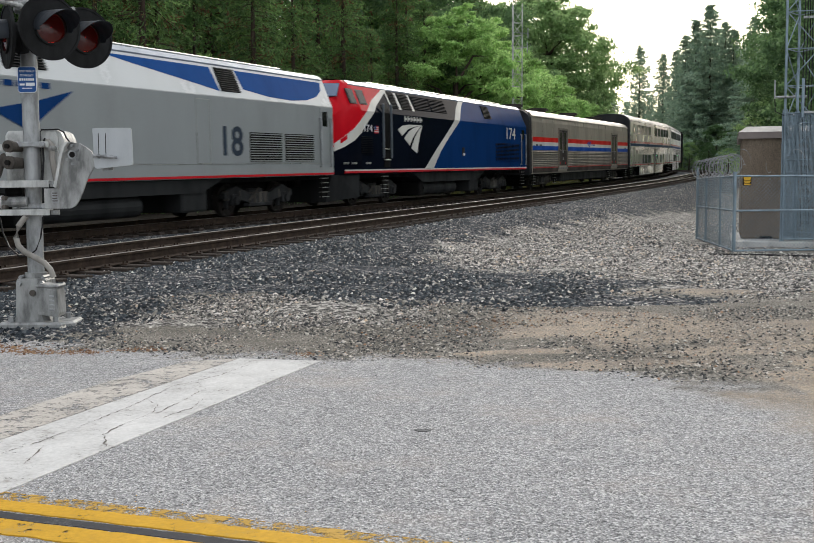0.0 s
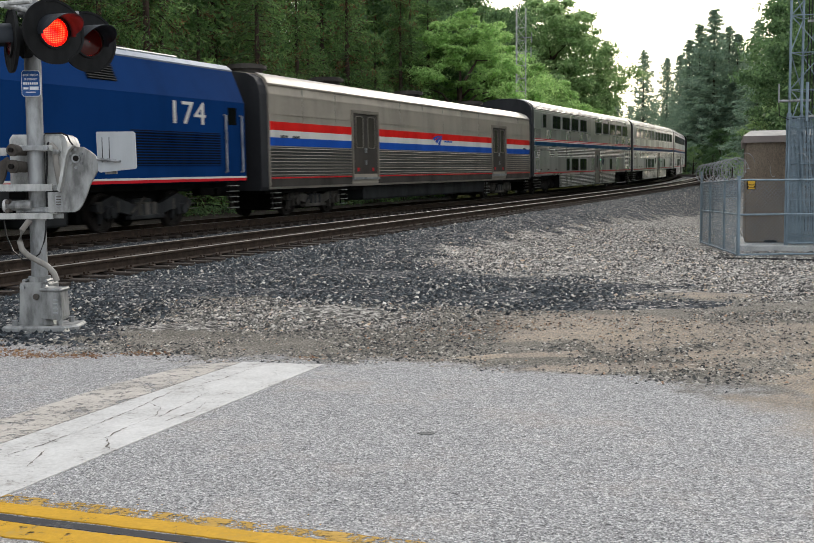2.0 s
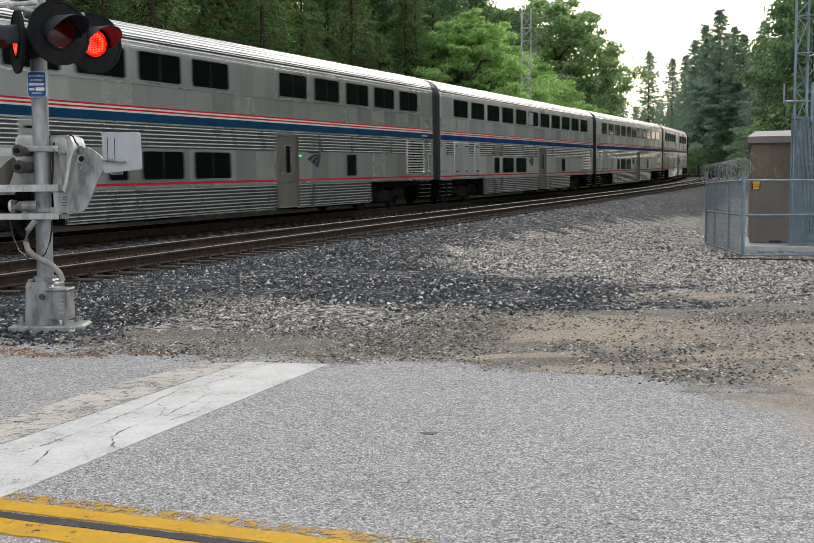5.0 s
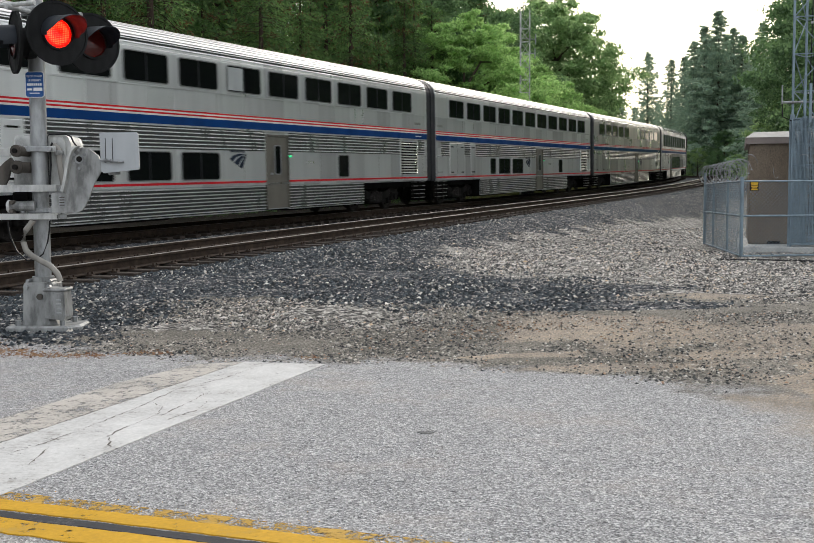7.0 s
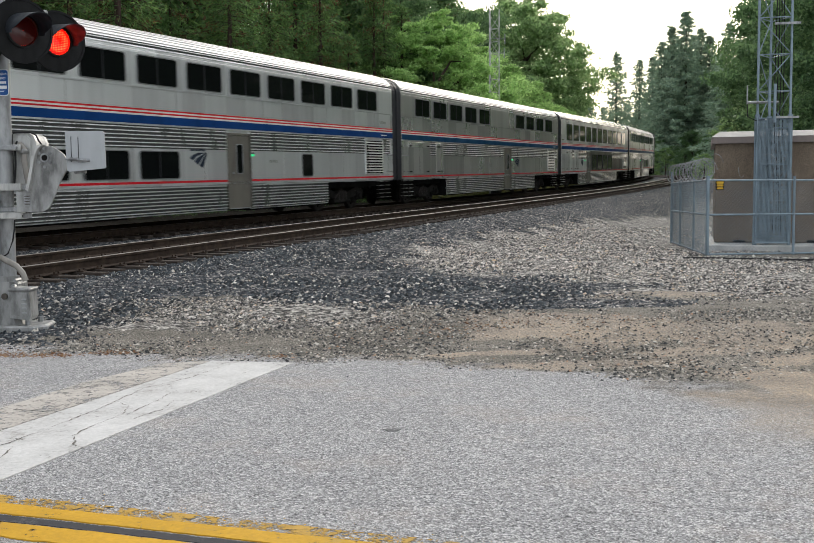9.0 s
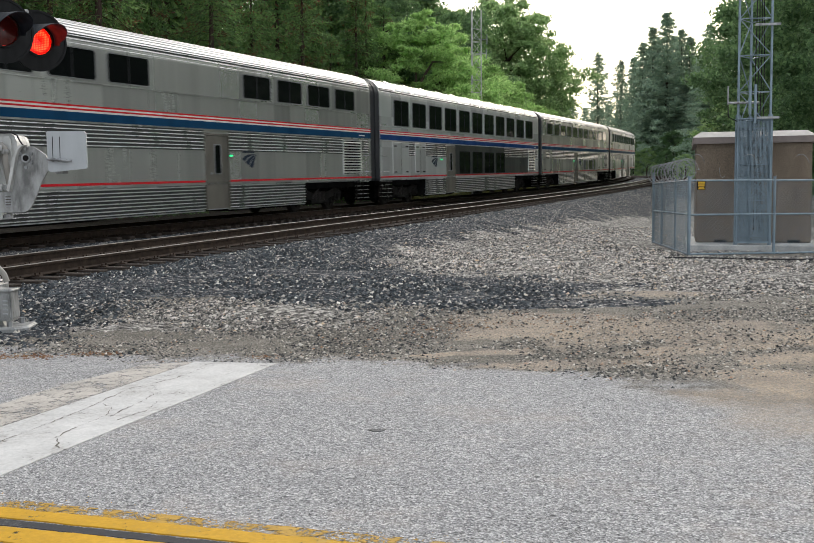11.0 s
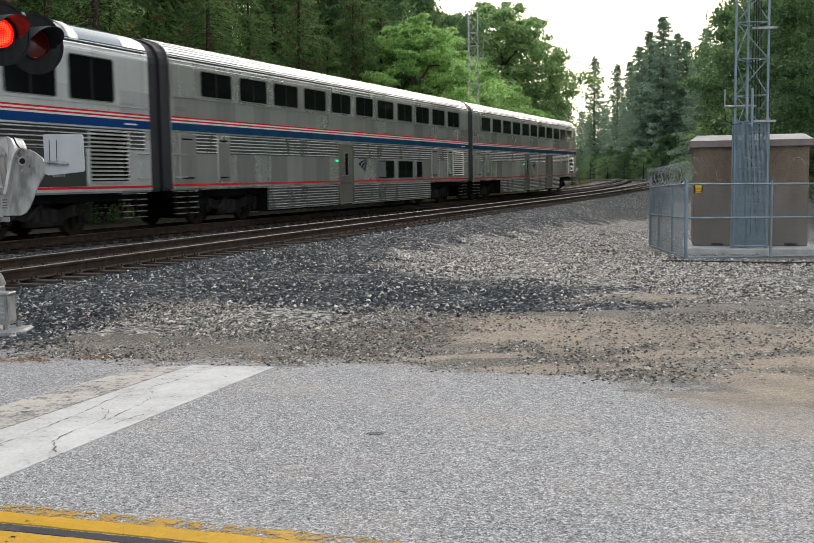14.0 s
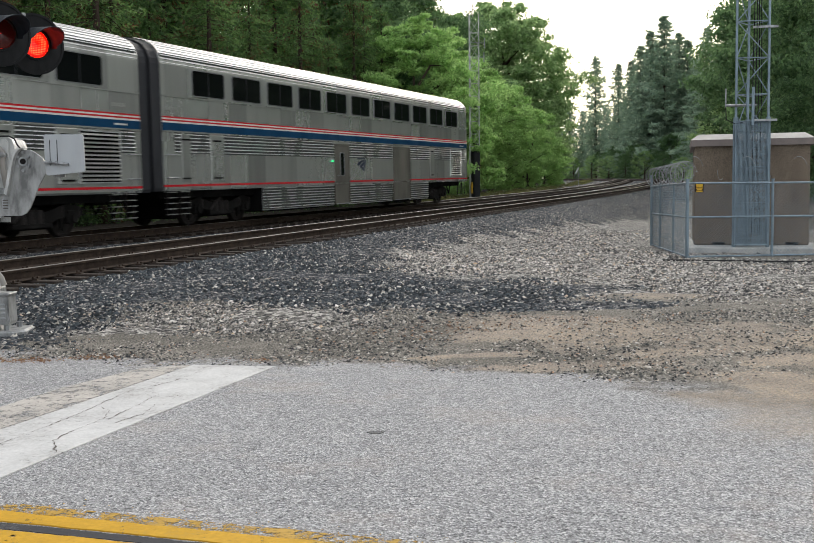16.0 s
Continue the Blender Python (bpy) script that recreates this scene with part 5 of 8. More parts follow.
        for a, b in ((-3.8, -2.2), (-2.1, -0.4)):
            louvre(car, a, b, 3.45, 3.98, 0.055, "", (UNDER, LOCO_NAVY))
        louvre(car, 4.2, 5.2, 3.42, 4.0, 0.055, "black louvred vent")
        louvre(car, 5.5, 9.15, 1.53, 2.36, 0.06, "low side grille", (UNDER, LOCO_MID))
        louvre(car, -8.65, -7.75, 1.75, 2.35, 0.06, "", (UNDER, LOCO_NAVY))
        # cab windows
        for a, b in ((-9.25, -8.75), (-8.55, -7.95)):
            for sg in (-1, 1):
                mb = MB()
                side_paint(mb, [(a, 3.42), (b, 3.42), (b, 3.92), (a, 3.92)], RUBBER, 0.02, (sg,))
                side_paint(mb, [(a + 0.06, 3.46), (b - 0.05, 3.46), (b - 0.05, 3.88), (a + 0.06, 3.88)], GLASS_DARK, 0.026, (sg,))
                part("cab_window", mb, car, "dark cab side window")
        # boarding ladder recess with two handrails
        for sg in (-1, 1):
            mb = MB()
            side_paint(mb, [(-6.85, 1.30), (-6.32, 1.30), (-6.32, 3.5), (-6.85, 3.5)], UNDER, 0.010, (sg,))
            part("door", mb, car, "narrow side door recess")
            for z in (1.55, 1.92):
                mb = MB()
                mb.box(-6.84, -6.33, *sorted((sg * HALF, sg * (HALF + 0.05))), z, z + 0.04, STEEL_DULL, 0.01)
                part("door_step", mb, car, "bright step in the door recess")
            for x in (-6.92, -6.25):
                mb = MB()
                mb.box(x - 0.055, x + 0.055, *sorted((sg * HALF, sg * (HALF + 0.07))), 1.62, 3.52, RAIL_GREY, 0.02)
                part("handrail", mb, car, "dull grey handrail")
        # emblem: three white blades, with plain bars above
        mb = MB()
        y0, y1 = -HALF - 0.018, -HALF
        blades = ([(-5.60, 2.66), (-5.25, 2.80), (-4.6, 2.87), (-3.35, 2.88), (-4.1, 2.80), (-4.7, 2.70), (-5.25, 2.44)],
                  [(-5.05, 2.36), (-4.6, 2.62), (-4.1, 2.77), (-3.4, 2.87), (-3.9, 2.62), (-4.3, 2.36), (-4.55, 2.10)],
                  [(-4.40, 2.00), (-4.05, 2.40), (-3.70, 2.66), (-3.30, 2.87), (-3.55, 2.52), (-3.72, 2.18), (-3.85, 1.82)])
        for b in blades:
            mb.prism([(x, z) for x, z in b], y0, y1, WHITE, "y")
        for k in range(6):
            x = -5.0 + 0.29 * k
            mb.box(x, x + 0.22, y0, y1, 3.03, 3.11, WHITE)
            mb.box(x, x + 0.06, y0, y1, 2.97, 3.17, WHITE)
        part("emblem", mb, car, "white fan-shaped emblem with plain bars above")
        num = Matrix.Translation((7.72, -HALF - 0.016, 2.80)) @ Matrix.Rotation(radians(90), 4, "X")
        writing(car, "road_number", "174", 0.80, WHITE, num, 0.006, 1.36)
        num = Matrix.Translation((-8.15, -HALF - 0.014, 2.62)) @ Matrix.Rotation(radians(90), 4, "X")
        writing(car, "road_number", "174", 0.34, SIGN_WHITE, num, 0.006, 0.62)
        mb = MB()
        for k in range(7):
            mb.box(-7.62, -7.28, -HALF - 0.012, -HALF, 2.48 + 0.035 * k, 2.515 + 0.035 * k, RED if k % 2 == 0 else WHITE)
        mb.box(-7.62, -7.46, -HALF - 0.014, -HALF, 2.60, 2.725, NAVY)
        part("flag_decal", mb, car, "small striped flag decal")
        mb = MB()
        for x in (-10.0, -9.4, -8.3):
            for k in range(4):
                mb.box(x + 0.1 * k, x + 0.07 + 0.1 * k, -HALF - 0.012, -HALF, 1.42, 1.49, STEEL_DULL)
        mb.box(1.05, 1.35, -HALF - 0.02, -HALF, 1.75, 2.1, BLACK)
        mb.box(1.15, 1.35, -HALF - 0.024, -HALF, 1.76, 1.86, SIGN_WHITE)
        part("lettering_bars", mb, car)
    else:
        side_paint(mb, [(-9.8, SHOULDER + 0.02), (10.34, SHOULDER + 0.02), (10.34, 4.05), (-9.8, 4.05)], LOCO_WHITE, 0.006)
        part("white_field", mb, car, "pale upper field")
        mb = MB()
        side_paint(mb, [(-0.3, 3.98), (0.9, 3.80), (2.4, 3.60), (4.1, 3.36), (4.0, 3.98)], LOCO_BLUE, 0.012)
        side_paint(mb, [(-9.6, 3.98), (-4.2, 3.98), (-5.2, 3.55), (-6.5, 3.35), (-9.0, 3.35)], LOCO_BLUE, 0.012)
        side_paint(mb, [(5.2, 3.98), (10.1, 3.98), (9.95, 3.72), (9.5, 3.50), (8.8, 3.36), (7.8, 3.30), (6.6, 3.34), (5.3, 3.48)], LOCO_BLUE, 0.012)
        part("blue_field", mb, car, "bright blue swooping fields")
        louvre(car, 4.18, 5.12, 3.36, 4.0, 0.055, "black louvred vent")
        louvre(car, -3.4, -2.2, 3.40, 4.0, 0.055, "black louvred vent")
        for a, b in ((5.4, 7.12), (7.32, 9.05)):
            louvre(car, a, b, 1.52, 2.32, 0.062, "dark side grille", (UNDER, LOCO_GREY))
        mb = MB()
        side_paint(mb, [(-9.9, 1.10), (10.35, 1.10), (10.35, 1.16), (-9.9, 1.16)], RED, 0.014)
        part("sill_stripe", mb, car, "thin red sill stripe")
        num = Matrix.Translation((4.46, -HALF - 0.012, 2.02)) @ Matrix.Rotation(radians(90), 4, "X")
        writing(car, "road_number", "18", 1.08, NUMBER_DARK, num, 0.006, 0.95, 0.018)
        mb = MB()
        for x0, x1 in ((2.9, 3.5), (-4.0, -2.6)):
            for sg in (-1, 1):
                y0, y1 = sorted((sg * HALF, sg * (HALF + 0.006)))
                for a, b, c, d in ((x0, x1, 1.46, 1.475), (x0, x1, 3.1, 3.115), (x0, x0 + 0.015, 1.475, 3.1), (x1 - 0.015, x1, 1.475, 3.1)):
                    mb.box(a, b, y0, y1, c, d, STEEL_DULL)
        mb.box(-9.0, 10.3, -HALF - 0.008, -HALF, 1.45, 1.462, STEEL_DULL)
        tagged(part("panel_seams", mb, car), kind="stuff")
        mb = MB()
        y0, y1 = -HALF - 0.014, -HALF
        mb.prism([(-3.9, 2.55), (-2.7, 2.75), (-1.55, 3.02), (-2.3, 2.55), (-2.9, 2.15)], y0, y1, NAVY, "y")
        for k in range(6):
            mb.box(-4.2 + 0.34 * k, -3.95 + 0.34 * k, y0, y1, 3.02, 3.14, NAVY)
        part("emblem", mb, car, "dark blue wedge emblem with plain bars")
    # rear door and rails
    x0, x1 = (9.4, 10.05) if new_paint else (9.5, 10.05)
    for sg in (-1, 1):
        mb = MB()
        side_paint(mb, [(x0, 1.50), (x1, 1.50), (x1, 3.18), (x0, 3.18)], LOCO_MID if new_paint else LOCO_GREY, 0.014, (sg,))
        d = part("rear_door", mb, car, "narrow rear side door")
        mb = MB()
        side_paint(mb, [(x0 + 0.12, 2.6), (x1 - 0.12, 2.6), (x1 - 0.12, 3.05), (x0 + 0.12, 3.05)], GLASS_DARK, 0.02, (sg,))
        part("door_window", mb, d)
        for x in (x0 - 0.06, x1 + 0.06):
            mb = MB()
            mb.tube([(x, sg * HALF, 1.35), (x, sg * (HALF + 0.07), 1.36), (x, sg * (HALF + 0.07), 2.84), (x, sg * HALF, 2.85)], 0.028, GALV, 6)
            part("handrail", mb, d)
    # tank, skirts and steps
    mb = MB()
    out = [(-4.4, 1.2), (4.6, 1.2), (3.2, 0.42 + 0.3), (-3.0, 0.42 + 0.3)]
    mb.prism(out, -1.42, 1.42, SKIRT, "y")
    part("side_fairing", mb, car, "dark grey side fairing")
    mb = MB()
    mb.tube([(-2.7, -1.05, 0.48), (0.9, -1.05, 0.48)], 0.27, SKIRT, 16)
    mb.tube([(-2.7, 1.05, 0.48), (0.9, 1.05, 0.48)], 0.27, SKIRT, 16)
    mb.box(-3.2, -2.8, -1.35, 1.35, 0.20, 0.75, UNDER, 0.04)
    mb.box(2.4, 3.5, -1.38, 1.38, 0.24, 1.0, SKIRT, 0.05)
    mb.box(-9.9, 10.2, -1.2, 1.2, 0.95, 1.24, UNDER)
    for xx in (-10.5, 10.5):
        mb.box(xx - 0.35, xx + 0.35, -0.15, 0.15, 0.72, 0.98, TRUCK, 0.03)
    part("fuel_tank", mb, car, "dark fuel tank and air reservoirs")
    mb = MB()
    mb.loft([[(-10.5, -1.1, 0.2), (-10.5, 1.1, 0.2), (-10.35, 1.3, 1.22), (-10.35, -1.3, 1.22)], [(-8.7, -1.44, 0.32), (-8.7, 1.44, 0.32), (-8.7, 1.46, 1.22), (-8.7, -1.46, 1.22)]], SKIRT)
    part("pilot", mb, car, "dark grey snow pilot")
    for sg in (-1, 1):
        for xx in (-6.7, 9.75):
            put_step(car, xx, sg * (HALF - 0.05), 0.10)
        mb = MB()
        for z in (1.0, 1.4, 1.8, 2.2, 2.6):
            mb.tube([(10.36, sg * 0.4, z), (10.42, sg * 0.9, z)], 0.02, GALV, 5)
        part("end_rungs", mb, car)
    add_trucks(car, 6.6, 2.74, TRUCK_LOCO)
    return car


WINDSCREEN = Mat("windscreen_glass", (0.10, 0.14, 0.22), 0.06, 0.3).m
LOCO_ROOF = painted("pale_blue_grey_roof_paint", (0.26, 0.30, 0.36), 0.4, 0.2, 0.2)
NUMBER_DARK = painted("slate_blue_lettering", (0.022, 0.038, 0.062), 0.45)
loco(S7 - CAR * 3 - 10.95, "dark blue diesel locomotive with red nose and white stripes", "dark")
loco(S7 - CAR * 3 - 31.87, "silver-grey diesel locomotive with a blue and white upper band", "silver")


# ------------------------------------------------------------------ crossing signal
FLASHERS = []
MX, MY = -3.865, 10.72
MZ = zground(MX, MY)
PXM = 0.00539


def ux(u, y=0.0):
    """Across the mast: u in units of 5.2 mm, for a part that lies y behind the mast's axis."""
    return (u - 76.5) * 0.96 * PXM * (1 + y / 10.72) + MX * y / 10.72


def uz(v, y=0.0):
    """Up the mast from its foot, in units of 5.4 mm, for a part that lies y behind the mast's axis."""
    return ((619.5 - v) * PXM - 1.3) * (1 + y / 10.72) + 1.3


def ring_of(points, y):
    return [(ux(a, y), uz(b, y)) for a, b in points]


def disc_ring(mb, r0, r1, y0, y1, mat, n=40):
    mb.loft([[(r * math.cos(2 * math.pi * i / n), y, r * math.sin(2 * math.pi * i / n)) for i in range(n)] for r, y in ((r1, y0), (r1, y1), (r0, y1), (r0, y0), (r1, y0))], mat, caps=False)


def lamp_head(parent, m, right):
    """A flashing lamp: background disc, housing, visor and a lens; it faces -y of its pose."""
    mb = MB()
    disc_ring(mb, 0.150, 0.315, -0.012, 0.012, BLACK)
    disc_ring(mb, 0.296, 0.318, -0.020, -0.010, BLACK)
    bg = part("background_disc", mb, parent, "round black background disc", True)
    bg.matrix_basis = m
    mb = MB()
    n = 24
    mb.loft([[(r * math.cos(2 * math.pi * i / n), y, r * math.sin(2 * math.pi * i / n)) for i in range(n)] for r, y in ((0.150, -0.02), (0.150, 0.10), (0.170, 0.101), (0.15, 0.19), (0.05, 0.22))], BLACK, caps=False)
    mb.tube([(0, 0.2, 0), (0, 0.30, 0), (0, 0.34, 0.06)], 0.035, BLACK, 8)
    disc_ring(mb, 0.148, 0.168, -0.035, -0.005, BLACK)
    h = part("housing", mb, parent, "", True)
    h.matrix_basis = m
    mb = MB()
    rings = []
    for k in range(2):
        r = 0.172 - 0.005 * k
        ring = []
        for i in range(21):
            a = radians(-12 + 204 * i / 20)
            length = 0.43 * (0.30 + 0.70 * max(0.0, math.sin(a)) ** 0.6)
            ring.append((a, r, length))
        rings.append(ring)
    outer, inner = rings
    near = [(r * math.cos(a), -0.02, r * math.sin(a)) for a, r, l in outer]
    far = [(r * math.cos(a) * 1.02, -0.02 - l, r * math.sin(a) - 0.10 * l) for a, r, l in outer]
    far_i = [(r * math.cos(a) * 1.02, -0.02 - l, r * math.sin(a) - 0.10 * l) for a, r, l in inner]
    near_i = [(r * math.cos(a), -0.02, r * math.sin(a)) for a, r, l in inner]
    mb.loft([near, far, far_i, near_i], HOOD, caps=False, closed=False)
    v = part("visor", mb, parent, "weathered black visor", True)
    v.matrix_basis = m
    # two-faced lens disc: turning its lit face forward stands in for switching on
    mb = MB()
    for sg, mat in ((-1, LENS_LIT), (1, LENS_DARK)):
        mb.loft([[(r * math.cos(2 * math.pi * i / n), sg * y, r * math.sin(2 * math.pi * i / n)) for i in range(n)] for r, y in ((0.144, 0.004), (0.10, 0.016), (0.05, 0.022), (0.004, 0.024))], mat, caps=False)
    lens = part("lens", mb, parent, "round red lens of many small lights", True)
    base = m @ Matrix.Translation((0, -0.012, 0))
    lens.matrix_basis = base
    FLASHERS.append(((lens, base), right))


def build_signal():
    t = thing("crossing_signal", pose(MX, MY, MZ), "grey crossing signal mast with red flashing lamps beside the track", "crossing signal")
    mb = MB()
    mb.tube([(0, 0, uz(545)), (0, 0, uz(-80))], 0.083, GALV, 20)
    part("mast", mb, t, "galvanised round mast", True)
    mb = MB()
    mb.tube([(0, 0, uz(-80)), (0, 0, uz(-86))], 0.09, GALV, 20)
    part("mast_cap", mb, t)
    # split cast base with a wide foot plate
    mb = MB()
    foot = [(-0.32, -0.24), (-0.24, -0.28), (0.34, -0.28), (0.44, -0.16), (0.40, 0.24), (-0.28, 0.24)]
    mb.loft([[(x * q, y * q, z) for x, y in foot] for z, q in ((-0.06, 1.0), (0.025, 1.0), (0.045, 0.93))], ALU)
    for x, y in ((-0.20, -0.20), (0.26, -0.20), (0.28, 0.12)):
        mb.tube([(x, y, 0.04), (x, y, 0.10)], 0.030, GALV, 6)
    part("foot_plate", mb, t, "cast foot plate")
    mb = MB()
    mb.loft([[(x * q, y, z) for x, y in ((-0.155, -0.17), (0.10, -0.17), (0.15, -0.12), (0.15, 0.16), (-0.155, 0.16))] for z, q in ((0.04, 1.22), (0.10, 1.05), (0.30, 0.98), (0.46, 0.95), (0.485, 0.86))], ALU)
    mb.tube([(0, 0, 0.46), (0, 0, 0.54)], 0.112, ALU, 20)
    for x in (-0.115, 0.115):
        mb.tube([(x, -0.20, 0.44), (x, -0.14, 0.44)], 0.026, GALV, 6)
        mb.tube([(x, -0.15, 0.50), (x, 0.10, 0.50)], 0.018, GALV, 6)
    mb.tube([(0.02, -0.19, 0.34), (0.02, -0.15, 0.34)], 0.032, HUB, 10)
    part("base_casting", mb, t, "cast aluminium junction base", False)
    mb = MB()
    box = [(0.10, 0.13), (0.29, 0.10), (0.315, 0.14), (0.30, 0.40), (0.13, 0.445), (0.10, 0.42)]
    mb.prism(box, -0.27, -0.04, ALU, "y")
    mb.prism([(0.12, 0.16), (0.285, 0.135), (0.30, 0.16), (0.285, 0.375), (0.14, 0.41), (0.12, 0.40)], -0.282, -0.27, ALU, "y")
    for k in range(4):
        mb.box(0.225, 0.275, -0.288, -0.28, 0.17 + 0.045 * k, 0.19 + 0.045 * k, GALV, 0.003)
    mb.box(0.09, 0.32, -0.29, -0.03, 0.40, 0.43, ALU, 0.01)
    part("terminal_box", mb, t, "small grey terminal box")
    # upper cross arm along the track
    d = Vector((0.336, 0.942, 0)).normalized()
    e = Vector((0.942, -0.336, 0)).normalized()
    arm_z = uz(18)
    mb = MB()
    mb.tube([-d * 0.44 + Vector((0, 0, arm_z)) + e * 0.02, d * 0.44 + Vector((0, 0, arm_z)) + e * 0.02], 0.028, ALU_WHITE, 10)
    mb.tube([e * -0.22 + Vector((0, 0, arm_z + 0.03)) - d * 0.36, e * 0.30 + Vector((0, 0, arm_z + 0.03)) - d * 0.36], 0.024, ALU_WHITE, 8)
    mb.tube([e * -0.22 + Vector((0, 0, arm_z + 0.03)) + d * 0.36, e * 0.30 + Vector((0, 0, arm_z + 0.03)) + d * 0.36], 0.024, ALU_WHITE, 8)
    mb.box(-0.11, 0.11, -0.11, 0.11, arm_z - 0.06, arm_z + 0.06, ALU, 0.02)
    part("cross_arm", mb, t, "pale cross arm")
    lz = uz(73)
    face = Matrix.Rotation(radians(44), 4, "Z")
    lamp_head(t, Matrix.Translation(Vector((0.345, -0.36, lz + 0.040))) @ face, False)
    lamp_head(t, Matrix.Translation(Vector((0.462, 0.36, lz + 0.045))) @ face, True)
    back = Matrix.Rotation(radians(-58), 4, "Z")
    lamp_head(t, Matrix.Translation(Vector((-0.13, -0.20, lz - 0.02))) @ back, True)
    # blue notice
    mb = MB()
    sx0, sx1, sz0, sz1 = ux(53, -0.11), ux(90.5, -0.11), uz(176, -0.11), uz(127, -0.11)
    mb.prism([(sx0 + 0.02, sz0), (sx1 - 0.02, sz0), (sx1, sz0 + 0.02), (sx1, sz1 - 0.02), (sx1 - 0.02, sz1), (sx0 + 0.02, sz1), (sx0, sz1 - 0.02), (sx0, sz0 + 0.02)], -0.112, -0.106, SIGN_WHITE, "y")
    mb.prism([(sx0 + 0.022, sz0 + 0.006), (sx1 - 0.022, sz0 + 0.006), (sx1 - 0.006, sz0 + 0.022), (sx1 - 0.006, sz1 - 0.022), (sx1 - 0.022, sz1 - 0.006), (sx0 + 0.022, sz1 - 0.006), (sx0 + 0.006, sz1 - 0.022), (sx0 + 0.006, sz0 + 0.022)],
             -0.115, -0.110, SIGN_BLUE, "y")
    mb.box((sx0 + sx1) / 2 - 0.02, (sx0 + sx1) / 2 + 0.02, -0.106, -0.08, sz0 + 0.03, sz1 - 0.03, GALV)
    sign = part("notice", mb, t, "blue emergency notice with white lettering")
    cx = (sx0 + sx1) / 2
    for k, txt in enumerate(("REPORT PROBLEM", "OR EMERGENCY")):
        writing(sign, "lettering", txt, 0.030, SIGN_WHITE, Matrix.Translation((cx, -0.117, sz1 - 0.047 - 0.042 * k)) @ Matrix.Rotation(radians(90), 4, "X"), 0.001, 0.155 - 0.02 * k)
    mb = MB()
    for k in range(7):
        mb.box(cx - 0.075 + 0.022 * k, cx - 0.060 + 0.022 * k, -0.118, -0.114, sz1 - 0.142, sz1 - 0.118, SIGN_WHITE)
    mb.box(cx - 0.075, cx - 0.025, -0.118, -0.114, sz1 - 0.190, sz1 - 0.170, SIGN_WHITE)
    mb.box(cx - 0.012, cx + 0.078, -0.118, -0.114, sz1 - 0.196, sz1 - 0.162, SIGN_WHITE)
    mb.box(cx - 0.05, cx + 0.05, -0.118, -0.114, sz1 - 0.222, sz1 - 0.214, SIGN_WHITE)
    part("lettering_bars", mb, sign)
    # gate machine behind the mast: two case halves with a gasket between them
    mb = MB()
    mb.box(ux(28, 0.2), ux(76, 0.2), 0.10, 0.56, uz(362, 0.2), uz(249, 0.2), ALU_WHITE, 0.05)
    part("machine_case", mb, t, "off-white gate machine case", True)
    mb = MB()
    lid = ring_of([(90, 350), (90, 250), (96, 247), (128, 247), (137, 252), (142, 264), (145, 300), (145, 350)], 0.12)
    mb.prism(lid, 0.09, 0.50, ALU_WHITE, "y")
    inner = ring_of([(95, 348), (95, 256), (101, 252), (124, 252), (130, 258), (131, 348)], 0.08)
    mb.prism(inner, 0.055, 0.10, ALU_WHITE, "y")
    part("case_lid", mb, t, "off-white gate machine lid", True)
    mb = MB()
    mb.tube([(ux(a, 0.05), 0.05, uz(b, 0.05)) for a, b in [(93, 350), (93, 252), (97, 246.5), (130, 246), (141, 251), (146, 262), (157, 276)]], 0.009, CABLE, 6)
    part("case_gasket", mb, t, "dark gasket between the case halves", True)
    for py in (275, 392):
        mb = MB()
        mb.box(-0.115, 0.125, -0.105, 0.10, uz(py) - 0.028, uz(py) + 0.028, GALV, 0.01)
        for x in (-0.14, 0.15):
            mb.box(x - 0.05, x + 0.05, -0.10, -0.06, uz(py) - 0.03, uz(py) + 0.03, ALU_WHITE, 0.008)
            mb.tube([(x, -0.13, uz(py)), (x, 0.10, uz(py))], 0.014, GALV, 6)
            mb.tube([(x, -0.14, uz(py)), (x, -0.10, uz(py))], 0.026, GALV, 6)
        part("mast_clamp", mb, t, "bolted mast clamp")
    # two rails that carry the machine
    for v0, v1 in ((342.5, 356), (398, 409.5)):
        mb = MB()
        mb.box(ux(-90, -0.2), ux(108, -0.2), -0.21, -0.195, uz(v1, -0.2), uz(v0, -0.2), ALU_WHITE, 0.003)
        mb.box(ux(-90, -0.2), ux(108, -0.2), -0.195, -0.09, uz(v0 + 2, -0.2), uz(v0, -0.2), ALU_WHITE)
        mb.box(ux(108.5, -0.2), ux(127, -0.2), -0.19, -0.175, uz(v1 - 1, -0.2), uz(v0 + 1, -0.2), ALU, 0.003)
        for u in (116, 121):
            mb.tube([(ux(u, -0.2), -0.2, uz((v0 + v1) / 2, -0.2)), (ux(u, -0.2), -0.17, uz((v0 + v1) / 2, -0.2))], 0.012, GALV, 6)
        part("carrier_rail", mb, t, "off-white channel rail")
    # curved counterweight arm with a raised white rim
    y = -0.235
    mb = MB()
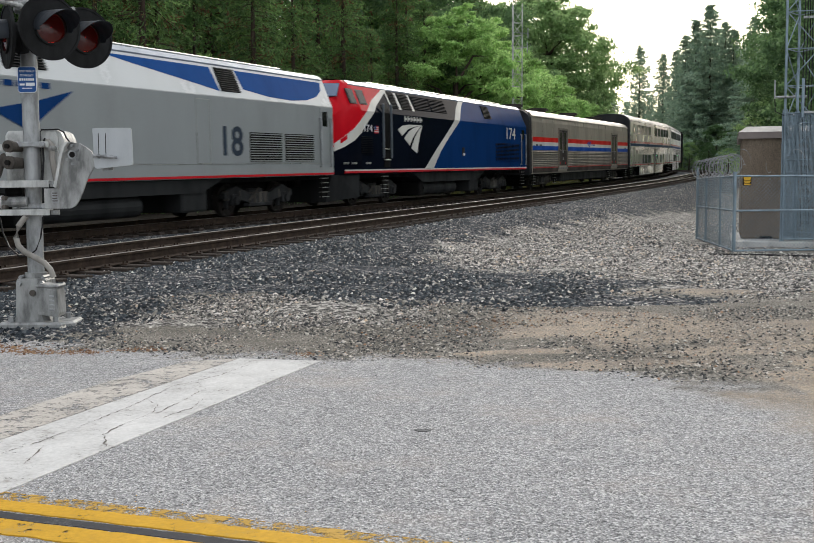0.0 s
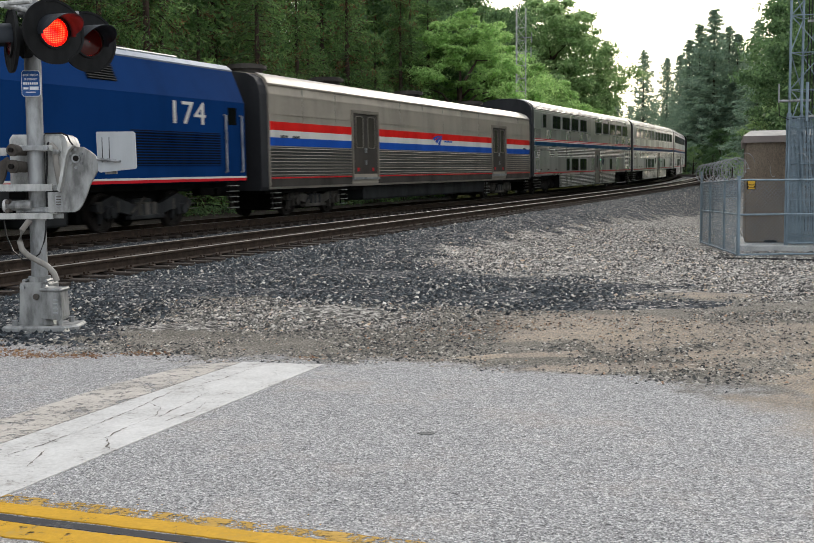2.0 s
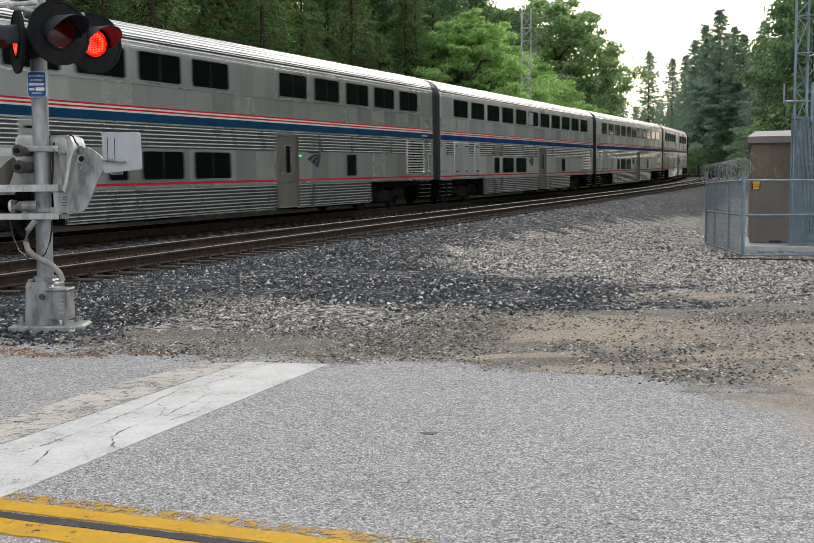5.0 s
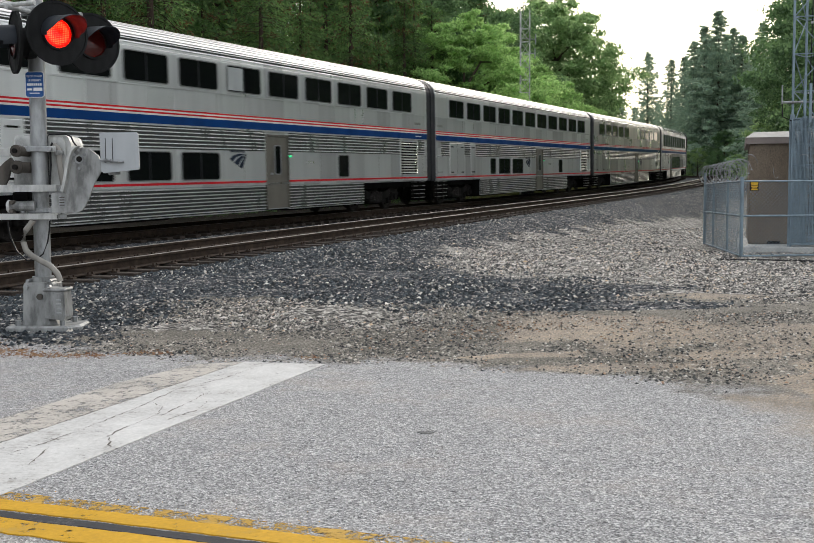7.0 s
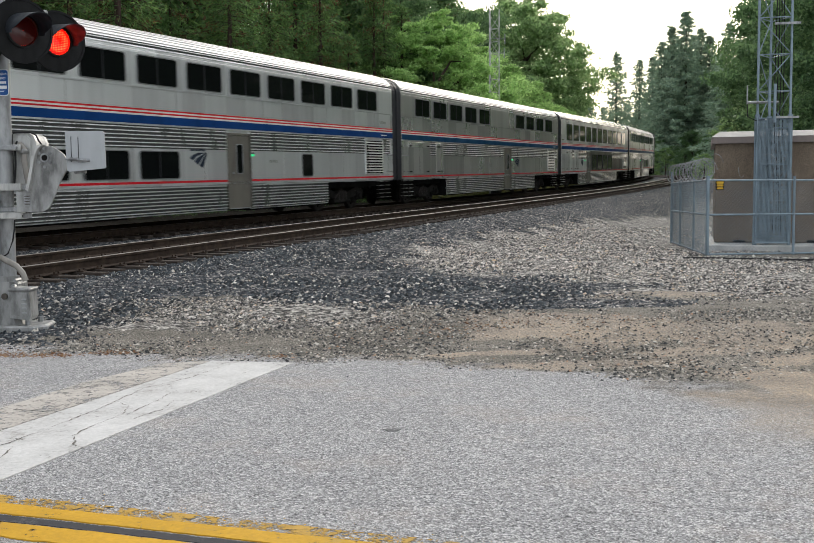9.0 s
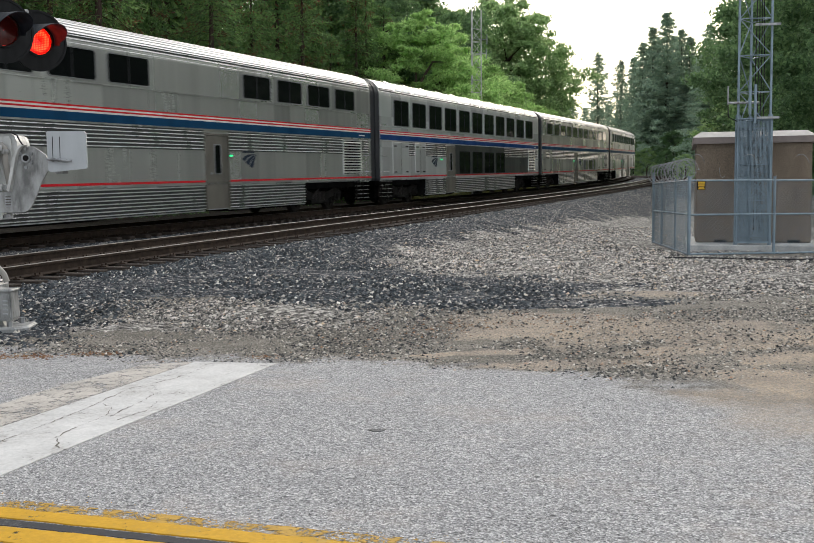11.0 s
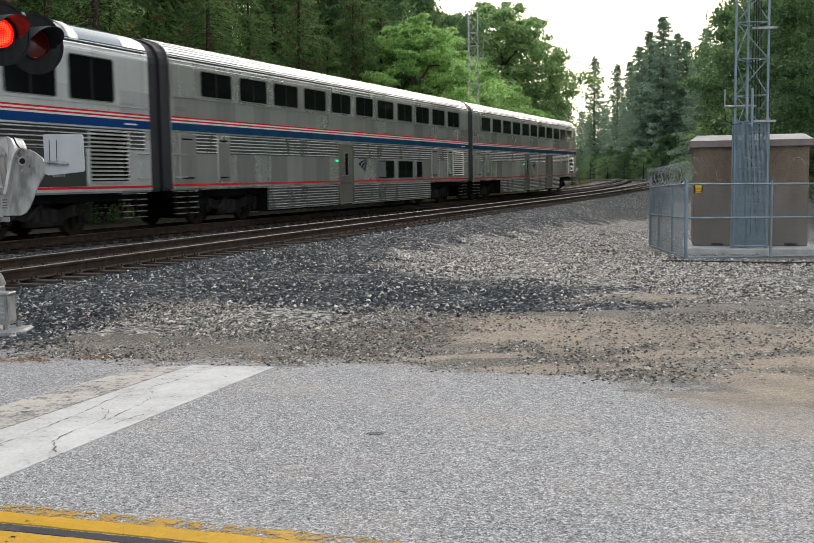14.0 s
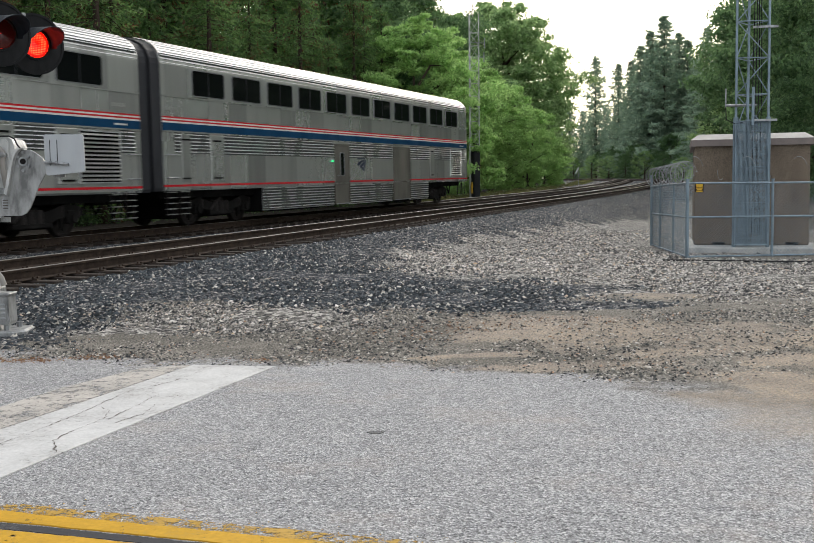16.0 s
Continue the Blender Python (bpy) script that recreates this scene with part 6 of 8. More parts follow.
    arm = [(99, 397), (99, 358), (128, 358), (133, 340), (138, 315), (143, 292), (148, 279), (155, 272), (172, 272), (184, 279), (196, 288), (200, 297), (200, 318), (190, 334), (184, 345), (176, 365), (168, 382), (160, 392), (150, 396.5)]
    mb.prism(ring_of(arm, y), y - 0.016, y + 0.016, ALU, "y")
    mb.tube([(ux(158, y), y - 0.03, uz(294, y)), (ux(158, y), 0.05, uz(294, y))], 0.030, TRUCK, 10)
    mb.tube([(ux(158, y), y - 0.028, uz(294, y)), (ux(158, y), y - 0.014, uz(294, y))], 0.048, GALV, 12)
    for k in range(6):
        a = (k + 0.5) * math.pi / 3
        cx_, cz_ = ux(158, y) + 0.062 * math.cos(a), uz(294, y) + 0.092 * math.sin(a)
        mb.tube([(cx_, y - 0.036, cz_), (cx_, y - 0.014, cz_)], 0.017, GALV, 6)
    part("counterweight_arm", mb, t, "curved grey counterweight arm")
    mb = MB()
    rim = [(128, 358), (133, 340), (138, 315), (143, 292), (148, 279), (155, 272), (161, 270), (151, 270), (143, 277), (137, 292), (132, 316), (127, 341), (123, 354)]
    mb.prism(ring_of(rim, y), y - 0.10, y + 0.012, ALU_WHITE, "y")
    part("arm_flange", mb, t, "off-white flange of the arm")
    mb = MB()
    mb.box(ux(114, y), ux(127, y), y - 0.020, y - 0.015, uz(386, y), uz(364, y), GALV)
    for k in range(4):
        mb.box(ux(115.5, y), ux(125.5, y), y - 0.022, y - 0.019, uz(383 - 5 * k, y), uz(381 - 5 * k, y), HUB)
    part("name_plate", mb, t, "small stamped grey plate")
    y = -0.26
    mb = MB()
    plate = [(199, 245), (202, 243.5), (272, 243.5), (276, 247), (277.5, 312), (275, 314.5), (206, 321), (201, 318)]
    mb.prism(ring_of(plate, y), y - 0.016, y + 0.016, ALU_FLAT, "y")
    mb.prism(ring_of([(212, 320), (236, 318), (236, 323.5), (214, 324.5)], y), y + 0.018, y + 0.05, ALU, "y")
    part("counterweight", mb, t, "flat grey counterweight plate")
    mb = MB()
    mb.tube([(ux(200, y), y - 0.04, uz(296, y)), (ux(248, y), y - 0.04, uz(300, y))], 0.012, GALV, 8)
    for a, b in ((212, 297), (224, 298), (236, 299)):
        mb.tube([(ux(a, y) - 0.012, y - 0.04, uz(b, y)), (ux(a, y) + 0.012, y - 0.04, uz(b, y))], 0.022, GALV, 6)
    part("weight_bolt", mb, t, "bright threaded rod with nuts")
    for u, v0, v1 in ((210, 254, 302), (224, 254, 300)):
        mb = MB()
        mb.box(ux(u, y), ux(u + 1.3, y), y - 0.018, y - 0.0155, uz(v1, y), uz(v0, y), BLACK)
        part("slot", mb, t)
    # shaft hubs and cast arm at the mast's other side
    for v, r in ((278, 0.062), (309, 0.068)):
        mb = MB()
        mb.tube([(ux(46, -0.1), 0.02, uz(v, -0.1)), (ux(38, -0.1), -0.16, uz(v, -0.1))], r * 0.85, HUB, 16)
        mb.tube([(ux(38, -0.1), -0.15, uz(v, -0.1)), (ux(36, -0.1), -0.20, uz(v, -0.1))], r, HUB, 16)
        mb.tube([(ux(36, -0.1), -0.19, uz(v, -0.1)), (ux(35, -0.1), -0.23, uz(v, -0.1))], r * 0.4, TRUCK, 10)
        part("shaft_hub", mb, t, "brown-grey shaft hub", True)
    mb = MB()
    mb.prism(ring_of([(-14, 345), (6, 345), (14, 330), (20, 310), (24, 296), (20, 290), (8, 298), (-14, 318)], -0.12), -0.14, -0.10, HUB, "y")
    mb.box(ux(-20, -0.1), ux(20, -0.1), -0.12, -0.10, uz(288, -0.1), uz(273, -0.1), ALU_WHITE, 0.004)
    mb.tube([(ux(8, -0.15), -0.15, uz(384, -0.15)), (ux(62, -0.15), -0.12, uz(383, -0.15))], 0.052, ALU, 12)
    mb.tube([(ux(12, -0.15), -0.16, uz(384, -0.15)), (ux(17, -0.15), -0.16, uz(384, -0.15))], 0.068, ALU_WHITE, 12)
    for v in (376, 393):
        mb.tube([(ux(18, -0.2), -0.23, uz(v, -0.2)), (ux(19, -0.2), -0.15, uz(v, -0.2))], 0.022, HUB, 8)
    mb.box(ux(22, 0), ux(56, 0), -0.05, 0.10, uz(372), uz(356), UNDER, 0.02)
    part("gate_bracket", mb, t, "cast gate bracket")
    # cables and hoses
    mb = MB()
    hose = [(60, 411), (44, 430), (38, 452), (42, 468), (54, 480), (72, 490), (92, 501), (104, 515), (109, 530)]
    mb.tube([(ux(a, -0.2), -0.20 + 0.004 * k, uz(b, -0.2)) for k, (a, b) in enumerate(hose)], 0.030, TAN_HOSE, 12)
    part("hose", mb, t, "bent grey conduit hose", True)
    for path, y, r in (([(93, 412), (92, 430), (88, 452), (78, 476), (62, 488), (44, 488), (24, 470), (12, 440), (8, 412)], -0.15, 0.008),
                       ([(103, 262), (99, 275), (99, 305), (96, 335), (95, 350)], -0.03, 0.010)):
        mb = MB()
        mb.tube([(ux(a, y), y, uz(b, y)) for a, b in path], r, CABLE, 6)
        part("cable", mb, t, "thin black cable", True)
    mb = MB()
    mb.tube([(ux(100, 0), 0.0, uz(270)), (ux(110, 0), 0.0, uz(268)), (ux(116, 0), 0.0, uz(275)), (ux(116, 0), 0.0, uz(300)), (ux(120, 0), 0.0, uz(325)), (ux(123, 0), 0.02, uz(350))], 0.030, TAN_HOSE, 10)
    mb.box(ux(109), ux(123), -0.05, 0.07, uz(286), uz(277), ALU, 0.015)
    part("conduit", mb, t, "grey conduit elbow", True)
    return t


ALU_FLAT = painted("flat_grey_plate_paint", (0.40, 0.42, 0.435), 0.5, 0.15, 0.08, 6.0)
build_signal()


# ------------------------------------------------------------------ equipment shed, fence and radio mast
SHED = Matrix.Translation((8.34, 25.85, 0.0)) @ Matrix.Rotation(radians(-17), 4, "Z")


def build_shed():
    t = thing("equipment_shed", SHED @ Matrix.Translation((0, 0, 0.14)), "brown aggregate equipment shed with a cream roof, inside a fence", "shed")
    W, D, H = 2.74, 3.6, 2.48
    mb = MB()
    mb.box(0, W, 0, D, 0, H, AGGREGATE, 0.02)
    part("wall", mb, t, "brown exposed aggregate walls")
    mb = MB()
    mb.loft([[(-0.09, -0.09, z), (W + 0.09, -0.09, z), (W + 0.09, D + 0.09, z), (-0.09, D + 0.09, z)] for z in (H - 0.01, H + 0.15)], TRIM)
    part("eave", mb, t, "brown-grey eave board")
    mb = MB()
    mb.loft([[(-0.10, -0.10, H + 0.15), (W + 0.10, -0.10, H + 0.15), (W + 0.10, D + 0.10, H + 0.15), (-0.10, D + 0.10, H + 0.15)],
             [(0.10, 0.25, H + 0.30), (W - 0.10, 0.25, H + 0.30), (W - 0.10, D - 0.25, H + 0.30), (0.10, D - 0.25, H + 0.30)]], SHED_ROOF)
    part("roof", mb, t, "cream low roof")
    for x in (0.45, W - 0.55):
        mb = MB()
        mb.box(x, x + 0.3, -0.03, 0.05, 0.0, 0.07, BLACK)
        part("foot_vent", mb, t)
    slab = MB()
    slab.box(-0.25, W + 0.25, -1.35, D + 0.3, -0.3, 0.13, CONCRETE, 0.02)
    s = new("concrete_pad", slab.data("concrete_pad"))
    s.matrix_basis = SHED
    tagged(s, "pale concrete pad under the shed", "concrete pad", kind="structure")


build_shed()


def lattice_mast(name, m, side, height, label, guard, step=0.86, leg=0.03, steel=GALV_BLUE):
    """A three-legged lattice mast with zig-zag bracing."""
    t = thing(name, m, label, "lattice mast", "lattice masts")
    r = side / math.sqrt(3)
    legs = [Vector((r * math.cos(radians(a)), r * math.sin(radians(a)), 0)) for a in (210, 330, 90)]
    for p in legs:
        mb = MB()
        mb.tube([p, p + Vector((0, 0, height))], leg, steel, 8)
        z = 3.05
        while z < height:
            mb.tube([p + Vector((0, 0, z - 0.05)), p + Vector((0, 0, z + 0.05))], leg * 1.9, steel, 8)
            z += 3.05
        part("leg", mb, t)
    mb = MB()
    z = 0.2
    k = 0
    while z < height - step:
        for i in range(3):
            a, b = legs[i], legs[(i + 1) % 3]
            up = Vector((0, 0, z))
            mb.tube([a + up, b + up], leg * 0.45, steel, 5)
            lo, hi = (a, b) if k % 2 == 0 else (b, a)
            mb.tube([lo + up, hi + up + Vector((0, 0, step))], leg * 0.45, steel, 5)
        z += step
        k += 1
    part("bracing", mb, t, "zig-zag lattice bracing")
    if guard:
        for i in range(3):
            a, b = legs[i], legs[(i + 1) % 3]
            o = ((a + b) / 2).normalized() * 0.05
            d = (b - a).normalized()
            mb = MB()
            for q in (-0.01, 1.01):
                p = a + (b - a) * q + o
                mb.tube([p, p + Vector((0, 0, 3.0))], 0.018, GALV_BLUE, 5)
            n = 26
            for j in range(n + 1):
                p = a - d * 0.01 + (b - a + d * 0.02) * (j / n) + o
                mb.box(p.x - 0.004, p.x + 0.004, p.y - 0.004, p.y + 0.004, 0.05, 3.0, GALV_BLUE)
            for j in range(110):
                z = 0.06 + j * 0.0268
                mb.tube([a - d * 0.01 + o + Vector((0, 0, z)), b + d * 0.01 + o + Vector((0, 0, z))], 0.0042, GALV_BLUE, 4)
            for z in (0.06, 1.55, 3.0):
                mb.tube([a - d * 0.01 + o + Vector((0, 0, z)), b + d * 0.01 + o + Vector((0, 0, z))], 0.02, GALV_BLUE, 5)
            part("climbing_guard", mb, t, "blue-grey mesh climbing guard")
        for j in range(4):
            mb = MB()
            x = 0.06 + 0.06 * j
            mb.tube([(x + 0.02 * math.sin(q * 1.3 + j), 0.05 + 0.05 * math.cos(q + j), q) for q in np.arange(0.3, height, 0.8)], 0.012, CABLE, 5)
            part("coax_cable", mb, t, "black coaxial cable")
        mb = MB()
        mb.tube([(-0.62, -0.3, 3.38), (0.1, -0.25, 3.38)], 0.03, GALV, 8)
        mb.tube([(-0.62, -0.3, 3.34), (-0.62, -0.3, 3.78)], 0.018, GALV, 8)
        mb.tube([(-0.62, -0.3, 3.36), (-0.6, -0.28, 3.05), (-0.4, -0.26, 2.95), (-0.2, -0.24, 2.98)], 0.012, CABLE, 6)
        part("antenna", mb, t, "side antenna on a short boom")
        for x, z0, z1 in ((-0.12, 3.1, 4.0), (0.0, 2.9, 3.8)):
            mb = MB()
            mb.tube([(x, -0.34, z0), (x, -0.34, z1)], 0.035, GALV_BLUE, 8)
            part("stub_antenna", mb, t)
        for z in (3.02, 5.2, 7.2, 7.9):
            mb = MB()
            mb.box(-0.02, 0.55, -0.34, -0.28, z - 0.025, z + 0.025, GALV)
            part("bracket", mb, t)
    return t


lattice_mast("radio_mast", pose(9.30, 24.62, 0.13, 0, 0, -12), 0.74, 13.0, "blue-grey lattice radio mast with a mesh climbing guard, before the shed", True)
_p = track(50.0, -3.3, -0.35)
far_mast = lattice_mast("signal_radio_mast", pose(_p.x, _p.y, _p.z, 0, 0, 20), 0.68, 11.8, "tall grey lattice mast beside the far track", False, 0.8, 0.036, ALU_WHITE)
mb = MB()
mb.box(-0.24, 0.20, -0.62, -0.16, 0.0, 3.1, SKIRT, 0.03)
mb.box(-0.7, -0.30, -0.42, -0.38, 2.2, 2.28, GALV)
mb.box(0.20, 0.26, -0.5, -0.3, 2.0, 2.5, RED_BAG, 0.02)
mb.box(-0.34, -0.25, -0.5, -0.3, 0.4, 1.1, SIGN_YELLOW, 0.02)
part("cabinet", mb, far_mast, "tall narrow grey cabinet at the mast's foot")
mb = MB()
for z, w in ((9.1, 0.8), (10.0, 0.85)):
    mb.tube([(0, 0, z), (w, 0, z)], 0.025, GALV, 6)
    mb.tube([(w, 0, z - 0.32), (w, 0, z + 0.32)], 0.035, GALV, 6)
mb.tube([(0, 0, 11.6), (0, 0, 12.5)], 0.02, GALV, 6)
part("antenna", mb, far_mast, "stub antennas")


FENCE_A = Vector((7.10, 22.45, 0))
FENCE_B = Vector((8.02, 28.6, 0))
FENCE_C = Vector((9.12, 22.75, 0))
FENCE_D = Vector((14.5, 23.3, 0))


def mesh_panel(mb, a, b, z0, z1, mat, cell=0.085, r=0.0027):
    """Chain link: two sets of slanting wires."""
    d = b - a
    n = int(d.length / cell)
    up = z1 - z0
    run = up / d.length
    for sg in (1, -1):
        k = -int(run * n) - 1
        for i in range(k, n + 1):
            q0, q1 = i / n, i / n + run
            s0, s1 = max(q0, 0), min(q1, 1)
            if s1 <= s0:
                continue
            za, zb = z0 + (s0 - q0) / run * up, z0 + (s1 - q0) / run * up
            if sg < 0:
                s0, s1 = 1 - s0, 1 - s1
            pa, pb = a + d * s0, a + d * s1
            mb.tube([(pa.x, pa.y, za), (pb.x, pb.y, zb)], r, mat, 3, caps=False)


def build_fence():
    z = lambda p: zground(p.x, p.y) - 0.02
    t = thing("chain_link_fence", Matrix.Identity(4), "blue-grey chain-link fence with razor wire, round the shed", "fence")
    H = 1.70
    posts = [(FENCE_A, H + 0.03, 0.038), (FENCE_B, H + 0.25, 0.038), (FENCE_C, H + 0.03, 0.030), (FENCE_D, H, 0.030),
             (FENCE_A.lerp(FENCE_B, 0.33), H, 0.026), (FENCE_A.lerp(FENCE_B, 0.72), H, 0.030), (FENCE_C.lerp(FENCE_D, 0.45), H, 0.030)]
    for p, h, r in posts:
        mb = MB()
        zz = z(p)
        mb.tube([(p.x, p.y, zz - 0.1), (p.x, p.y, zz + h)], r, GALV_BLUE, 10)
        mb.tube([(p.x, p.y, zz + h), (p.x, p.y, zz + h + 0.03)], r * 1.15, GALV_BLUE, 10)
        part("post", mb, t, "", True)
    for a, b in ((FENCE_A, FENCE_B), (FENCE_A, FENCE_C), (FENCE_C, FENCE_D)):
        for h in (0.05, 0.92, H - 0.03):
            mb = MB()
            mb.tube([(a.x, a.y, z(a) + h), (b.x, b.y, z(b) + h)], 0.021, GALV_BLUE, 8)
            part("rail", mb, t)
        mb = MB()
        za = (z(a) + z(b)) / 2
        mesh_panel(mb, a, b, za + 0.03, za + H - 0.02, GALV_BLUE)
        tagged(part("chain_link", mb, t, "woven wire mesh"), kind="stuff")
    # razor wire coil on the side panel
    mb = MB()
    n = 18 * 22
    pts = []
    for i in range(n):
        q = i / n
        p = FENCE_A.lerp(FENCE_B, 0.02 + 0.95 * q)
        a = q * 18 * 2 * math.pi
        pts.append((p.x + 0.22 * math.cos(a), p.y + 0.1 * math.sin(a * 0.5), z(p) + H + 0.22 + 0.24 * math.sin(a)))
    mb.tube(pts, 0.0065, GALV, 4)
    for i in range(0, n, 3):
        x, y, zz = pts[i]
        mb.box(x - 0.025, x + 0.025, y - 0.003, y + 0.003, zz - 0.009, zz + 0.009, GALV)
    tagged(part("razor_wire", mb, t, "coiled razor wire"), kind="stuff")
    mb = MB()
    for k in range(12):
        p = FENCE_A.lerp(FENCE_D, (k + 0.4) / 12)
        lo = 3.3 if k % 2 else 0.2
        mb.tube([(p.x + 0.13 * math.cos(lo + 0.25 * j), p.y + 0.1 + 0.03 * j, z(p) + H + 0.30 + 0.26 * math.sin(lo + 0.25 * j)) for j in range(9)], 0.0055, GALV, 4)
    tagged(part("razor_wire", mb, t, "loosely coiled razor wire"), kind="stuff")
    # warning sign
    s = thing("warning_sign", Matrix.Translation(FENCE_A + Vector((0.27, 0.03, z(FENCE_A) + 1.56))) @ Matrix.Rotation(radians(8), 4, "Z"), "small black and yellow warning sign on the fence", "warning sign")
    mb = MB()
    mb.box(-0.10, 0.10, -0.012, 0.0, -0.095, 0.095, BLACK, 0.004)
    part("plate", mb, s)
    mb = MB()
    for k, (w, h) in enumerate(((0.085, 0.02), (0.07, 0.012), (0.08, 0.012), (0.06, 0.012), (0.075, 0.012))):
        zz = 0.065 - 0.034 * k
        mb.box(-w, w, -0.016, -0.011, zz - h, zz + h, SIGN_YELLOW)
    part("lettering_bars", mb, s)


build_fence()


# ------------------------------------------------------------------ trees
def leaf_mesh(name, centres, radii, counts, size, mat, flat=0.0, seed=1, aim=None, mats=None):
    """Many small leaf blades scattered in clumps, one mesh."""
    rng = np.random.default_rng(seed)
    tot = int(sum(counts))
    c = np.repeat(np.asarray(centres), counts, axis=0)
    r = np.repeat(np.asarray(radii), counts, axis=0)
    d = rng.normal(size=(tot, 3))
    p = c + np.clip(0.58 * d, -1.5, 1.5) * r
    a = rng.normal(size=(tot, 3))
    if aim is not None:
        a = np.repeat(np.asarray(aim), counts, axis=0) + 0.45 * a
    a /= np.linalg.norm(a, axis=1)[:, None]
    b = np.cross(a, rng.normal(size=(tot, 3)))
    b /= np.linalg.norm(b, axis=1)[:, None]
    if flat:
        b[:, 2] *= 1 - flat
    s = size[0] + (size[1] - size[0]) * rng.random((tot, 1))
    wid = size[2] if len(size) > 2 else 0.55
    v = np.empty((tot * 3, 3))
    v[0::3], v[1::3], v[2::3] = p - a * s, p + a * s * 0.55 - b * s * wid, p + a * s * 0.75 + b * s * wid
    me = bpy.data.meshes.new(name)
    me.vertices.add(len(v))
    me.vertices.foreach_set("co", v.ravel())
    me.loops.add(tot * 3)
    me.loops.foreach_set("vertex_index", np.arange(tot * 3))
    me.polygons.add(tot)
    me.polygons.foreach_set("loop_start", np.arange(tot) * 3)
    me.polygons.foreach_set("loop_total", np.full(tot, 3))
    for m in (mats or [mat]):
        me.materials.append(m)
    if mats:
        dry = np.repeat(rng.random(len(counts)) < 0.13, counts)
        me.polygons.foreach_set("material_index", ((rng.random(tot) < 0.03) | (dry & (rng.random(tot) < 0.55))).astype(int))
    me.update(calc_edges=True)
    return me


def broadleaf(name, h, spread, base, n_clumps, leaves, mat, seed, label, size=(0.10, 0.19), puff=(0.26, 0.48)):
    """A tapered trunk, forking limbs and a loose crown."""
    rnd = random.Random(seed)
    t = thing(name, pose(0, 0, -50), label, "tree", "trees along the railway")
    mb = MB()
    lean = Vector((rnd.uniform(-0.5, 0.5), rnd.uniform(-0.5, 0.5), 0))
    path = [Vector((0, 0, -0.3))] + [lean * (q ** 1.5) * 1.2 + Vector((0.12 * rnd.uniform(-1, 1), 0.12 * rnd.uniform(-1, 1), q * h * 0.75)) for q in (0.15, 0.35, 0.6, 0.8, 1.0)]
    r0 = 0.022 * h
    mb.tube(path, [r0 * 1.3, r0, r0 * 0.85, r0 * 0.6, r0 * 0.4, r0 * 0.15], BARK, 8)
    tips = []
    for k in range(13):
        q = rnd.uniform(base, 0.95)
        i = min(4, int(q * 5))
        o = path[i].lerp(path[i + 1], q * 5 - i)
        a = k * 2.4 + rnd.uniform(-0.4, 0.4)
        ln = spread * rnd.uniform(0.55, 1.0) * (1.15 - 0.55 * q)
        e = o + Vector((math.cos(a) * ln, math.sin(a) * ln, h * rnd.uniform(0.06, 0.2)))
        m1 = o.lerp(e, 0.5) + Vector((0, 0, 0.08 * h * rnd.uniform(-0.3, 1)))
        mb.tube([o, m1, e], [r0 * 0.42, r0 * 0.25, r0 * 0.08], BARK, 6)
        tips += [m1, e]
    part("trunk", mb, t, "forked brown trunk and limbs", True)
    # boughs of uneven size over the crown, each of many small clumps with gaps between
    cs, rs = [], []
    nb = n_clumps // 7
    for k in range(nb):
        zq = (k + rnd.random()) / nb
        z = h * (base * 0.7 + (1.0 - base * 0.7) * zq ** 0.85)
        prof = math.sin(math.pi * min(0.97, max(0.08, 0.13 + 0.84 * zq)) ** 0.9) ** 0.7
        a = k * 2.399 + rnd.uniform(-0.5, 0.5)
        q = spread * prof * rnd.uniform(0.55, 1.08)
        br = spread * rnd.uniform(0.20, 0.36) * (0.65 + 0.35 * prof)
        c = Vector((math.cos(a) * q + lean.x, math.sin(a) * q + lean.y, min(z, h - br * 0.4)))
        for j in range(7):
            d = Vector((rnd.gauss(0, 1) + 0.8 * math.cos(a), rnd.gauss(0, 1) + 0.8 * math.sin(a), rnd.gauss(0.25, 0.8))).normalized()
            p = c + Vector((d.x, d.y, d.z * 0.7)) * br * rnd.uniform(0.45, 1.15)
            cs.append(p[:])
            w = br * rnd.uniform(*puff)
            rs.append((w, w, w * 0.52))
    part("crown", leaf_mesh("crown", cs, rs, [leaves] * len(cs), size, mat, 0.2, seed), t, "uneven leafy crown")
    return t


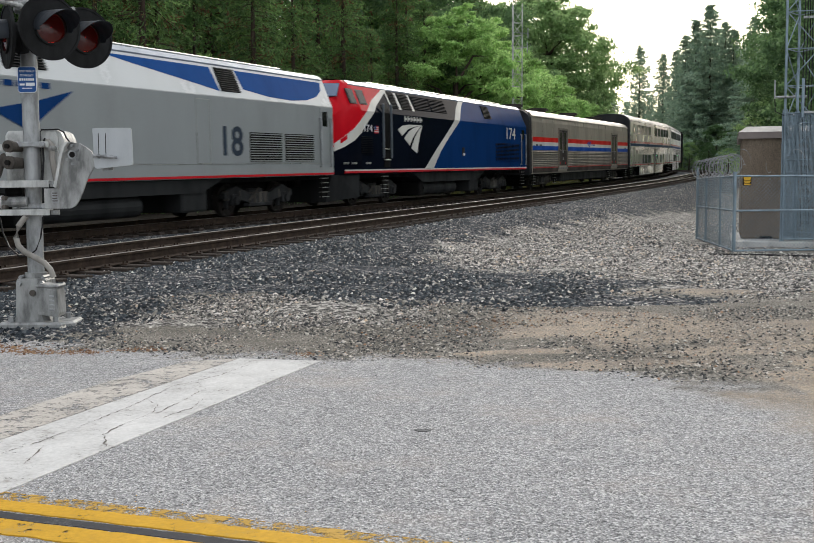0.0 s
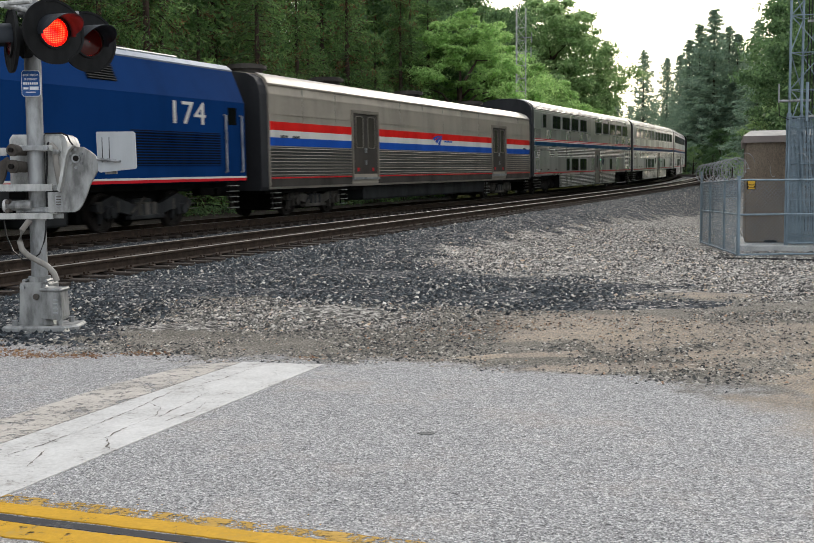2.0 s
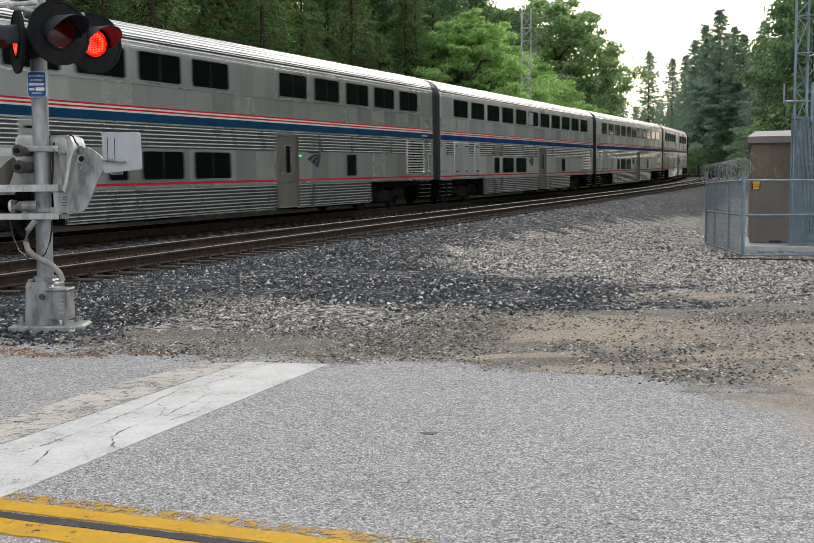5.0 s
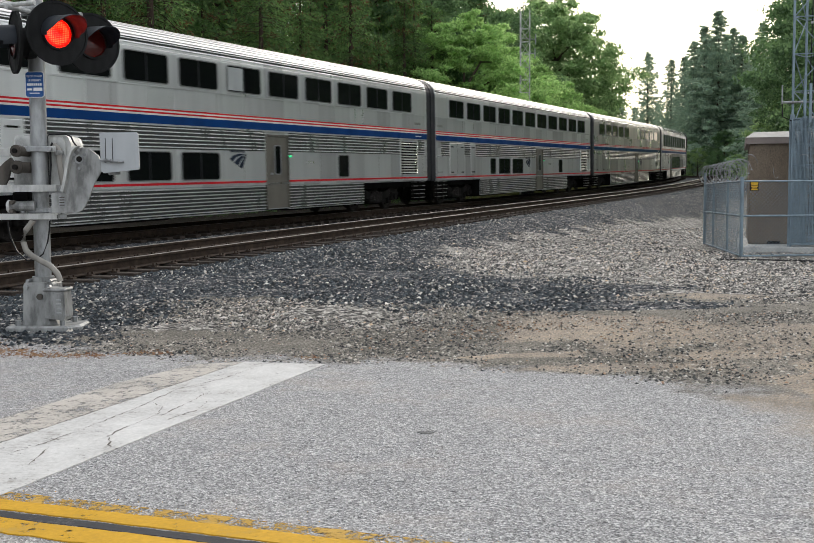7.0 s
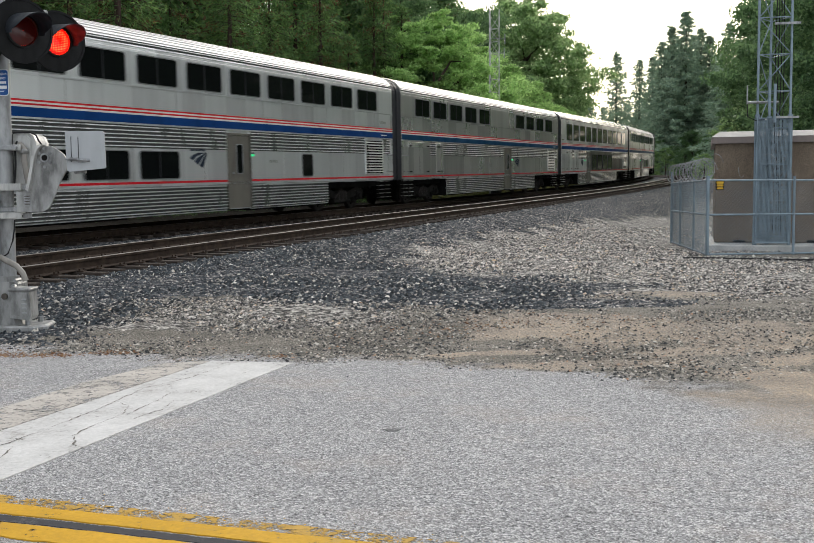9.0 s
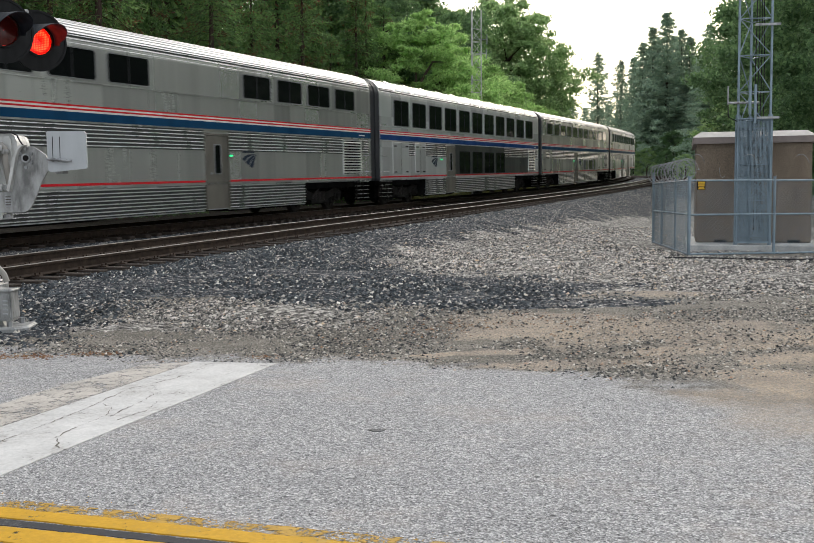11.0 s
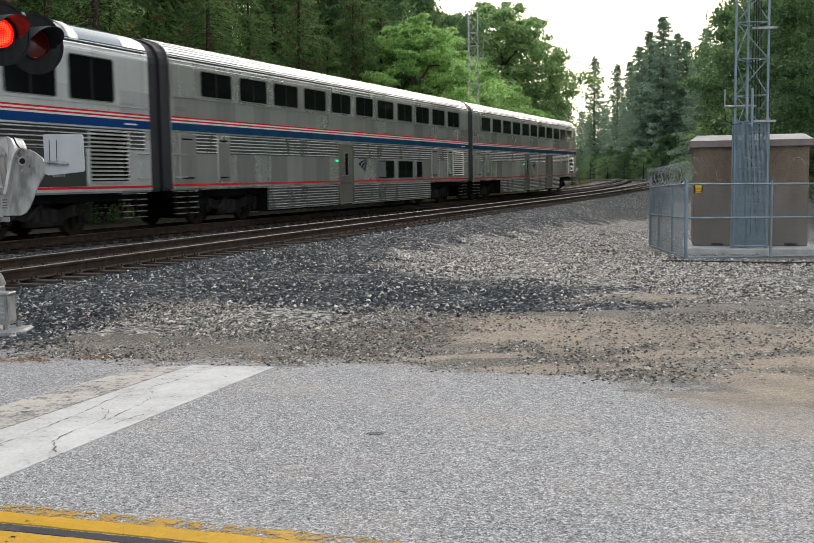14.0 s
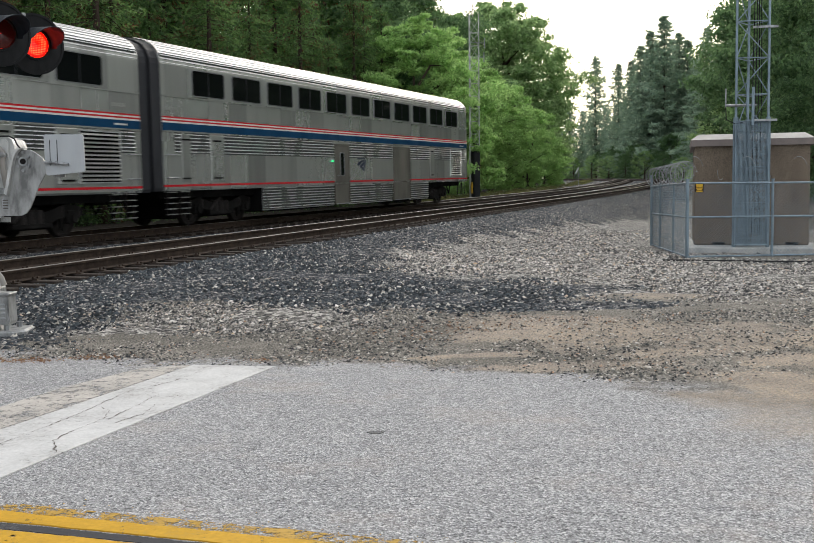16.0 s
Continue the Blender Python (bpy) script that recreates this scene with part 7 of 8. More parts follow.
def conifer(name, h, spread, base, mat, seed, label, droop=0.25, dense=1.0, needle=(0.10, 0.22, 0.35), mats=None, thick=1.0):
    """A straight trunk with whorls of drooping branches that thin towards a spire."""
    rnd = random.Random(seed)
    t = thing(name, pose(0, 0, -50), label, "conifer", "trees along the railway")
    mb = MB()
    r0 = 0.013 * h
    mb.tube([(0, 0, -0.4), (0.05, 0, h * 0.3), (-0.04, 0.05, h * 0.7), (0, 0, h)], [r0 * 1.2, r0, r0 * 0.5, 0.02], BARK, 8)
    cs, rs, aim, n = [], [], [], []
    z = base * h
    while z < h * 0.985:
        q = (z - base * h) / (h * (1 - base))
        ln0 = spread * (1 - q) ** 0.8 * (0.55 + 0.45 * min(1, q * 6)) + 0.25
        for k in range(rnd.choice((4, 5, 6))):
            if rnd.random() < 0.12:
                continue
            a = rnd.uniform(0, 2 * math.pi)
            ln = ln0 * rnd.uniform(0.55, 1.12)
            zz = z + rnd.uniform(-0.3, 0.3)
            e = Vector((math.cos(a) * ln, math.sin(a) * ln, zz - droop * ln + rnd.uniform(-0.2, 0.2)))
            o = Vector((0, 0, zz))
            mb.tube([o, o.lerp(e, 0.55) + Vector((0, 0, 0.06 * ln)), e], [max(0.015, 0.03 * (1 - q) * ln0 / 2), 0.018, 0.008], BARK, 3, caps=False)
            m = max(2, int(ln / 0.55))
            for j in range(m):
                f = (j + 0.9) / (m + 0.2)
                p = o.lerp(e, f) + Vector((0, 0, 0.05 * ln * math.sin(math.pi * f)))
                w = 0.20 + 0.28 * ln0 / max(spread, 0.1) * (1.15 - 0.5 * f)
                cs.append(p[:])
                rs.append((w * 1.25 * thick, w * 1.25 * thick, w * 0.5 * thick * thick))
                d = (e - o).normalized()
                aim.append((d.x * 0.6, d.y * 0.6, d.z * 0.6 - 0.25))
                n.append(int(14 * dense))
        z += (0.42 + 0.02 * h / 10) * (0.85 if thick > 1 else 1.0) * rnd.uniform(0.8, 1.2)
    part("trunk", mb, t, "straight brown trunk with branches")
    part("crown", leaf_mesh("crown", cs, rs, n, needle, mat, 0.0, seed, aim, mats), t, "layered drooping needle crown")
    return t


def fir(name, h, spread, base, mat, seed, label, branches, droop=0.2, needle=(0.16, 0.36, 0.32), dense=13):
    """A pointed conifer: many uneven branches all the way up a straight trunk."""
    rnd = random.Random(seed)
    t = thing(name, pose(0, 0, -50), label, "conifer", "trees along the railway")
    mb = MB()
    r0 = 0.012 * h
    mb.tube([(0, 0, -0.4), (0.08, 0, h * 0.3), (-0.05, 0.08, h * 0.7), (0, 0, h)], [r0 * 1.2, r0, r0 * 0.5, 0.02], BARK, 7)
    cs, rs, aim, n = [], [], [], []
    for k in range(branches):
        q = ((k + rnd.random()) / branches) ** 1.12
        zz = h * (base + (0.995 - base) * q)
        a = k * 2.399 + rnd.uniform(-0.7, 0.7)
        side = 1 + 0.22 * math.sin(a + seed) + 0.18 * math.sin(7 * q + seed * 2 + a)
        ln = (spread * (1 - q) ** 0.72 * (0.6 + 0.4 * min(1, q * 5)) * rnd.uniform(0.5, 1.12) * side) + 0.3
        d = Vector((math.cos(a), math.sin(a), 0))
        o = Vector((0, 0, zz))
        e = o + d * ln + Vector((0, 0, ln * (0.35 * q - droop) + rnd.uniform(-0.3, 0.3)))
        if k % 2:
            mb.tube([o, e], [0.05 * (1.1 - q), 0.012], BARK, 3, caps=False)
        m = max(2, int(ln / 0.62))
        for j in range(m):
            f = (j + 0.8) / m
            w = (0.26 + 0.34 * (1 - q)) * (1.2 - 0.55 * f) * rnd.uniform(0.7, 1.3)
            p = o.lerp(e, f) + Vector((rnd.gauss(0, 0.3 * w), rnd.gauss(0, 0.3 * w), -0.05 * ln * math.sin(math.pi * f)))
            cs.append(p[:])
            rs.append((w * 1.2, w * 1.2, w * 0.62))
            aim.append((d.x * 0.8, d.y * 0.8, -0.12))
            n.append(dense)
    part("trunk", mb, t, "straight brown trunk with branches")
    part("crown", leaf_mesh("crown", cs, rs, n, needle, mat, 0.0, seed, aim), t, "pointed uneven needle crown")
    return t


random.seed(5)
OAK = [broadleaf("oak_tree", 11, 4.4, 0.10, 224, 84, LEAF_MID, 11, "tall green oak with a dense uneven crown", (0.08, 0.17), (0.26, 0.48)),
       broadleaf("oak_tree", 13, 4.8, 0.16, 250, 105, LEAF_DARK, 12, "deep green oak standing among conifers", (0.08, 0.17), (0.32, 0.56))]
WILLOW = [broadleaf("bright_green_tree", 8.5, 3.6, 0.04, 280, 190, LEAF_BRIGHT, 21, "bright green leafy tree beside the track", (0.055, 0.125, 0.45), (0.20, 0.40)),
          broadleaf("bright_green_tree", 10.5, 3.8, 0.06, 280, 190, LEAF_BRIGHT, 22, "tall bright green leafy tree beside the track", (0.055, 0.125, 0.45), (0.20, 0.40))]
CEDAR = [conifer("cedar_tree", 17, 3.3, 0.05, NEEDLE, 31, "dark green cedar with drooping branches", 0.28, 1.1, (0.13, 0.25, 0.35), [NEEDLE, DEADLEAF], 1.5),
         conifer("cedar_tree", 14, 3.0, 0.04, NEEDLE, 32, "dark green cedar in the forest edge", 0.22, 1.2, (0.12, 0.24, 0.35), [NEEDLE, DEADLEAF], 1.5)]
FIR = [fir("fir_tree", 26, 5.6, 0.03, NEEDLE_HAZE, 41, "tall fir in the distance, needles hazed blue-green", 330, 0.2, (0.17, 0.36, 0.34), 20),
       fir("pine_tree", 22, 3.6, 0.16, NEEDLE_HAZE, 42, "thin tall pine in the distance", 170, 0.10, (0.16, 0.34, 0.36), 20),
       fir("fir_tree", 26, 4.8, 0.05, NEEDLE_HAZE, 43, "slender fir in the distance, needles hazed blue-green", 300, 0.28, (0.17, 0.36, 0.34), 20)]
CEDAR_NEAR = [conifer("cedar_tree", 12.5, 2.9, 0.02, NEEDLE, 51, "green cedar with feathery drooping branches, behind the train", 0.30, 3.0, (0.06, 0.15, 0.22), [NEEDLE, DEADLEAF]),
              conifer("cedar_tree", 11.5, 2.6, 0.02, NEEDLE, 52, "feathery green cedar with brown tips, behind the train", 0.22, 3.2, (0.06, 0.15, 0.22), [NEEDLE, DEADLEAF])]
USED = set()


def plant(kind, x, y, scale=1.0, turn=0.0, dz=0.0):
    m = Matrix.Translation((x, y, zground(x, y) - 0.1 + dz)) @ Matrix.Rotation(turn, 4, "Z")
    if kind not in USED:
        USED.add(kind)
        kind.scale = (scale,) * 3
        kind.matrix_basis = m @ Matrix.Diagonal((scale, scale, scale, 1))
        return kind
    keep = kind.scale.copy()
    kind.scale = (scale,) * 3
    ob = copy_thing(kind, m)
    kind.scale = keep
    return ob


def plant_line(kinds, s0, s1, lat0, lat1, gap, lo, hi):
    s = s0
    while s < s1:
        p = track(s, random.uniform(lat0, lat1))
        plant(random.choice(kinds), p.x, p.y, random.uniform(lo, hi), random.uniform(0, 6.28))
        s += gap * random.uniform(0.75, 1.25)


def stand(kind, az, dist, height, turn=None):
    """Plant a tree by bearing (degrees right of +y), distance and height."""
    x, y = dist * math.sin(radians(az)), dist * math.cos(radians(az))
    h0 = HEIGHTS[kind]
    return plant(kind, x, y, height / h0, az * 3.1 if turn is None else turn)


HEIGHTS = {OAK[0]: 11.5, OAK[1]: 13.5, WILLOW[0]: 9.0, WILLOW[1]: 11.0, CEDAR[0]: 17.0, CEDAR[1]: 14.0, FIR[0]: 26.0, FIR[1]: 22.0, FIR[2]: 26.0}

# forest edge beyond the train
plant_line(CEDAR_NEAR, -8, 46, -11.5, -8.8, 2.5, 0.85, 1.2)
plant_line(CEDAR, -10, 60, -17, -13, 3.8, 1.1, 1.45)
plant_line([CEDAR[0], OAK[1]], -8, 66, -24, -19, 5.5, 1.3, 1.7)
plant_line([FIR[0], CEDAR[0], FIR[2]], 0, 80, -34, -27, 8.0, 1.0, 1.3)
# bright leafy trees along the far track
for s, lat, h, k in ((53, -9.0, 11.5, 1), (58, -8.6, 10.5, 0), (63, -8.4, 11.0, 1), (56, -13, 12.5, 0), (59, -13, 12.5, 1),
                     (68, -8.0, 9.6, 1), (73, -8.2, 10.4, 0), (79, -7.8, 9.6, 1), (85, -7.2, 7.8, 0), (91, -6.6, 6.0, 1), (70, -12, 13.0, 1), (77, -12, 12.0, 0),
                     (68, -5.6, 4.0, 0), (76, -5.6, 4.4, 1), (84, -5.6, 4.0, 0), (98, -7.0, 4.4, 0)):
    p = track(s, lat)
    plant(WILLOW[k], p.x, p.y, h / HEIGHTS[WILLOW[k]], s * 1.3)

for s, lat, k in ((46.5, -9.4, 0), (48.5, -11.0, 1), (50.5, -9.8, 0), (52.5, -12.0, 1)):
    p = track(s, lat)
    plant(CEDAR_NEAR[k], p.x, p.y, 1.05 + 0.05 * k, s * 1.7)


def stand_to(kind, az, dist, elev):
    """Plant a tree by bearing and distance, grown until its top stands elev degrees above the eye's level."""
    x, y = dist * math.sin(radians(az)), dist * math.cos(radians(az))
    h = dist * math.cos(radians(az)) * math.tan(radians(elev)) + 1.4 - zground(x, y)
    return plant(kind, x, y, max(2.0, h) / HEIGHTS[kind], az * 3.1)


for az, dist, elev, k in ((2.7, 67, 10.2, 1), (3.7, 75, 9.4, 0)):
    stand_to(WILLOW[k], az, dist, elev)
# taller oaks and pines behind them
for az, dist, elev in ((4.5, 124, 10.2), (5.3, 120, 9.4), (7.0, 122, 10.4), (7.8, 124, 10.4), (8.3, 122, 9.4), (8.7, 120, 7.4), (9.2, 118, 5.4), (7.3, 134, 10.9)):
    stand_to(OAK[0], az, dist, elev)
for az, dist, h, k in ((1.0, 82, 17.5, 1), (2.2, 90, 18.5, 0), (3.4, 92, 17.5, 1), (-0.8, 76, 17.0, 0), (5.0, 104, 17.0, 1), (0.2, 92, 19, 0), (3.0, 100, 20, 1), (1.6, 98, 19, 1), (-1.8, 84, 18, 1)):
    stand((OAK[1], CEDAR[1])[k], az, dist, h)
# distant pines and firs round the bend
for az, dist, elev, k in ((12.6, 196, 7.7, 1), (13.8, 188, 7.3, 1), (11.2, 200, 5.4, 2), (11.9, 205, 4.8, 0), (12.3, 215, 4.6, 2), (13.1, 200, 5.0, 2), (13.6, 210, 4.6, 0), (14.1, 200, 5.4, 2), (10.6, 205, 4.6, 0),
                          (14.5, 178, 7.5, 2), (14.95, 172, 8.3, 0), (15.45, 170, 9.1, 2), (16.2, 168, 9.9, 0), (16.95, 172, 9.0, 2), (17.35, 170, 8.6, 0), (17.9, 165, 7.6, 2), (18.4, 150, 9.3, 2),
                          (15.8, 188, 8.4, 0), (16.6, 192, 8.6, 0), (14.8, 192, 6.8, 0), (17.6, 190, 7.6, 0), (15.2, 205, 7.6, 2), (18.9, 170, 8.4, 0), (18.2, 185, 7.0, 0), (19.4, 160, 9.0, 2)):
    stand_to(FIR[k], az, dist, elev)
for az, dist, h, k in ((11.4, 190, 5.0, 0), (12.4, 181, 4.6, 0), (13.3, 173, 4.2, 0), (14.2, 168, 4.6, 1), (15.2, 162, 5, 0), (16.2, 157, 5, 1), (17.2, 144, 4, 0), (10.6, 196, 5, 1), (18.4, 122, 4, 0), (12.9, 184, 6, 1), (14.8, 170, 7, 1), (13.8, 178, 7, 1),
                       (19.6, 118, 7, 0), (17.6, 156, 7, 1), (16.6, 164, 8, 1)):
    stand(OAK[k], az, dist, h)
# green trees behind the shed
for az, dist, elev, k in ((20.6, 104, 7.0, 0), (21.9, 112, 11.5, 1), (22.9, 100, 13.0, 1), (23.4, 92, 13.0, 1), (24.2, 78, 14.0, 1), (23.3, 98, 13.0, 1), (25.6, 60, 16.5, 1), (27.4, 54, 17.5, 1), (26.0, 80, 15.0, 1), (22.0, 90, 6.0, 0), (23.4, 72, 6.5, 1), (26.6, 46, 11.0, 1), (29.4, 50, 17.0, 1), (20.9, 116, 9.0, 1)):
    stand_to(OAK[k], az, dist, elev)
# trees added out of view behind the road, to darken the train's reflections
for k in range(11):
    az = 96 + k * 16.8
    stand((FIR[0], CEDAR[0], FIR[2])[k % 3], az, 66 + 6 * math.sin(k * 2.3), 17 + 4 * math.sin(k * 1.7))


# trees added out of view across the road, to darken reflections in glass and paint
for k in range(15):
    az = 31 + k * 4.6
    stand((CEDAR[0], FIR[0], OAK[1], FIR[2])[k % 4], az, (52 if k < 4 else 85) + 7 * math.sin(k * 2.9), (22 if k < 4 else 12) + 3 * math.sin(k * 1.9))


# more unseen trees, added to darken reflections in the far cars' sides
for k in range(9):
    az = 27.5 + k * 2.1
    stand((OAK[1], FIR[0], CEDAR[0])[k % 3], az, 112 + 22 * math.sin(k * 2.3), 23 + 4 * math.sin(k * 1.3))


# dark sheet over the forest floor beyond the far track: shade put into its colour
def forest_floor():
    m = Mat("shade_dark_duff", (0.03, 0.024, 0.018), 0.95)
    n = m.noise(7, 6, 0.75)
    m.colour(m.ramp(n, [(0.3, (0.008, 0.007, 0.006)), (0.5, (0.022, 0.018, 0.014)), (0.75, (0.06, 0.046, 0.033))]))
    m.bump(n, 0.6, 0.05)
    ss, ll = np.arange(-40, 47, 1.0), np.array([-2.5, -3.2, -4, -5, -6, -7.5, -9, -11, -13, -16])
    pts = np.array([track(float(s), float(q))[:2] for s in ss for q in ll])
    z = ground_z(pts[:, 0], pts[:, 1]) + 0.05 + 0.04 * np.sin(pts[:, 0] * 3.1) * np.sin(pts[:, 1] * 2.3)
    me = bpy.data.meshes.new("forest_floor")
    k = len(ll)
    me.from_pydata(np.column_stack([pts, z]).tolist(), [], [(i * k + j, i * k + j + 1, (i + 1) * k + j + 1, (i + 1) * k + j) for i in range(len(ss) - 1) for j in range(k - 1)])
    me.materials.append(m.m)
    return tagged(new("forest_floor", me), "dark forest floor beyond the far track, shade put into its colour", "forest floor", kind="structure")


forest_floor()


# low growth along the far track
def weeds(name, area, n, size, mat, label, seed):
    rng = np.random.default_rng(seed)
    s0, s1, l0, l1 = area
    c = []
    for _ in range(n):
        p = track(s0 + (s1 - s0) * rng.random(), l0 + (l1 - l0) * rng.random())
        c.append((p.x, p.y, zground(p.x, p.y) + size * 0.3))
    me = leaf_mesh(name, c, [(size, size, size * 0.6)] * n, [26] * n, (0.05, 0.14, 0.3), mat, 0.0, seed)
    return tagged(new(name, me), label, "weeds", kind="stuff")


weeds("trackside_weeds", (44, 75, -5.6, -3.4), 240, 0.35, GRASS, "yellow-green weeds beside the far track", 61)
weeds("trackside_weeds", (75, 125, -5.5, -3.8), 160, 0.4, GRASS, "dry yellow weeds inside the bend", 62)
weeds("undergrowth", (-6, 46, -11.0, -8.4), 360, 0.55, LEAF_DARK, "green undergrowth at the forest edge", 63)
_q = track(89, -3.0, -0.3)
marker = thing("marker_post", pose(_q.x, _q.y, _q.z, 0, 0, 25), "small pale marker plate on a thin post by the track", "marker post")
mb = MB()
mb.tube([(0, 0, 0), (0, 0, 1.5)], 0.04, GALV, 6)
part("post", mb, marker)
mb = MB()
mb.prism([(-0.42, 1.3), (-0.30, 1.25), (0.10, 1.8), (-0.05, 1.95)], -0.05, -0.03, SIGN_WHITE, "y")
part("plate", mb, marker, "pale tilted plate")


# ------------------------------------------------------------------ loose stone
def stone_material(name, stops):
    m = Mat(name, (0.1, 0.1, 0.1), 0.85)
    g = m.t.nodes.new("ShaderNodeNewGeometry")
    m.colour(m.mix(m.span(m.noise(30, 3), 0.3, 0.7, 0.0, 0.05), m.ramp(g.outputs["Random Per Island"], stops), (0.25, 0.23, 0.2)))
    m.bump(m.noise(90, 3, 0.7), 0.4, 0.01)
    return m.m


STONE_DARK = stone_material("dark_ballast_stone", [(0.0, (0.004, 0.0065, 0.009)), (0.46, (0.020, 0.028, 0.036)), (0.74, (0.054, 0.068, 0.080)), (0.87, (0.13, 0.14, 0.145)), (0.94, (0.28, 0.26, 0.225)), (0.98, (0.50, 0.47, 0.42)), (1.0, (0.70, 0.68, 0.64))])
STONE_PALE = stone_material("pale_gravel_stone", [(0.0, (0.018, 0.021, 0.025)), (0.30, (0.070, 0.068, 0.064)), (0.5, (0.20, 0.185, 0.165)), (0.75, (0.42, 0.385, 0.345)), (0.93, (0.72, 0.68, 0.63)), (1.0, (0.50, 0.36, 0.22))])


STONE_GRIT = stone_material("mixed_grit", [(0.0, (0.014, 0.017, 0.020)), (0.30, (0.060, 0.062, 0.060)), (0.55, (0.19, 0.175, 0.150)), (0.8, (0.34, 0.31, 0.265)), (0.95, (0.60, 0.56, 0.50)), (1.0, (0.30, 0.15, 0.07))])


def stones(name, xy, size, mat, label, seed):
    rng = np.random.default_rng(seed)
    n = len(xy)
    z = ground_z(xy[:, 0], xy[:, 1])
    base = np.array([(1, 0, 0), (-1, 0, 0), (0, 1, 0), (0, -1, 0), (0, 0, 1)], float)
    tri = np.array([(0, 2, 4), (2, 1, 4), (1, 3, 4), (3, 0, 4)])
    s = size[0] + (size[1] - size[0]) * rng.random((n, 1, 1)) ** 1.6
    v = base[None] * (0.65 + 0.7 * rng.random((n, 5, 1))) + 0.22 * rng.normal(size=(n, 5, 3))
    v[:, :4, 2] -= 0.35
    v = v * np.array([1.0, 0.78, 0.50]) * s
    a = rng.random(n) * 6.283
    c, q = np.cos(a)[:, None], np.sin(a)[:, None]
    x = v[:, :, 0] * c - v[:, :, 1] * q
    y = v[:, :, 0] * q + v[:, :, 1] * c
    v = np.stack([x + xy[:, 0:1], y + xy[:, 1:2], v[:, :, 2] + z[:, None] + s[:, :, 0] * 0.14], -1).reshape(-1, 3)
    f = (tri[None] + 5 * np.arange(n)[:, None, None]).reshape(-1)
    me = bpy.data.meshes.new(name)
    me.vertices.add(len(v))
    me.vertices.foreach_set("co", v.ravel())
    me.loops.add(len(f))
    me.loops.foreach_set("vertex_index", f)
    me.polygons.add(len(f) // 3)
    me.polygons.foreach_set("loop_start", np.arange(len(f) // 3) * 3)
    me.polygons.foreach_set("loop_total", np.full(len(f) // 3, 3))
    me.materials.append(mat)
    me.update(calc_edges=True)
    return tagged(new(name, me), label, "stones", kind="stuff")


def scatter(n, x0, x1, y0, y1, seed):
    rng = np.random.default_rng(seed)
    return np.stack([x0 + (x1 - x0) * rng.random(n), y0 + (y1 - y0) * rng.random(n)], 1)


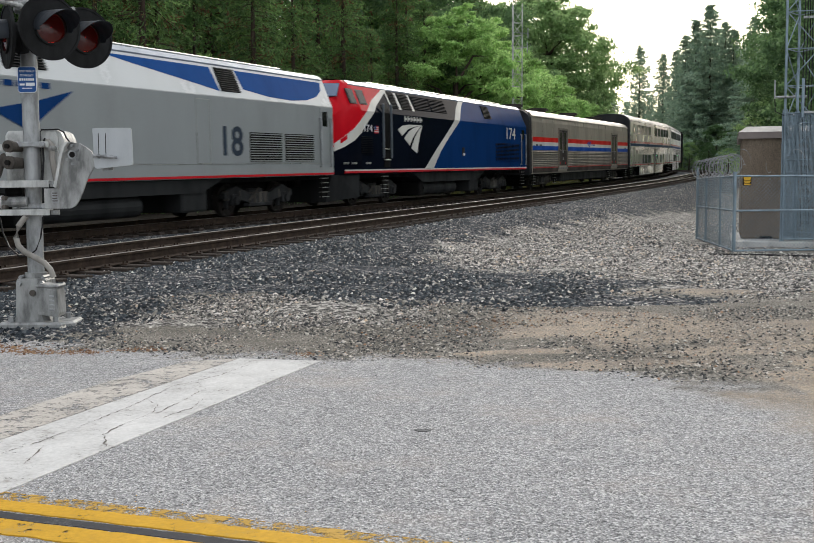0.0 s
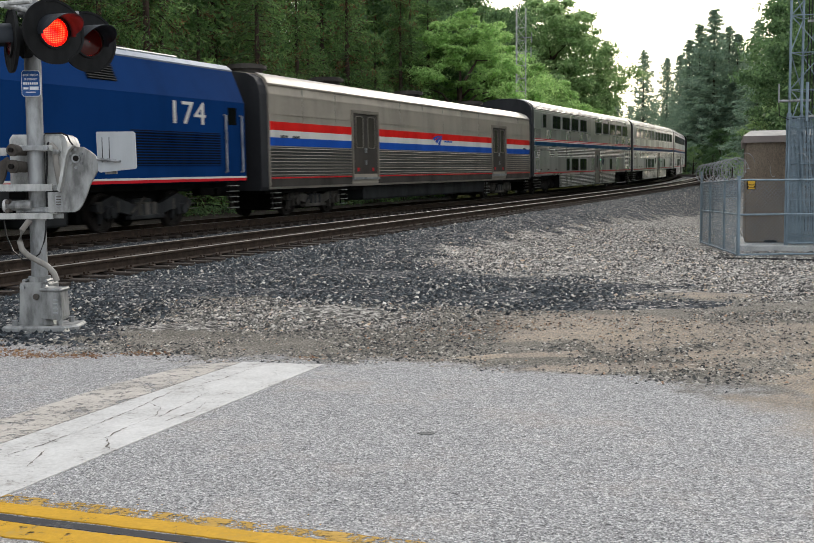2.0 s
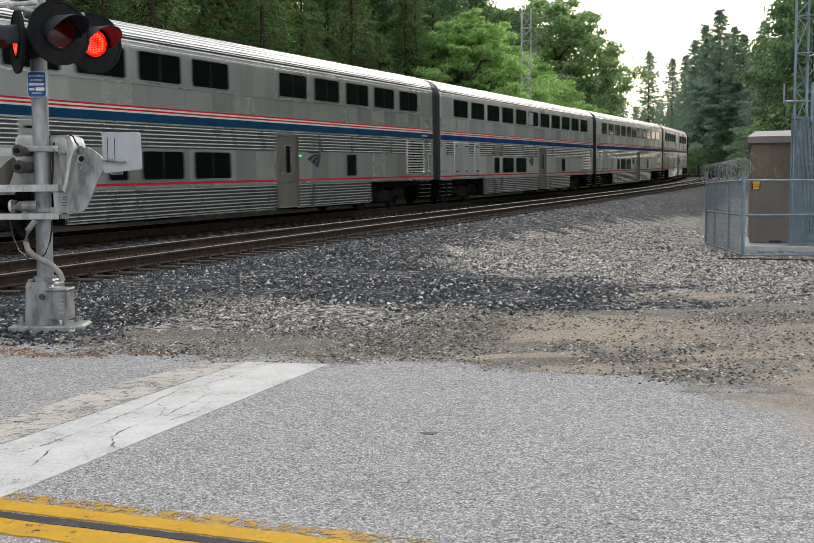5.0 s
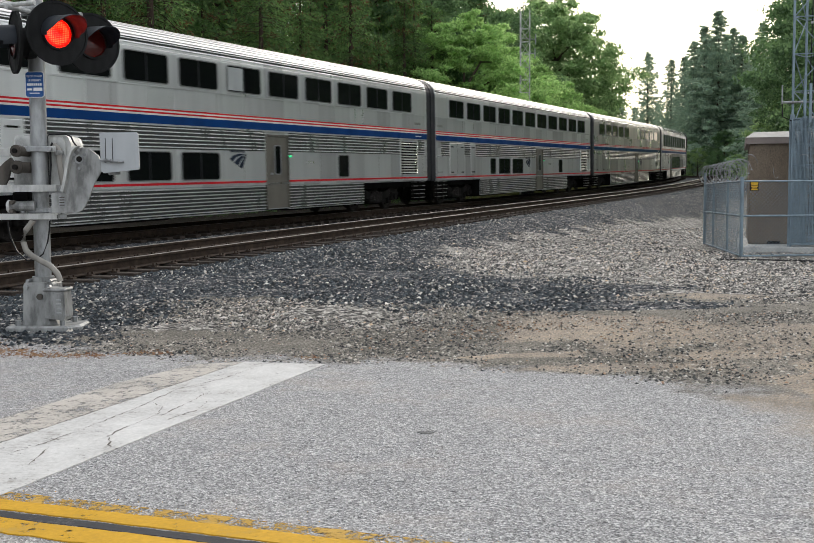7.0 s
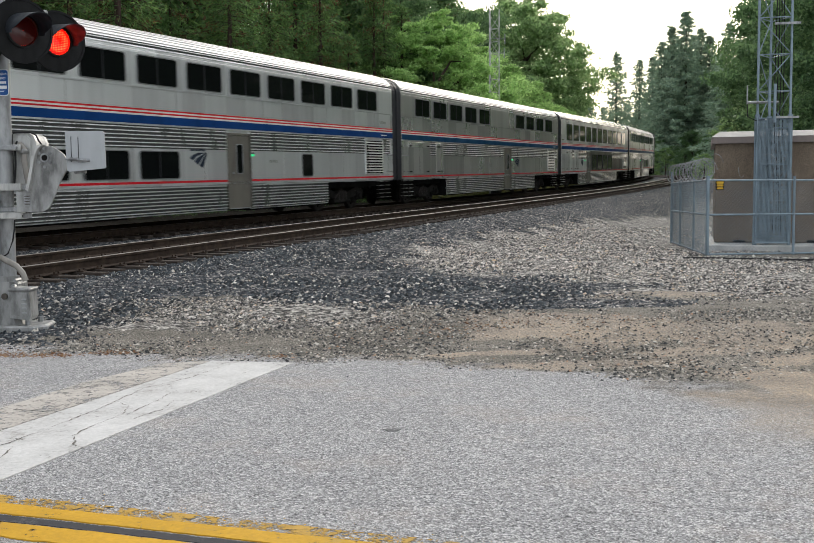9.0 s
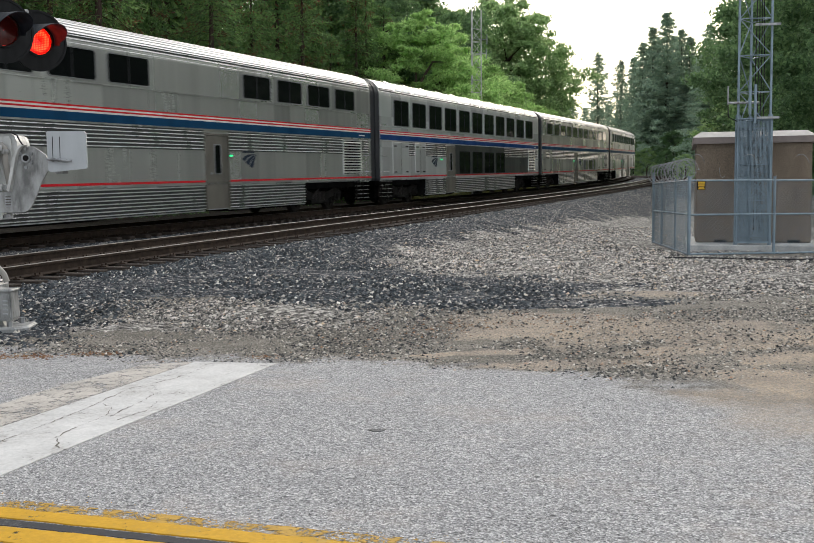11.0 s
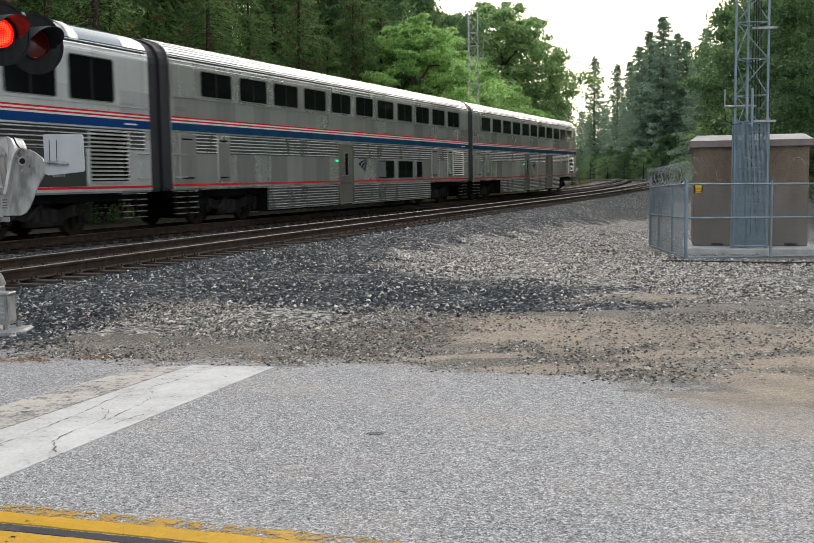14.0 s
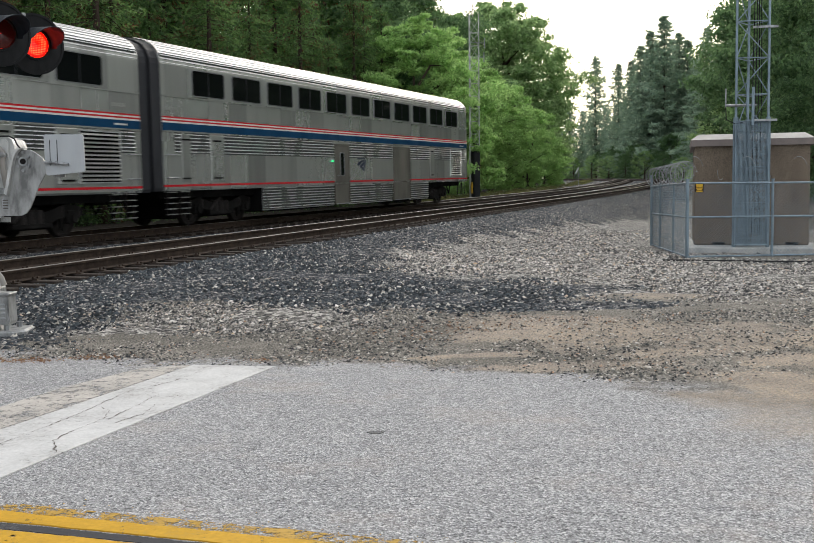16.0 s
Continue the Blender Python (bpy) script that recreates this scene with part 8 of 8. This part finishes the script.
def build_stones():
    near = scatter(125000, -8, 8, 9.0, 24, 1)
    asp, dark, pale, dirt = zones(near[:, 0], near[:, 1])
    s, lat = along(near[:, 0], near[:, 1])
    rng = np.random.default_rng(2)
    r = rng.random(len(near))
    seen = (near[:, 0] > -0.48 * near[:, 1]) & (lat > OFF - 2.4)
    d1 = near[seen & (r < dark * 0.95)]
    p1 = near[seen & (r >= dark * 0.95) & (r < dark + 0.8 * pale) & (asp < 0.3)]
    far_xy = []
    rng = np.random.default_rng(4)
    for k in range(30000):
        ss = 6 + 62 * rng.random() ** 1.3
        p = track(ss, OFF + 0.9 + 4.6 * rng.random())
        far_xy.append((p.x, p.y))
    far_xy = np.array(far_xy)
    d2 = far_xy[zones(far_xy[:, 0], far_xy[:, 1])[1] > 0.4]
    bed = np.array([track(q, w)[:2] for q, w in zip(-6 + 46 * rng.random(14000), OFF - 3.2 + 4.0 * rng.random(14000))])
    stones("ballast_stones", np.concatenate([d1, d2, bed]), (0.013, 0.044), STONE_DARK, "dark angular ballast stones beside the rails", 5)
    stones("gravel_stones", p1, (0.010, 0.034), STONE_PALE, "pale mixed gravel stones on the yard", 6)
    back = scatter(42000, 0.5, 15, 17, 42, 21)
    asp, dark, pale, dirt = zones(back[:, 0], back[:, 1])
    s, lat = along(back[:, 0], back[:, 1])
    r = np.random.default_rng(22).random(len(back))
    inside = (back[:, 0] > 7.2) & (back[:, 1] > 24.4) & (back[:, 0] < 12) & (back[:, 1] < 30)
    stones("yard_gravel", back[(pale > r * 0.9) & (lat > OFF + 2) & ~inside & (back[:, 0] < 0.45 * back[:, 1])], (0.016, 0.055), STONE_PALE, "pale mixed gravel beside the fence", 23)
    thin = scatter(12000, -6, 8, 7.0, 13.5, 7)
    asp, dark, pale, dirt = zones(thin[:, 0], thin[:, 1])
    w = 0.336 * thin[:, 0] + 0.942 * thin[:, 1]
    r = np.random.default_rng(8).random(len(thin))
    clump = vnoise(thin[:, 0], thin[:, 1], 1.3, 9.0)
    keep = (dark < 0.5) & (r < np.clip(0.05 + 0.9 * clump, 0.01, 0.5) + 0.30 * (thin[:, 0] < 0.6)) & (r < 1.2 - asp * 1.15) & (w > 7.2) & (dirt < 0.45 + 0.6 * r)
    stones("scattered_stones", thin[keep], (0.005, 0.020), STONE_DARK, "dark stones scattered over the dirt", 9)
    grit = scatter(110000, -6, 8, 7.4, 12.8, 10)
    asp, dark, pale, dirt = zones(grit[:, 0], grit[:, 1])
    r = np.random.default_rng(11).random(len(grit))
    stones("grit", grit[(asp < 0.97 - 0.8 * r) & (dark < 0.6) & (r < 1.0 - 0.72 * dirt)], (0.005, 0.021), STONE_GRIT, "fine mixed grit on the dirt", 12)

    # drifts of fallen needles along the asphalt's edge
    rng = np.random.default_rng(31)
    drift = []
    for cx, cy, n, r in NEEDLE_DRIFTS:
        drift.append(np.stack([cx + r * rng.normal(size=n), cy + 0.55 * r * rng.normal(size=n)], 1))
    stones("fallen_needles", np.concatenate(drift), (0.006, 0.020), NEEDLE_LITTER, "orange-brown fallen needles along the asphalt edge", 32)

    # flecks of yellow paint beside the centre line
    rng = np.random.default_rng(14)
    fleck = np.array([road_xy(u, 3.72 + g) for u, g in zip(-6 + 9 * rng.random(7000), 0.04 * rng.exponential(size=7000))])
    stones("paint_flecks", fleck, (0.0015, 0.006), PAINT_YELLOW, "yellow paint flecks worn off the centre line", 15)


NEEDLE_DRIFTS = ((-4.1, 9.50, 260, 0.22), (-3.65, 9.25, 200, 0.16), (-3.3, 9.02, 200, 0.16), (-2.85, 8.98, 170, 0.13), (-2.35, 9.10, 120, 0.12), (-0.9, 8.78, 70, 0.10), (0.9, 10.1, 200, 0.5), (2.2, 10.6, 200, 0.5))
NEEDLE_LITTER = stone_material("orange_needle_litter", [(0.0, (0.09, 0.045, 0.024)), (0.5, (0.19, 0.095, 0.048)), (1.0, (0.32, 0.20, 0.11))])
build_stones()

# a black cable lying on the ground before the fence
mb = MB()
mb.tube([(x, y, zground(x, y) + 0.02) for x, y in ((6.15, 21.0), (6.5, 20.95), (7.0, 20.75), (7.45, 20.45), (7.9, 20.1), (8.5, 20.0), (9.3, 20.15), (10.2, 20.1))], 0.022, CABLE, 6)
tagged(new("ground_cable", mb.data("ground_cable", True)), "black cable lying on the ground before the fence", "cable")


# ------------------------------------------------------------------ motion
def motions():
    times = [0.25 * k for k in range(65)]
    for car, sc7, base in TRAIN:
        walk(car, [(t, car_pose(sc7 - V * (t - 7.0) - SLOWING * (t - 7.0) ** 2, base)) for t in times])
    spin = V / 0.462
    for w, e in WHEELSETS:
        walk(w, [(k / 30, Matrix.Translation((e, 0, 0.462)) @ Matrix.Rotation(-spin * k / 30, 4, "Y")) for k in range(481)])
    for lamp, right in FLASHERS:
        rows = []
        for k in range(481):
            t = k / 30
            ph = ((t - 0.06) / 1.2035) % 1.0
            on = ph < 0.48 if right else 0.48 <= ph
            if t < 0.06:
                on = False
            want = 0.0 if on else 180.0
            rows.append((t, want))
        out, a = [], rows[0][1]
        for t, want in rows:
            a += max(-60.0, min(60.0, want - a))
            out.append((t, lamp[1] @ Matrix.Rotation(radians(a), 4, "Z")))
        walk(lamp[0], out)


motions()
